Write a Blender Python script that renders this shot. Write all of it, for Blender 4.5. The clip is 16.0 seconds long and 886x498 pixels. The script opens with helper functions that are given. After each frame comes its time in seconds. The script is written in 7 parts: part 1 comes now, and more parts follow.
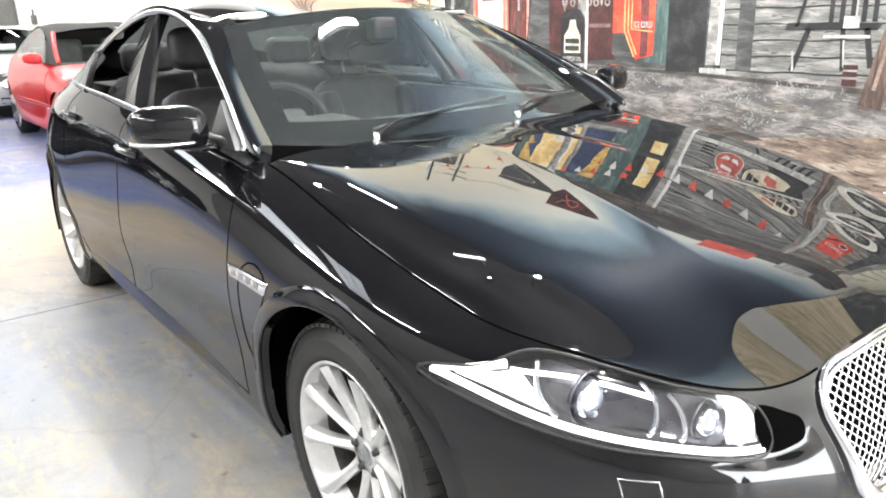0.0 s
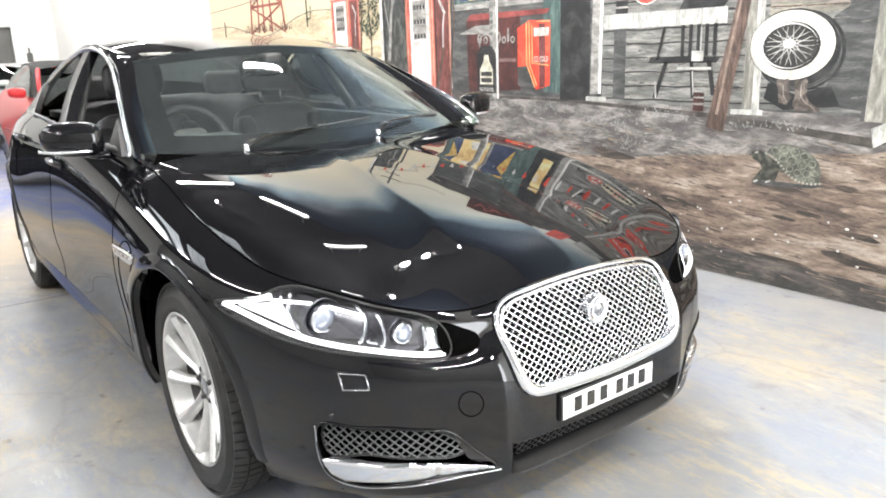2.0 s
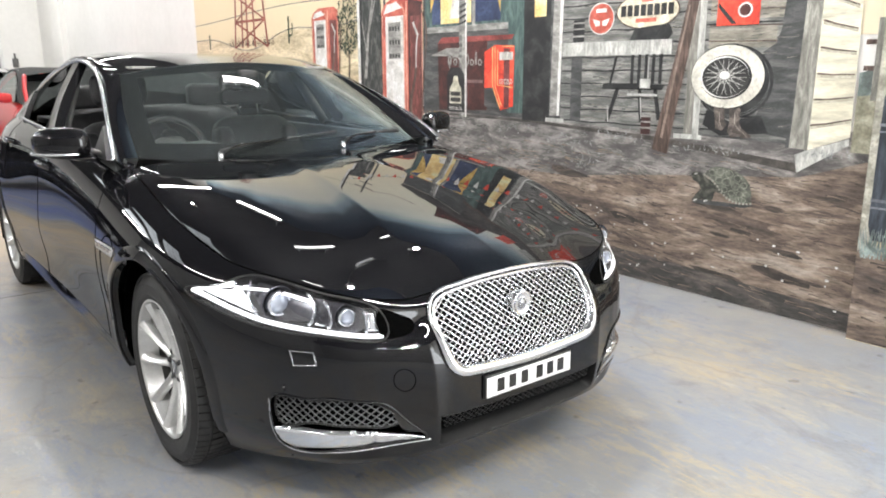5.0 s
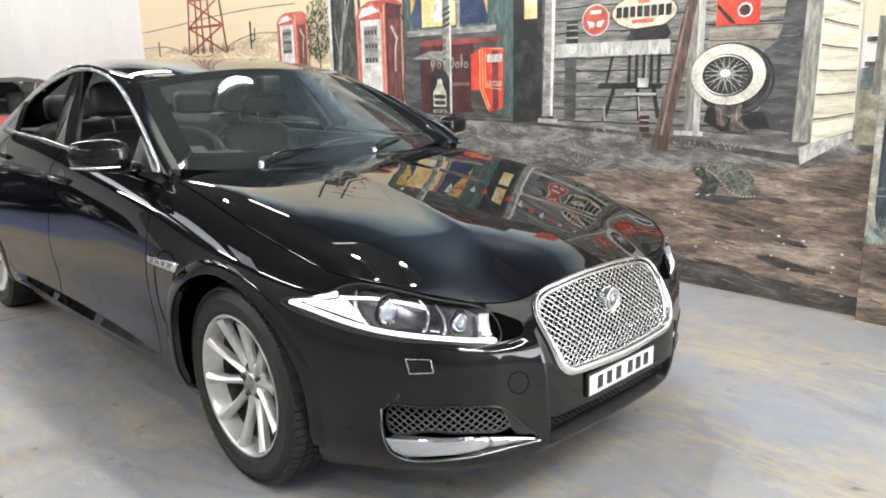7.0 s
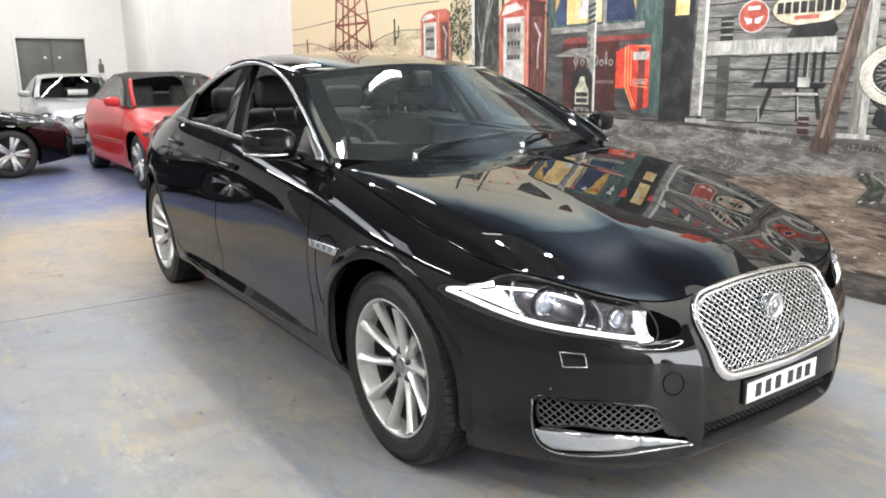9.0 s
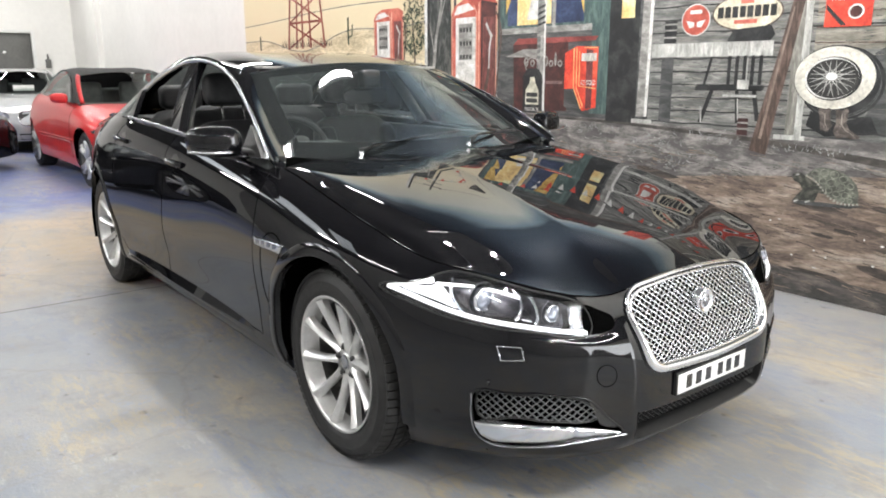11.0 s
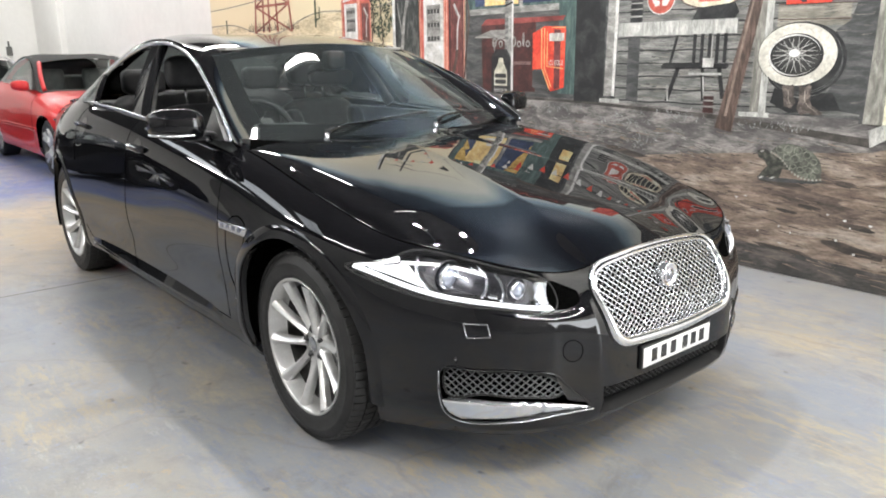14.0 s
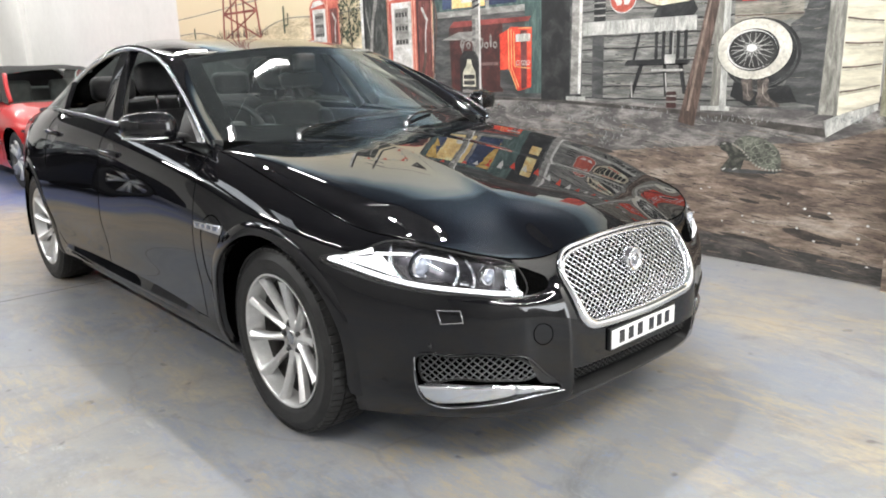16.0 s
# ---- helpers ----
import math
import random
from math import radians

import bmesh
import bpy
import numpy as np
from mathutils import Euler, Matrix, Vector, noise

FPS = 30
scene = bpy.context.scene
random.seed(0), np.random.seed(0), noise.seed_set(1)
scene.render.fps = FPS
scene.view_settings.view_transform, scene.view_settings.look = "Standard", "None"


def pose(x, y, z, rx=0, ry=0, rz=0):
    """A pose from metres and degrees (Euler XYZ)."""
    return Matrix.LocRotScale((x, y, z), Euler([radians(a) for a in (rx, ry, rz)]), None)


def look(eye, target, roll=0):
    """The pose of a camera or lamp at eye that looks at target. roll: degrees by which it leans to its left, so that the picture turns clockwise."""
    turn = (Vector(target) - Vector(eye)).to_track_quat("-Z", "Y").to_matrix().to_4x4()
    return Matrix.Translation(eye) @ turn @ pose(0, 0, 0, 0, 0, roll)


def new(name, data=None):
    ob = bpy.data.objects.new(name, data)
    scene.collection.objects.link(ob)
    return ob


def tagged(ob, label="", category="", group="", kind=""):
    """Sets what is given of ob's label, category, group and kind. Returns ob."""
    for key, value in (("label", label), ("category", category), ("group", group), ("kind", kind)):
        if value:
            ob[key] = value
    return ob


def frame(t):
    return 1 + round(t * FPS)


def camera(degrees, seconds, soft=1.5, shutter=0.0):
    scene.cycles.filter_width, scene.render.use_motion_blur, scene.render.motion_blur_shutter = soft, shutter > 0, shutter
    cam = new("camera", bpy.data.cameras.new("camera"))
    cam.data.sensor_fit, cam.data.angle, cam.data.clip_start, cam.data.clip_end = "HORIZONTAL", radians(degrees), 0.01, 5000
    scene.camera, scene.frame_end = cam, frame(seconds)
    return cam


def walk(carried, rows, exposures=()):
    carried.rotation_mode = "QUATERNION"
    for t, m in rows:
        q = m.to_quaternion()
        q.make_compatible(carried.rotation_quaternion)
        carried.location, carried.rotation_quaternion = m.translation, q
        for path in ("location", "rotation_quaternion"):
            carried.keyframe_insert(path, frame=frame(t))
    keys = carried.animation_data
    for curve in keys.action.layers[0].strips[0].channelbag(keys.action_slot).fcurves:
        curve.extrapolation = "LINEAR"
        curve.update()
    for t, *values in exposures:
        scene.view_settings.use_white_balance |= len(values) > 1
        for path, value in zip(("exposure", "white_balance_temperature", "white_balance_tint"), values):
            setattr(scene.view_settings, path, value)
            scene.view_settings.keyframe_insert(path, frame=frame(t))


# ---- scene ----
cam = camera(61.0, 16.0, 1.9)
PATH = [
    (0, (1.388, -1.608, 1.339), (-0.143, -0.465, 0.746), -1.8),
    (0.5, (1.571, -1.51, 1.315), (-0.033, -0.425, 0.813), -2.7),
    (1, (1.747, -1.429, 1.287), (0.081, -0.441, 0.79), -4.0),
    (1.5, (1.94, -1.455, 1.295), (0.334, -0.368, 0.807), -4.3),
    (2, (2.188, -1.509, 1.317), (0.635, -0.354, 0.811), -2.0),
    (2.5, (2.356, -1.503, 1.319), (0.783, -0.353, 0.869), -1.4),
    (3, (2.548, -1.467, 1.318), (0.901, -0.421, 0.877), -0.6),
    (3.5, (2.629, -1.49, 1.33), (0.983, -0.437, 0.903), -1.9),
    (4, (2.65, -1.559, 1.34), (1.051, -0.44, 0.902), -2.1),
    (4.2, (2.641, -1.557, 1.348), (1.056, -0.419, 0.912), -1.7),
    (6.3, (2.219, -1.799, 1.322), (0.779, -0.498, 0.838), -0.4),
    (6.5, (2.195, -1.842, 1.325), (0.766, -0.51, 0.899), -0.4),
    (7, (2.153, -1.985, 1.34), (0.75, -0.636, 0.882), -1.2),
    (7.5, (2.121, -2.077, 1.354), (0.649, -0.798, 0.91), -2.8),
    (8, (2.084, -2.087, 1.341), (0.492, -0.961, 0.895), -0.9),
    (8.2, (2.08, -2.092, 1.335), (0.462, -1.003, 0.893), -0.5),
    (10.3, (2.173, -2.084, 1.328), (0.598, -0.948, 0.85), -0.9),
    (10.5, (2.173, -2.085, 1.331), (0.598, -0.947, 0.86), -0.8),
    (11, (2.175, -2.067, 1.332), (0.634, -0.878, 0.872), -0.1),
    (11.5, (2.193, -2.045, 1.327), (0.74, -0.751, 0.863), -0.1),
    (12, (2.212, -2.029, 1.332), (0.832, -0.659, 0.863), 0.2),
    (12.5, (2.215, -2.016, 1.332), (0.905, -0.579, 0.866), 0.4),
    (13, (2.215, -2.024, 1.329), (0.876, -0.615, 0.858), 0.4),
    (13.5, (2.204, -2.04, 1.329), (0.769, -0.728, 0.861), -0.8),
    (14, (2.194, -2.043, 1.312), (0.701, -0.809, 0.813), -0.7),
    (14.5, (2.193, -2.05, 1.311), (0.659, -0.863, 0.825), -0.1),
    (15, (2.215, -2.038, 1.301), (0.7, -0.812, 0.85), -1.4),
    (15.5, (2.243, -2.06, 1.289), (0.773, -0.792, 0.806), -2.6),
    (16, (2.26, -2.088, 1.283), (0.808, -0.802, 0.797), -1.8),
]
walk(cam, [(t, look(eye, target, roll)) for t, eye, target, roll in PATH], [(0, 1.20), (1.0, 1.08), (2.0, .86), (3.5, .56), (4.2, .44), (6.3, .26), (16, .24)])

# ---- world and exposure ----
for spare in list(bpy.data.objects):
    if spare is not cam:
        bpy.data.objects.remove(spare)
world = bpy.data.worlds.new("hall_air")
scene.world = world
world.use_nodes = True
world.node_tree.nodes["Background"].inputs[0].default_value = (0.9, 0.95, 1.0, 1)
world.node_tree.nodes["Background"].inputs[1].default_value = 0.05


# ---- small helpers ----
def thing(name, label, category, group="", at=(0, 0, 0)):
    ob = new(name)
    ob.location = at
    ob.empty_display_size = 0.1
    return tagged(ob, label, category, group)


def settle_part(ob, parent):
    if parent is not None:
        m = Matrix.Identity(4)
        chain = parent
        while chain is not None:
            m = Matrix.Translation(chain.location) @ m
            chain = chain.parent
        ob.parent = parent
        ob.location = -m.translation
    return ob


def part(name, mesh, material, parent=None, label="", smooth=True):
    """Links a mesh (bmesh or mesh data) as one object under a thing or a part, in world coordinates."""
    if isinstance(mesh, bmesh.types.BMesh):
        data = bpy.data.meshes.new(name)
        mesh.to_mesh(data)
        mesh.free()
    else:
        data = mesh
    data.materials.clear()
    for m in (material if isinstance(material, (list, tuple)) else [material]):
        data.materials.append(m)
    if smooth is True:
        data.polygons.foreach_set("use_smooth", [True] * len(data.polygons))
    elif smooth:
        data.polygons.foreach_set("use_smooth", [True] * len(data.polygons))
        data.set_sharp_from_angle(angle=radians(smooth))
    ob = new(name, data)
    settle_part(ob, parent)
    if label:
        ob["label"] = label
    return ob


def mesh_of(name, verts, faces):
    data = bpy.data.meshes.new(name)
    data.from_pydata([tuple(map(float, v)) for v in verts], [], [tuple(map(int, f)) for f in faces])
    data.update()
    return data


def box(bm, lo, hi, bevel=0.0, turn=None):
    """A box from corner to corner in bm, with rounded edges."""
    lo, hi = Vector(lo), Vector(hi)
    r = bmesh.ops.create_cube(bm, size=1, matrix=Matrix.Translation((lo + hi) / 2) @ Matrix.Diagonal((*(hi - lo), 1)))
    verts = r["verts"]
    if bevel:
        edges = list({e for v in verts for e in v.link_edges})
        b = bmesh.ops.bevel(bm, geom=edges, offset=bevel, segments=2, profile=0.5, affect="EDGES")
        verts = list({v for f in b["faces"] for v in f.verts} | {v for v in verts if v.is_valid})
    if turn is not None:
        bmesh.ops.transform(bm, matrix=turn, verts=verts)
    return bm


def tube(points, radius, sides=8, closed=False, flat=None):
    """A mesh swept along points. radius may be a number or one a point; flat=(w, h, up) gives an oval section."""
    pts = [Vector(p) for p in points]
    n = len(pts)
    verts, faces = [], []
    up0 = Vector(flat[2]) if flat else None
    last = None
    for i, p in enumerate(pts):
        a = pts[(i - 1) % n] if closed or i else pts[0]
        b = pts[(i + 1) % n] if closed or i < n - 1 else pts[-1]
        t = (b - a).normalized()
        ref = up0 if up0 is not None else (last if last is not None else (Vector((0, 0, 1)) if abs(t.z) < 0.9 else Vector((1, 0, 0))))
        s = t.cross(ref)
        if s.length < 1e-5:
            s = t.cross(Vector((0.3, 0.5, 0.8)))
        s.normalize()
        u = s.cross(t).normalized()
        last = u
        r = radius[i] if isinstance(radius, (list, tuple, np.ndarray)) else radius
        w, h = (flat[0], flat[1]) if flat else (r, r)
        for k in range(sides):
            an = 2 * math.pi * k / sides
            verts.append(p + s * (w * math.cos(an)) + u * (h * math.sin(an)))
    m = n if closed else n - 1
    for i in range(m):
        for k in range(sides):
            a, b = i * sides + k, i * sides + (k + 1) % sides
            c, d = ((i + 1) % n) * sides + (k + 1) % sides, ((i + 1) % n) * sides + k
            faces.append((a, d, c, b))
    if not closed:
        faces.append(tuple(range(sides)))
        faces.append(tuple(reversed(range((n - 1) * sides, n * sides))))
    return mesh_of("tube", verts, faces)


def lathe(profile, centre, axis="y", steps=64, caps=False):
    """A surface turned about an axis through centre; profile: (radius, offset along the axis)."""
    verts, faces = [], []
    m = len(profile)
    for k in range(steps):
        a = 2 * math.pi * k / steps
        for r, o in profile:
            c, s = r * math.cos(a), r * math.sin(a)
            v = {"y": (c, o, s), "z": (c, s, o), "x": (o, c, s)}[axis]
            verts.append((centre[0] + v[0], centre[1] + v[1], centre[2] + v[2]))
    for k in range(steps):
        k2 = (k + 1) % steps
        for i in range(m - 1):
            faces.append((k * m + i, k * m + i + 1, k2 * m + i + 1, k2 * m + i))
    if caps:
        faces.append(tuple(k * m for k in range(steps)))
        faces.append(tuple(k * m + m - 1 for k in reversed(range(steps))))
    return mesh_of("lathe", verts, faces)


def cardinal(knots, ts):
    """Weights of a natural cubic spline through knots, at ts."""
    k = np.asarray(knots, float)
    n = len(k)
    h = np.diff(k)
    a = np.zeros((n, n))
    b = np.zeros((n, n))
    a[0, 0] = a[-1, -1] = 1
    for i in range(1, n - 1):
        a[i, i - 1], a[i, i], a[i, i + 1] = h[i - 1], 2 * (h[i - 1] + h[i]), h[i]
        b[i, i - 1], b[i, i], b[i, i + 1] = 6 / h[i - 1], -6 / h[i - 1] - 6 / h[i], 6 / h[i]
    m2 = np.linalg.solve(a, b)
    t = np.atleast_1d(np.asarray(ts, float))
    i = np.clip(np.searchsorted(k, t) - 1, 0, n - 2)
    d0, d1, w = (k[i + 1] - t)[:, None], (t - k[i])[:, None], h[i][:, None]
    eye = np.eye(n)
    out = (m2[i] * d0 ** 3 + m2[i + 1] * d1 ** 3) / (6 * w) + (eye[i] / w - m2[i] * w / 6) * d0 + (eye[i + 1] / w - m2[i + 1] * w / 6) * d1
    return out


def curve(points, n, knots=None):
    """n points of a smooth line through points."""
    p = np.asarray(points, float)
    k = knots if knots is not None else np.concatenate([[0], np.cumsum(np.linalg.norm(np.diff(p, axis=0), axis=1))])
    return cardinal(k, np.linspace(k[0], k[-1], n)) @ p


def grid_mesh(name, p, keep=None, flip=False):
    """A mesh from an array of points (rows, columns, 3); keep: which cells stay."""
    nr, nc = p.shape[:2]
    idx = np.arange(nr * nc).reshape(nr, nc)
    f = np.stack([idx[:-1, :-1], idx[:-1, 1:], idx[1:, 1:], idx[1:, :-1]], -1)
    f = f[keep] if keep is not None else f.reshape(-1, 4)
    if flip:
        f = f[:, ::-1]
    used = np.unique(f)
    remap = -np.ones(nr * nc, int)
    remap[used] = np.arange(len(used))
    return mesh_of(name, p.reshape(-1, 3)[used], remap[f])


def inside(poly, x, y):
    """Which points (arrays x, y) lie in a polygon."""
    poly = np.asarray(poly, float)
    r = np.zeros(np.shape(x), bool)
    j = len(poly) - 1
    for i in range(len(poly)):
        (xi, yi), (xj, yj) = poly[i], poly[j]
        c = (yi > y) != (yj > y)
        with np.errstate(divide="ignore", invalid="ignore"):
            r ^= c & (x < (xj - xi) * (y - yi) / (yj - yi) + xi)
        j = i
    return r


def mirrored(mesh):
    """A copy of mesh data mirrored across the car's middle plane."""
    m = mesh.copy()
    m.transform(Matrix.Diagonal((1, -1, 1, 1)))
    m.flip_normals()
    return m


def joined(meshes, name="joined"):
    bm = bmesh.new()
    for m in meshes:
        bm.from_mesh(m)
    data = bpy.data.meshes.new(name)
    bm.to_mesh(data)
    bm.free()
    return data

# ---- materials ----
def material(name, colour, rough=0.5, metal=0.0, coat=0.0, spec=0.5, emit=None, power=0.0):
    m = bpy.data.materials.new(name)
    m.use_nodes = True
    b = m.node_tree.nodes["Principled BSDF"]
    b.inputs["Base Color"].default_value = (*colour, 1)
    b.inputs["Roughness"].default_value = rough
    b.inputs["Metallic"].default_value = metal
    b.inputs["Coat Weight"].default_value = coat
    b.inputs["Coat Roughness"].default_value = 0.02
    b.inputs["Specular IOR Level"].default_value = spec
    if emit:
        b.inputs["Emission Color"].default_value = (*emit, 1)
        b.inputs["Emission Strength"].default_value = power
    return m


def node(m, kind, **values):
    n = m.node_tree.nodes.new(kind)
    for k, v in values.items():
        if k in n.inputs:
            n.inputs[k].default_value = v
        else:
            n.inputs[k.replace("_", " ")].default_value = v
    return n


def wire(m, a, out, b, into):
    m.node_tree.links.new(a.outputs[out], b.inputs[into])


def bsdf(m):
    return m.node_tree.nodes["Principled BSDF"]


def ramp(m, source, out, stops):
    r = m.node_tree.nodes.new("ShaderNodeValToRGB")
    e = r.color_ramp.elements
    while len(e) < len(stops):
        e.new(0.5)
    for k, (p, c) in zip(e, stops):
        k.position, k.color = p, (*c, 1)
    wire(m, source, out, r, 0)
    return r


def mottled(name, stops, scale, rough=0.6, detail=6.0, bump=0.0, bump_scale=60.0, stretch=(1, 1, 1), distort=0.0, metal=0.0, coat=0.0, rough_var=0.0, grain=0.15):
    """Colour from noise in metres, a finer grain in the colour, and a fine relief."""
    m = material(name, stops[0][1], rough, metal, coat)
    co = node(m, "ShaderNodeTexCoord")
    mp = node(m, "ShaderNodeMapping")
    mp.inputs["Scale"].default_value = stretch
    wire(m, co, "Object", mp, 0)
    nz = node(m, "ShaderNodeTexNoise", Scale=scale, Detail=detail, Roughness=0.6, Distortion=distort)
    wire(m, mp, 0, nz, "Vector")
    r = ramp(m, nz, "Fac", stops)
    fine = node(m, "ShaderNodeTexNoise", Scale=scale * 9, Detail=4.0, Roughness=0.7)
    wire(m, mp, 0, fine, "Vector")
    fr = ramp(m, fine, "Fac", [(0.3, (1 - grain * 1.3,) * 3), (0.7, (1 + grain * .7,) * 3)])
    mix = m.node_tree.nodes.new("ShaderNodeMix")
    mix.data_type, mix.blend_type = "RGBA", "MULTIPLY"
    mix.inputs[0].default_value = 1.0
    m.node_tree.links.new(r.outputs[0], mix.inputs[6])
    m.node_tree.links.new(fr.outputs[0], mix.inputs[7])
    m.node_tree.links.new(mix.outputs[2], bsdf(m).inputs["Base Color"])
    if rough_var:
        mr = node(m, "ShaderNodeMapRange")
        mr.inputs["To Min"].default_value = rough - rough_var
        mr.inputs["To Max"].default_value = rough + rough_var
        wire(m, fine, "Fac", mr, 0)
        wire(m, mr, 0, bsdf(m), "Roughness")
    if bump:
        bz = node(m, "ShaderNodeTexNoise", Scale=bump_scale, Detail=4.0)
        wire(m, mp, 0, bz, "Vector")
        bp = node(m, "ShaderNodeBump", Strength=bump, Distance=0.01)
        wire(m, bz, "Fac", bp, "Height")
        wire(m, bp, 0, bsdf(m), "Normal")
    return m


def glass(name, tint=(1, 1, 1), rough=0.0, veil=0.0):
    """Thin window glass: clear with a surface reflection."""
    m = bpy.data.materials.new(name)
    m.use_nodes = True
    t = m.node_tree
    for n in list(t.nodes):
        t.nodes.remove(n)
    out = t.nodes.new("ShaderNodeOutputMaterial")
    mix = t.nodes.new("ShaderNodeMixShader")
    clear = t.nodes.new("ShaderNodeBsdfTransparent")
    clear.inputs[0].default_value = (*tint, 1)
    gloss = t.nodes.new("ShaderNodeBsdfGlossy")
    gloss.inputs["Roughness"].default_value = rough
    fres = t.nodes.new("ShaderNodeFresnel")
    fres.inputs[0].default_value = 1.85  # both faces of the pane
    t.links.new(fres.outputs[0], mix.inputs[0])
    t.links.new(clear.outputs[0], mix.inputs[1])
    t.links.new(gloss.outputs[0], mix.inputs[2])
    # This pale film stands in for the reflected haze over the windscreen.
    film = t.nodes.new("ShaderNodeMixShader")
    film.inputs[0].default_value = veil
    grey = t.nodes.new("ShaderNodeBsdfDiffuse")
    grey.inputs[0].default_value = (0.54, 0.64, 0.65, 1)
    t.links.new(mix.outputs[0], film.inputs[1])
    t.links.new(grey.outputs[0], film.inputs[2])
    t.links.new(film.outputs[0], out.inputs[0])
    return m


PAINT = mottled("black_paint", [(0.4, (0.0035, 0.0036, 0.0045)), (0.6, (0.005, 0.005, 0.006))], 900.0, 0.22, coat=1.0)
bsdf(PAINT).inputs["Coat Roughness"].default_value = 0.01
bsdf(PAINT).inputs["Specular IOR Level"].default_value = 0.0
CHROME = material("bright_chrome", (0.82, 0.83, 0.85), 0.07, 1.0)
CHROME_SATIN = material("satin_chrome", (0.74, 0.75, 0.77), 0.26, 1.0)
ALLOY = mottled("silver_alloy", [(0.35, (0.66, 0.66, 0.65)), (0.65, (0.74, 0.74, 0.73))], 40.0, 0.33, metal=0.75, coat=0.3)
RUBBER = mottled("tyre_rubber", [(0.35, (0.007, 0.007, 0.007)), (0.65, (0.019, 0.0185, 0.018))], 22.0, 0.55, bump=0.15, bump_scale=300)
BLACK_PLASTIC = mottled("black_plastic", [(0.3, (0.008, 0.008, 0.008)), (0.7, (0.015, 0.015, 0.015))], 60.0, 0.45)
GLOSS_BLACK = material("gloss_black", (0.006, 0.006, 0.007), 0.08, 0, 0.6)
GAP = material("shadow_gap", (0.002, 0.002, 0.002), 0.9, spec=0.0)
UNDER = material("underbody", (0.006, 0.006, 0.006), 0.9, spec=0.0)
CLEAR = glass("clear_glass", (0.93, 0.96, 0.95))
SCREEN = glass("screen_glass", (0.78, 0.86, 0.84), veil=0.020)
TINTED = glass("tinted_glass", (0.62, 0.70, 0.68))
LENS = glass("lamp_lens", (0.97, 0.97, 0.98))
LIGHT_BAR = material("lamp_light_bar", (0.92, 0.93, 0.95), 0.25, 0.0, 0.5, emit=(1, 1, 1), power=1.1)
LEATHER = mottled("black_leather", [(0.35, (0.016, 0.016, 0.017)), (0.65, (0.032, 0.032, 0.033))], 14.0, 0.5, bump=0.25, bump_scale=220)
CABIN_GREY = mottled("grey_trim", [(0.35, (0.10, 0.10, 0.095)), (0.65, (0.15, 0.148, 0.14))], 14.0, 0.7)
DASH = mottled("dark_dash", [(0.35, (0.026, 0.031, 0.030)), (0.65, (0.044, 0.050, 0.048))], 25.0, 0.75, bump=0.2, bump_scale=400)
LINING = mottled("headlining", [(0.3, (0.30, 0.29, 0.27)), (0.7, (0.38, 0.37, 0.35))], 30.0, 0.9)

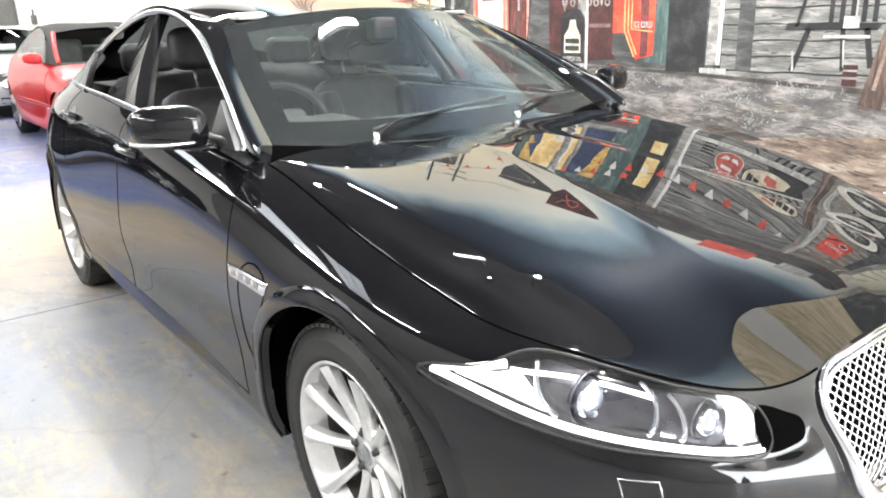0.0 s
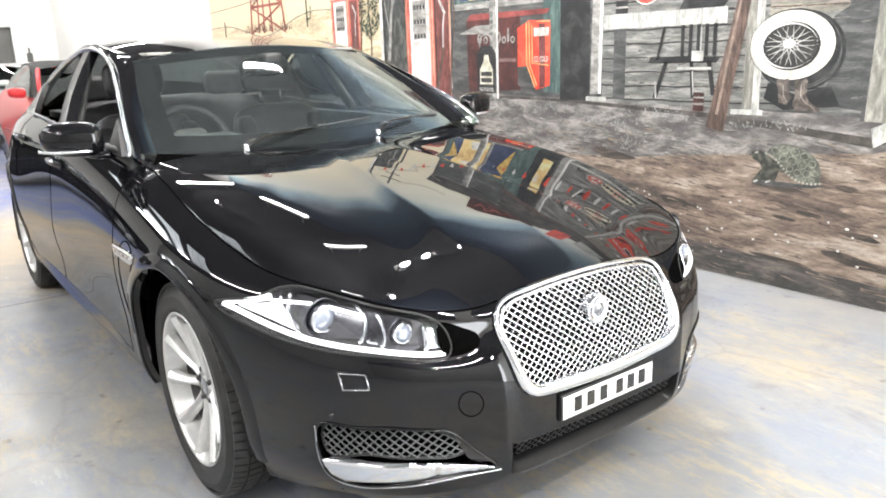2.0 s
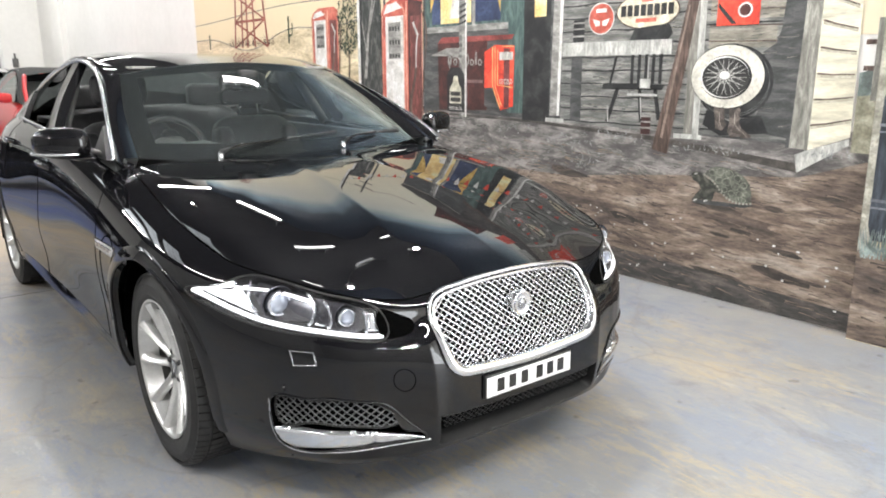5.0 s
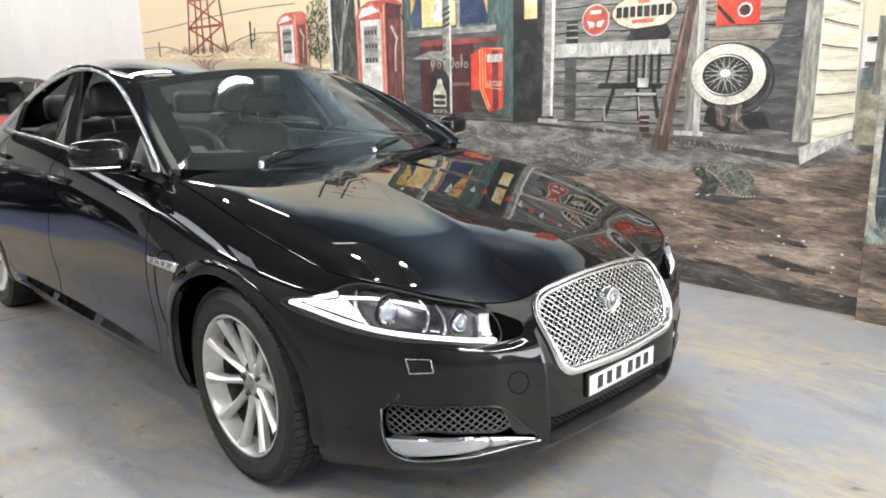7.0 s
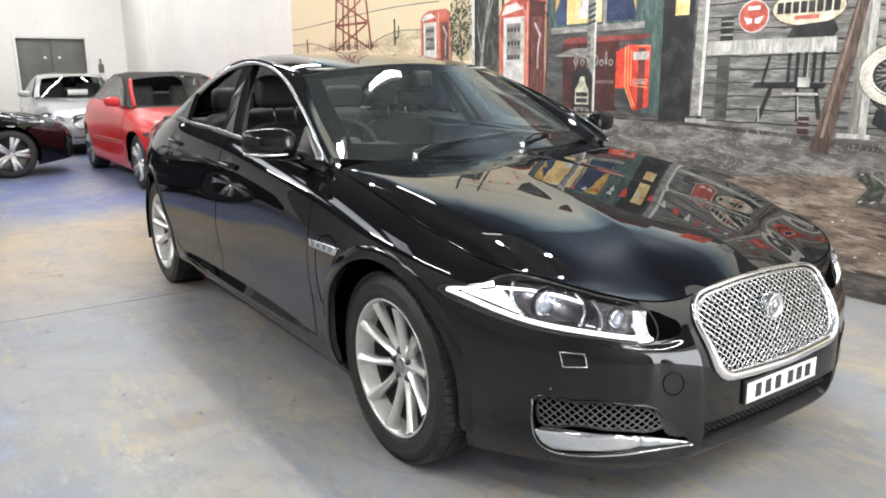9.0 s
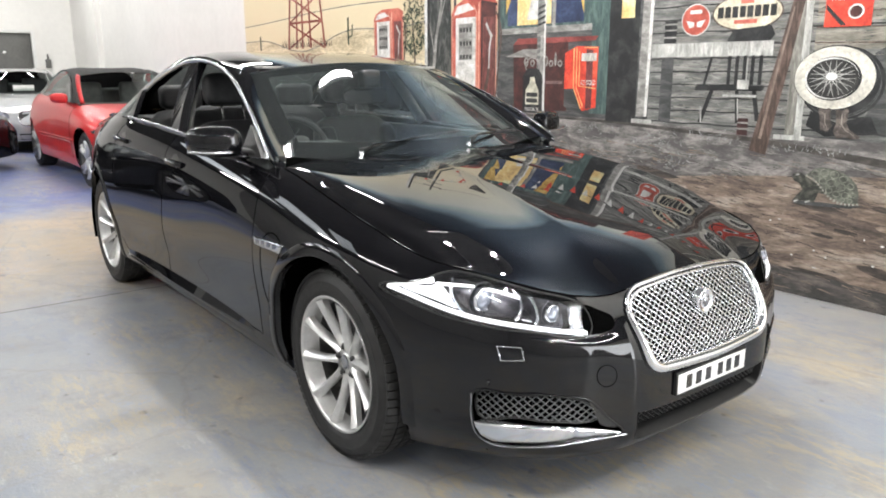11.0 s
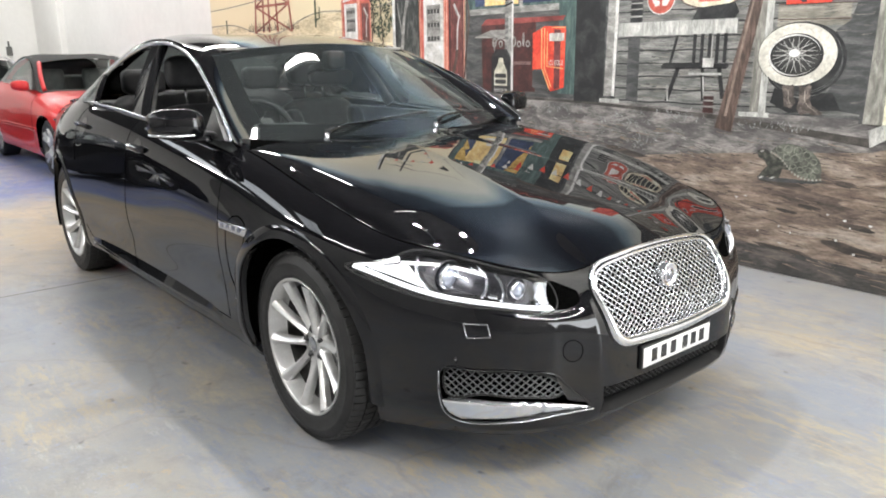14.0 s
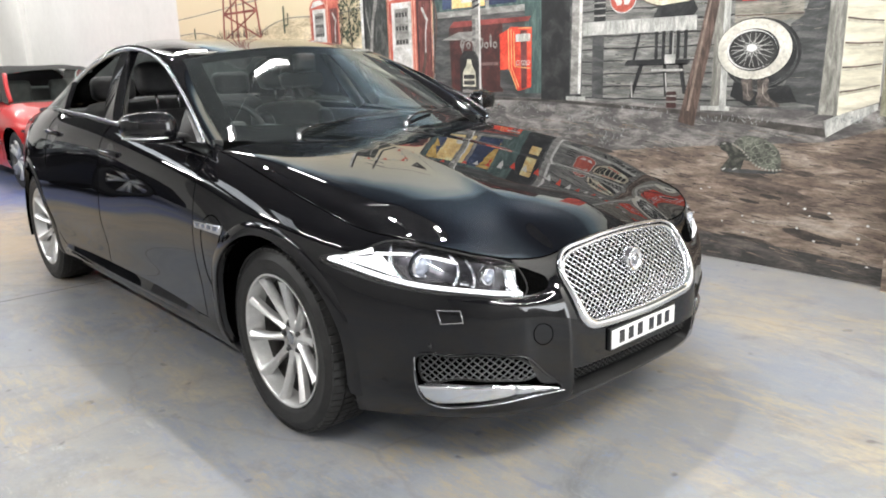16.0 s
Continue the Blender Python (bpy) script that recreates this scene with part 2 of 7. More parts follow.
# ---- the hall ----
def floor_material():
    """Worn grey floor paint: blue and ochre patches where older coats show, dark spots, fine dirt."""
    m = material("painted_concrete", (0.4, 0.4, 0.4), 0.35)
    t = m.node_tree
    co = node(m, "ShaderNodeTexCoord")

    def noise_at(scale, detail=5.0, rough=0.6, offset=(0, 0, 0), stretch=(1, 1, 1), distort=0.0):
        mp = node(m, "ShaderNodeMapping")
        mp.inputs["Location"].default_value = offset
        mp.inputs["Scale"].default_value = stretch
        wire(m, co, "Object", mp, 0)
        n = node(m, "ShaderNodeTexNoise", Scale=scale, Detail=detail, Roughness=rough, Distortion=distort)
        wire(m, mp, 0, n, "Vector")
        return n

    def blend(base, colour, fac, kind="MIX"):
        x = t.nodes.new("ShaderNodeMix")
        x.data_type, x.blend_type = "RGBA", kind
        t.links.new(fac, x.inputs[0])
        t.links.new(base, x.inputs[6])
        if isinstance(colour, tuple):
            x.inputs[7].default_value = (*colour, 1)
        else:
            t.links.new(colour, x.inputs[7])
        return x.outputs[2]

    def band(axis, lo, hi, soft):
        """1 between lo and hi along an axis, with soft and ragged ends."""
        sep = node(m, "ShaderNodeSeparateXYZ")
        wire(m, co, "Object", sep, 0)
        add = node(m, "ShaderNodeMath")
        add.operation = "MULTIPLY_ADD"
        wob = noise_at(1.1, 4.0)
        t.links.new(wob.outputs["Fac"], add.inputs[0])
        add.inputs[1].default_value = 1.6
        t.links.new(sep.outputs[axis], add.inputs[2])
        out = None
        for edge, sign in ((lo, 1), (hi, -1)):
            r = node(m, "ShaderNodeMapRange")
            t.links.new(add.outputs[0], r.inputs[0])
            r.inputs["From Min"].default_value = edge + .8 - soft * sign
            r.inputs["From Max"].default_value = edge + .8 + soft * sign
            if out is None:
                out = r.outputs[0]
            else:
                k = node(m, "ShaderNodeMath")
                k.operation = "MULTIPLY"
                t.links.new(out, k.inputs[0])
                t.links.new(r.outputs[0], k.inputs[1])
                out = k.outputs[0]
        return out

    def times(a, b):
        k = node(m, "ShaderNodeMath")
        k.operation = "MULTIPLY"
        t.links.new(a, k.inputs[0])
        if isinstance(b, float):
            k.inputs[1].default_value = b
        else:
            t.links.new(b, k.inputs[1])
        return k.outputs[0]

    def mask(n, lo, hi):
        r = node(m, "ShaderNodeMapRange")
        wire(m, n, "Fac", r, 0)
        r.inputs["From Min"].default_value = lo
        r.inputs["From Max"].default_value = hi
        return r.outputs[0]

    base = ramp(m, noise_at(0.8, 6.0), "Fac", [(0.30, (0.185, 0.195, 0.215)), (0.50, (0.25, 0.255, 0.26)), (0.72, (0.315, 0.31, 0.30))]).outputs[0]
    # ochre undercoat showing through beside the mural wall and behind the car
    ochre = times(times(mask(noise_at(2.1, 8.0, 0.7, (3, 1, 0), (0.6, 1.6, 1)), 0.49, 0.60), mask(noise_at(26.0, 8.0, 0.8, (4, 4, 0), (0.55, 1.2, 1)), 0.40, 0.56)), band("Y", -1.2, 1.9, 0.35))
    base = blend(base, (0.41, 0.345, 0.245), times(ochre, 0.85))
    base = blend(base, (0.46, 0.34, 0.19), times(band("X", -5.8, -3.2, 0.5), 0.72))
    base = blend(base, (0.08, 0.13, 0.38), times(times(band("X", -12.5, -5.9, 0.35), mask(noise_at(0.9, 6.0, 0.6, (7, 2, 0)), 0.30, 0.52)), 0.85))
    # broad cool and warm patches, old stains and scuffs
    base = blend(base, (0.195, 0.24, 0.325), times(mask(noise_at(0.8, 7.0, 0.68, (4, 6, 0)), 0.47, 0.60), 0.38))
    base = blend(base, (0.34, 0.295, 0.225), times(mask(noise_at(1.0, 8.0, 0.70, (9, 3, 0)), 0.52, 0.64), 0.40))
    base = blend(base, (0.13, 0.13, 0.135), times(mask(noise_at(1.9, 9.0, 0.72, (2, 4, 0), (1, 1, 1), 0.8), 0.53, 0.68), 0.60))
    # fine worn flecks of older coats, and drops of oil
    base = blend(base, (0.20, 0.25, 0.36), times(mask(noise_at(17.0, 9.0, 0.8, (6, 1, 0)), 0.54, 0.62), times(mask(noise_at(1.3, 4.0, 0.6, (8, 8, 0)), 0.45, 0.60), 0.75)))
    base = blend(base, (0.36, 0.28, 0.18), times(mask(noise_at(13.0, 9.0, 0.8, (1, 6, 0)), 0.54, 0.62), times(mask(noise_at(1.1, 4.0, 0.6, (3, 7, 0)), 0.47, 0.62), 0.75)))
    base = blend(base, (0.07, 0.07, 0.075), times(mask(noise_at(11.0, 2.0, 0.4, (5, 2, 0)), 0.70, 0.76), 0.7))
    # dragged scrapes, ochre, pale and blue, through the top coat
    for colour, at, lo, gain in (((0.37, 0.305, 0.205), (2, 3, 0), 0.48, 0.8), ((0.40, 0.39, 0.37), (8, 5, 0), 0.55, 0.5), ((0.17, 0.20, 0.28), (5, 9, 0), 0.50, 0.7)):
        scrape = times(mask(noise_at(15.0, 9.0, 0.78, at, (0.40, 1.25, 1)), lo, lo + .10), mask(noise_at(1.5, 5.0, 0.62, at, (0.65, 1.3, 1)), 0.475, 0.60))
        base = blend(base, colour, times(scrape, gain))
    blue = times(mask(noise_at(2.6, 7.0, 0.65, (1, 8, 0)), 0.60, 0.72), band("Y", -3.5, 0.4, 0.4))
    base = blend(base, (0.25, 0.32, 0.46), times(blue, 0.55))
    # grime and small dark spots
    base = blend(base, (0.16, 0.15, 0.14), times(mask(noise_at(9.0, 4.0, 0.5, (5, 5, 0)), 0.70, 0.80), 0.6))
    base = blend(base, (0.38, 0.38, 0.38), times(mask(noise_at(14.0, 6.0, 0.7, (2, 9, 0)), 0.60, 0.75), 0.35))
    crack = node(m, "ShaderNodeTexVoronoi", Scale=0.55)
    crack.feature = "DISTANCE_TO_EDGE"
    wob = noise_at(3.0, 5.0)
    mp = node(m, "ShaderNodeMapping")
    wire(m, co, "Object", mp, 0)
    mixv = node(m, "ShaderNodeMix")
    mixv.data_type = "VECTOR"
    mixv.inputs[0].default_value = 0.16
    t.links.new(mp.outputs[0], mixv.inputs[4])
    t.links.new(wob.outputs["Color"], mixv.inputs[5])
    t.links.new(mixv.outputs[1], crack.inputs["Vector"])
    cr = node(m, "ShaderNodeMapRange")
    wire(m, crack, "Distance", cr, 0)
    cr.inputs["From Min"].default_value = 0.0
    cr.inputs["From Max"].default_value = 0.006
    cr.inputs["To Min"].default_value = 0.45
    cr.inputs["To Max"].default_value = 0.0
    base = blend(base, (0.2, 0.19, 0.18), cr.outputs[0])
    t.links.new(base, bsdf(m).inputs["Base Color"])
    rr = node(m, "ShaderNodeMapRange")
    wire(m, noise_at(5.0, 6.0), "Fac", rr, 0)
    rr.inputs["To Min"].default_value = 0.28
    rr.inputs["To Max"].default_value = 0.55
    wire(m, rr, 0, bsdf(m), "Roughness")
    bp = node(m, "ShaderNodeBump", Strength=0.12, Distance=0.01)
    wire(m, noise_at(60.0, 4.0), "Fac", bp, "Height")
    wire(m, bp, 0, bsdf(m), "Normal")
    return m


FLOOR = floor_material()
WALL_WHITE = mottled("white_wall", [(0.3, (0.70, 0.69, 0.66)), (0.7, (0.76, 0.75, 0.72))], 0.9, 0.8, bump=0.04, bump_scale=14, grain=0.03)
# Unseen walls: the grey sets how bright they look in the car's paint.
WALL_GREY = mottled("unseen_wall", [(0.3, (0.30, 0.30, 0.30)), (0.7, (0.38, 0.377, 0.37))], 1.0, 0.8, bump=0.2, bump_scale=30)
CEILING = mottled("dark_ceiling", [(0.3, (0.035, 0.035, 0.038)), (0.7, (0.06, 0.06, 0.063))], 0.8, 0.85)
JOINT = material("floor_joint", (0.16, 0.15, 0.14), 0.8)
WEST, EAST, SOUTH, NORTH, HIGH = -17.9, 7.5, -9.0, 2.32, 5.2


def slab(name, lo, hi, mat, label, category, bevel=0.0):
    bm = bmesh.new()
    box(bm, lo, hi, bevel)
    return tagged(part(name, bm, mat, None, smooth=False), label, category, kind="structure")


slab("floor", (WEST - .3, SOUTH - .3, -.2), (EAST + .3, NORTH + .3, 0), FLOOR, "worn grey painted concrete floor with blue and ochre patches", "floor")
slab("wall_north", (WEST - .3, NORTH + .003, 0), (EAST + .3, NORTH + .3, HIGH), WALL_WHITE, "smooth white painted wall that carries the mural", "wall")
slab("wall_south", (WEST - .3, SOUTH - .3, 0), (EAST + .3, SOUTH, HIGH), WALL_GREY, "plain grey wall, unseen, toned for the car's reflections", "wall")
# Unseen gateway, guessed; its daylight brightens the bumper and fills floor shadows.
GATE_Y0, GATE_Y1, GATE_Z = .3, 2.3, 3.9
slab("wall_east", (EAST, SOUTH, 0), (EAST + .3, GATE_Y0, HIGH), WALL_GREY, "plain grey wall, unseen, toned for reflections, beside the added gateway", "wall")
slab("wall_east_side", (EAST, GATE_Y1, 0), (EAST + .3, NORTH + .003, HIGH), WALL_WHITE, "plain white wall beside the unseen added gateway", "wall")
slab("wall_east_top", (EAST, GATE_Y0, GATE_Z), (EAST + .3, GATE_Y1, HIGH), WALL_WHITE, "plain white wall above the unseen added gateway", "wall")
slab("backdrop", (EAST + 3.0, GATE_Y0 - 4, -1), (EAST + 3.1, GATE_Y1 + 4, 6), material("added_yard_glow", (.5, .5, .5), .9, emit=(.92, .96, 1.0), power=1.5), "plain glowing sheet added as daylight outside the unseen gateway", "backdrop")
l = bpy.data.lights.new("added_daylight", "AREA")
l.shape, l.size, l.size_y, l.energy, l.color = "RECTANGLE", GATE_Z, GATE_Y1 - GATE_Y0, 200, (.94, .97, 1.0)
o = new("added_daylight", l)
o.location = (EAST + .32, (GATE_Y0 + GATE_Y1) / 2, GATE_Z / 2)
o.rotation_euler = (0, radians(90), 0)
slab("ceiling", (WEST - .3, SOUTH - .3, HIGH), (EAST + .3, NORTH + .3, HIGH + .2), CEILING, "dark steel hall ceiling", "ceiling")
slab("pilaster", (-16.1, NORTH - .12, 0), (-15.3, NORTH + .003, HIGH), WALL_WHITE, "white painted wall pilaster", "pilaster", .01)
slab("floor_joint", (-2.585, SOUTH, .0005), (-2.575, NORTH - .01, .0012), JOINT, "dark straight joint in the concrete floor", "joint")

# unseen glowing panes, added in the ceiling over the hall's south side
GLOW_PANE = material("glow_pane", (.8, .8, .8), .5, emit=(.86, .93, 1.0), power=2.4)
for rx in (-11.5, -8.0, -4.5):
    sky = tagged(thing("glow_pane", "unseen glowing panes added in the ceiling", "roof light", "roof lights of the hall", (rx, -4.6, HIGH - .01)), kind="")
    for k in range(3):
        bm = bmesh.new()
        box(bm, (rx - 1.1 + .75 * k, -6.0, HIGH - .03), (rx - 1.1 + .75 * k + .68, -3.2, HIGH - .004))
        part("pane", bm, GLOW_PANE, sky, smooth=False)

# back wall with its grey double door
DOOR_Y0, DOOR_Y1, DOOR_Z = -.02, 1.42, 2.20
for name, lo, hi in (("wall_west", (WEST - .3, SOUTH, 0), (WEST, DOOR_Y0, HIGH)), ("wall_west_side", (WEST - .3, DOOR_Y1, 0), (WEST, NORTH + .003, HIGH)), ("wall_west_top", (WEST - .3, DOOR_Y0, DOOR_Z), (WEST, DOOR_Y1, HIGH))):
    slab(name, lo, hi, WALL_WHITE, "white painted back wall", "wall")
DOOR_GREY = mottled("grey_door", [(0.3, (0.085, 0.085, 0.08)), (0.7, (0.12, 0.118, 0.11))], 3.0, 0.5, bump=0.05)
FRAME_WHITE = mottled("door_frame", [(0.3, (0.66, 0.66, 0.64)), (0.7, (0.74, 0.74, 0.72))], 8.0, 0.5)
bm = bmesh.new()
box(bm, (WEST - .12, DOOR_Y0 + .005, .005), (WEST - .07, (DOOR_Y0 + DOOR_Y1) / 2 - .002, DOOR_Z - .005), .003)
door = tagged(part("door_1", bm, DOOR_GREY, None, smooth=30), "dark grey double door, shut, in the back wall", "door", kind="structure")
bm = bmesh.new()
box(bm, (WEST - .12, (DOOR_Y0 + DOOR_Y1) / 2 + .002, .005), (WEST - .07, DOOR_Y1 - .005, DOOR_Z - .005), .003)
part("door_leaf", bm, DOOR_GREY, door, smooth=30)
for y in (.55, .85):
    bm = bmesh.new()
    box(bm, (WEST - .07, y - .03, 1.75), (WEST - .066, y + .03, 1.80))
    part("sticker", bm, FRAME_WHITE, door, smooth=False)
part("door_handle", tube([(WEST - .07, .64, 1.05), (WEST - .03, .64, 1.05), (WEST - .03, .52, 1.05)], .011, 8), CHROME_SATIN, door)
for lo, hi in (((WEST - .02, DOOR_Y0 - .07, 0), (WEST + .02, DOOR_Y0, DOOR_Z + .07)), ((WEST - .02, DOOR_Y1, 0), (WEST + .02, DOOR_Y1 + .07, DOOR_Z + .07)), ((WEST - .02, DOOR_Y0, DOOR_Z), (WEST + .02, DOOR_Y1, DOOR_Z + .07))):
    bm = bmesh.new()
    box(bm, lo, hi, .004)
    part("door_frame", bm, FRAME_WHITE, door, smooth=30)
sw = thing("wall_switch", "small grey switch box on the white wall", "switch")
bm = bmesh.new()
box(bm, (WEST + .0, 1.66, 1.42), (WEST + .05, 1.78, 1.62), .008)
part("box", bm, DOOR_GREY, sw, smooth=30)
part("pipe", tube([(WEST + .02, 1.72, 1.62), (WEST + .02, 1.72, 1.74)], .02, 8), DOOR_GREY, sw)

# ---- lamps under the ceiling ----
GLOW = material("lamp_glow", (1, 1, 1), 0.5, emit=(1.0, 0.97, 0.92), power=9.0)
HOUSING = material("lamp_case", (0.5, 0.5, 0.5), 0.5)
SHADE_DARK = material("lamp_shade", (0.012, 0.012, 0.012), 0.8)


def tube_lamp(x, y, length, along, power, sides=()):
    """A hanging batten with a glowing diffuser."""
    lamp = thing("ceiling_light", "white fluorescent batten lamp below the ceiling; east and south ones added as fill", "ceiling light", "hall ceiling lights", (x, y, HIGH - .45))
    hx, hy = (length / 2, .036) if along == "x" else (.036, length / 2)
    bm = bmesh.new()
    box(bm, (x - hx, y - hy, HIGH - .40), (x + hx, y + hy, HIGH - .34), .01)
    part("case", bm, HOUSING, lamp, smooth=30)
    bm = bmesh.new()
    box(bm, (x - hx + .02, y - hy + .01, HIGH - .44), (x + hx - .02, y + hy - .01, HIGH - .401), .012)
    part("diffuser", bm, GLOW, lamp, smooth=30)
    for s in (-1, 1):
        p = (x + s * hx * .8, y, 0) if along == "x" else (x, y + s * hy * .8, 0)
        part("rod", tube([(p[0], p[1], HIGH - .34), (p[0], p[1], HIGH)], .008, 6), HOUSING, lamp)
    l = bpy.data.lights.new("batten", "AREA")
    l.shape, l.size, l.size_y, l.energy, l.color = "RECTANGLE", (length if along == "x" else .07), (.07 if along == "x" else length), power, (1.0, 0.985, 0.96)
    o = new("ceiling_light_glow", l)
    o.location = (x, y, HIGH - .455)
    # Extra sideways lamps with their own power, added to brighten the walls.
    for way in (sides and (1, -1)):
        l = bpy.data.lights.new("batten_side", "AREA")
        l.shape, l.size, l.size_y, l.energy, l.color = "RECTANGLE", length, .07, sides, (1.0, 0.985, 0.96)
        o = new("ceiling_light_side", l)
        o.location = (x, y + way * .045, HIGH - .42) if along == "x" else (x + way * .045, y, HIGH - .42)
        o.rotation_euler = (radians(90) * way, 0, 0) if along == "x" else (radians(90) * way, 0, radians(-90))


def high_bay(x, y, z, power, radius=.17):
    """A round hanging lamp with a bright face."""
    lamp = thing("high_bay_light", "bright unseen bulb under a small dark shade, some added as fill", "ceiling light", "high-bay lamps over the car", (x, y, z))
    part("shade", lathe([(.02, .20), (.04, .19), (.07, .15), (.09, .105), (.092, .10), (.086, .103), (.06, .14)], (x, y, z), "z", 28), SHADE_DARK, lamp)
    part("socket", tube([(x, y, z + .19), (x, y, z - .01)], .013, 8), SHADE_DARK, lamp)
    part("bulb", lathe([(max(.001, radius * .8 * math.sin(a)), radius * .8 * math.cos(a)) for a in np.linspace(0, math.pi, 9)], (x, y, z - .004 - radius), "z", 16), GLOW_BRIGHT, lamp)
    part("rod", tube([(x, y, z + .19), (x, y, HIGH)], .008, 6), SHADE_DARK, lamp)
    l = bpy.data.lights.new("bay", "POINT")
    l.shadow_soft_size, l.energy, l.color = radius, power, (1.0, 0.985, 0.965)
    o = new("high_bay_glow", l)
    o.location = (x, y, z - .004 - radius)


GLOW_BRIGHT = material("bay_glow", (1, 1, 1), 0.5, emit=(1.0, 0.98, 0.96), power=40.0)
# First two match spots in the bonnet; the others are added fill lamps.
for x, y, power in ((-.95, .35, 185), (-.95, 1.50, 160), (-4.6, .2, 62), (3.0, .6, 62), (3.3, -1.2, 125), (5.2, -.6, 120), (2.3, -2.7, 115)):
    high_bay(x, y, 4.2, power * 3.8, .038)
tube_lamp(-2.20, 1.40, .72, "y", 4)
tube_lamp(-5.1, 2.02, 1.5, "x", 14)
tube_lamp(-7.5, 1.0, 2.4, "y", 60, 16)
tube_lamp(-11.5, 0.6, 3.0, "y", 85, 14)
tube_lamp(-15.3, 0.2, 3.0, "y", 105)
# Unseen batten added to brighten the floor that the bumper mirrors.
tube_lamp(4.6, .8, 2.4, "y", 150)
# Unseen row added to lighten the south wall mirrored in the doors.
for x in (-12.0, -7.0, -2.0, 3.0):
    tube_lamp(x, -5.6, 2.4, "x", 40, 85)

# ---- the mural ----
mural = tagged(thing("mural", "wall painting of an old desert filling station", "mural"), kind="")
PAINTS = {}


def pigment(name, a, b=None, scale=6.0, stretch=(1, 1, 1), rough=0.62, grain=0.28):
    if name not in PAINTS:
        b = b or tuple(min(1, c * 1.35 + .01) for c in a)
        lo_ = tuple(c * .68 for c in a)
        hi_ = tuple(min(.8, c * 1.12) for c in b)
        mid_ = tuple(c * 1.0 for c in a)
        PAINTS[name] = mottled("mural_" + name, [(0.34, lo_), (0.47, mid_), (0.65, hi_)], scale, rough, stretch=stretch, detail=9.0, grain=grain, distort=0.6)
    return PAINTS[name]


def on_wall(x, z, face=NORTH):
    """From a painting's own plan to the wall or the pier."""
    wide, shift = (.9565, .0752) if face == NORTH else (.941, .0513)
    return wide * x + shift, .946 * z + .0276 * min(1, max(0, z - .01) / .3)


def flat(polys, layer, face=NORTH):
    """Flat painted shapes (x, z) in one mesh, a hair in front of the wall."""
    bm = bmesh.new()
    last, y = None, face
    for i, poly in enumerate(polys):
        if not last or poly[0] != last[1]:
            y = face - .0007 * layer - .0003 * i / len(polys)
        last = poly
        vs_ = []
        for p in poly:
            q = (round(p[0], 5), round(p[1], 5))
            if not vs_ or (q != vs_[-1] and q != vs_[0]):
                vs_.append(q)
        if len(vs_) < 3:
            continue
        f = bm.faces.new([bm.verts.new((on_wall(x, z, face)[0], y, on_wall(x, z, face)[1])) for x, z in vs_])
        f.normal_update()
        if f.normal.y > 0:
            f.normal_flip()
    bmesh.ops.remove_doubles(bm, verts=bm.verts[:], dist=1e-6)
    bmesh.ops.triangulate(bm, faces=bm.faces[:])
    return bm


def rect(x0, z0, x1, z1):
    return [(x0, z0), (x1, z0), (x1, z1), (x0, z1)]


def oval(cx, cz, rx, rz, n=40, a0=0, a1=360):
    return [(cx + rx * math.cos(radians(a0 + (a1 - a0) * k / n)), cz + rz * math.sin(radians(a0 + (a1 - a0) * k / n))) for k in range(n + (0 if a1 - a0 == 360 else 1))]


def hoop(cx, cz, rx, rz, w, n=40):
    out = []
    for k in range(n):
        a, b = 2 * math.pi * k / n, 2 * math.pi * (k + 1) / n
        out.append([(cx + rx * math.cos(a), cz + rz * math.sin(a)), (cx + rx * math.cos(b), cz + rz * math.sin(b)),
                    (cx + (rx - w) * math.cos(b), cz + (rz - w) * math.sin(b)), (cx + (rx - w) * math.cos(a), cz + (rz - w) * math.sin(a))])
    return out


def stroke(points, w0, w1=None):
    """A brush stroke as quads along points."""
    w1 = w0 if w1 is None else w1
    p = [Vector(q) for q in points]
    out = []
    n = len(p)
    left, right_ = [], []
    for i, q in enumerate(p):
        d = (p[min(i + 1, n - 1)] - p[max(i - 1, 0)]).normalized()
        k = Vector((-d.y, d.x)) * ((w0 + (w1 - w0) * i / max(1, n - 1)) / 2)
        left.append(q + k)
        right_.append(q - k)
    for i in range(n - 1):
        out.append([tuple(left[i]), tuple(left[i + 1]), tuple(right_[i + 1]), tuple(right_[i])])
    return out


def painted(name, polys, mat, layer, label="", face=NORTH, parent=None):
    return part(name, flat(polys, layer, face), mat, parent or mural, label, smooth=False)


rng = random.Random(7)
SAND = pigment("sand", (0.62, 0.52, 0.34), (0.72, 0.62, 0.44), 2.0, (1, 1, 4))
DIRT = mottled("mural_dirt", [(0.34, (0.060, 0.050, 0.045)), (0.43, (0.120, 0.092, 0.076)), (0.50, (0.185, 0.138, 0.110)), (0.57, (0.28, 0.22, 0.175)), (0.66, (0.38, 0.32, 0.27))], 1.7, 0.62, stretch=(1, 1, 4.6), detail=10.0, grain=0.45, distort=0.9)
DIRT_GREY = pigment("grey_dirt", (0.115, 0.108, 0.105), (0.29, 0.27, 0.255), 5.0, (1, 1, 3))
DARK = pigment("dark", (0.012, 0.013, 0.014), (0.035, 0.036, 0.036), 8.0)
SHADE = pigment("shade_grey", (0.055, 0.058, 0.058), (0.11, 0.112, 0.11), 5.0, (1, 1, 4))
PLANK = pigment("plank_grey", (0.15, 0.152, 0.145), (0.29, 0.287, 0.268), 4.0, (1, 1, 7))
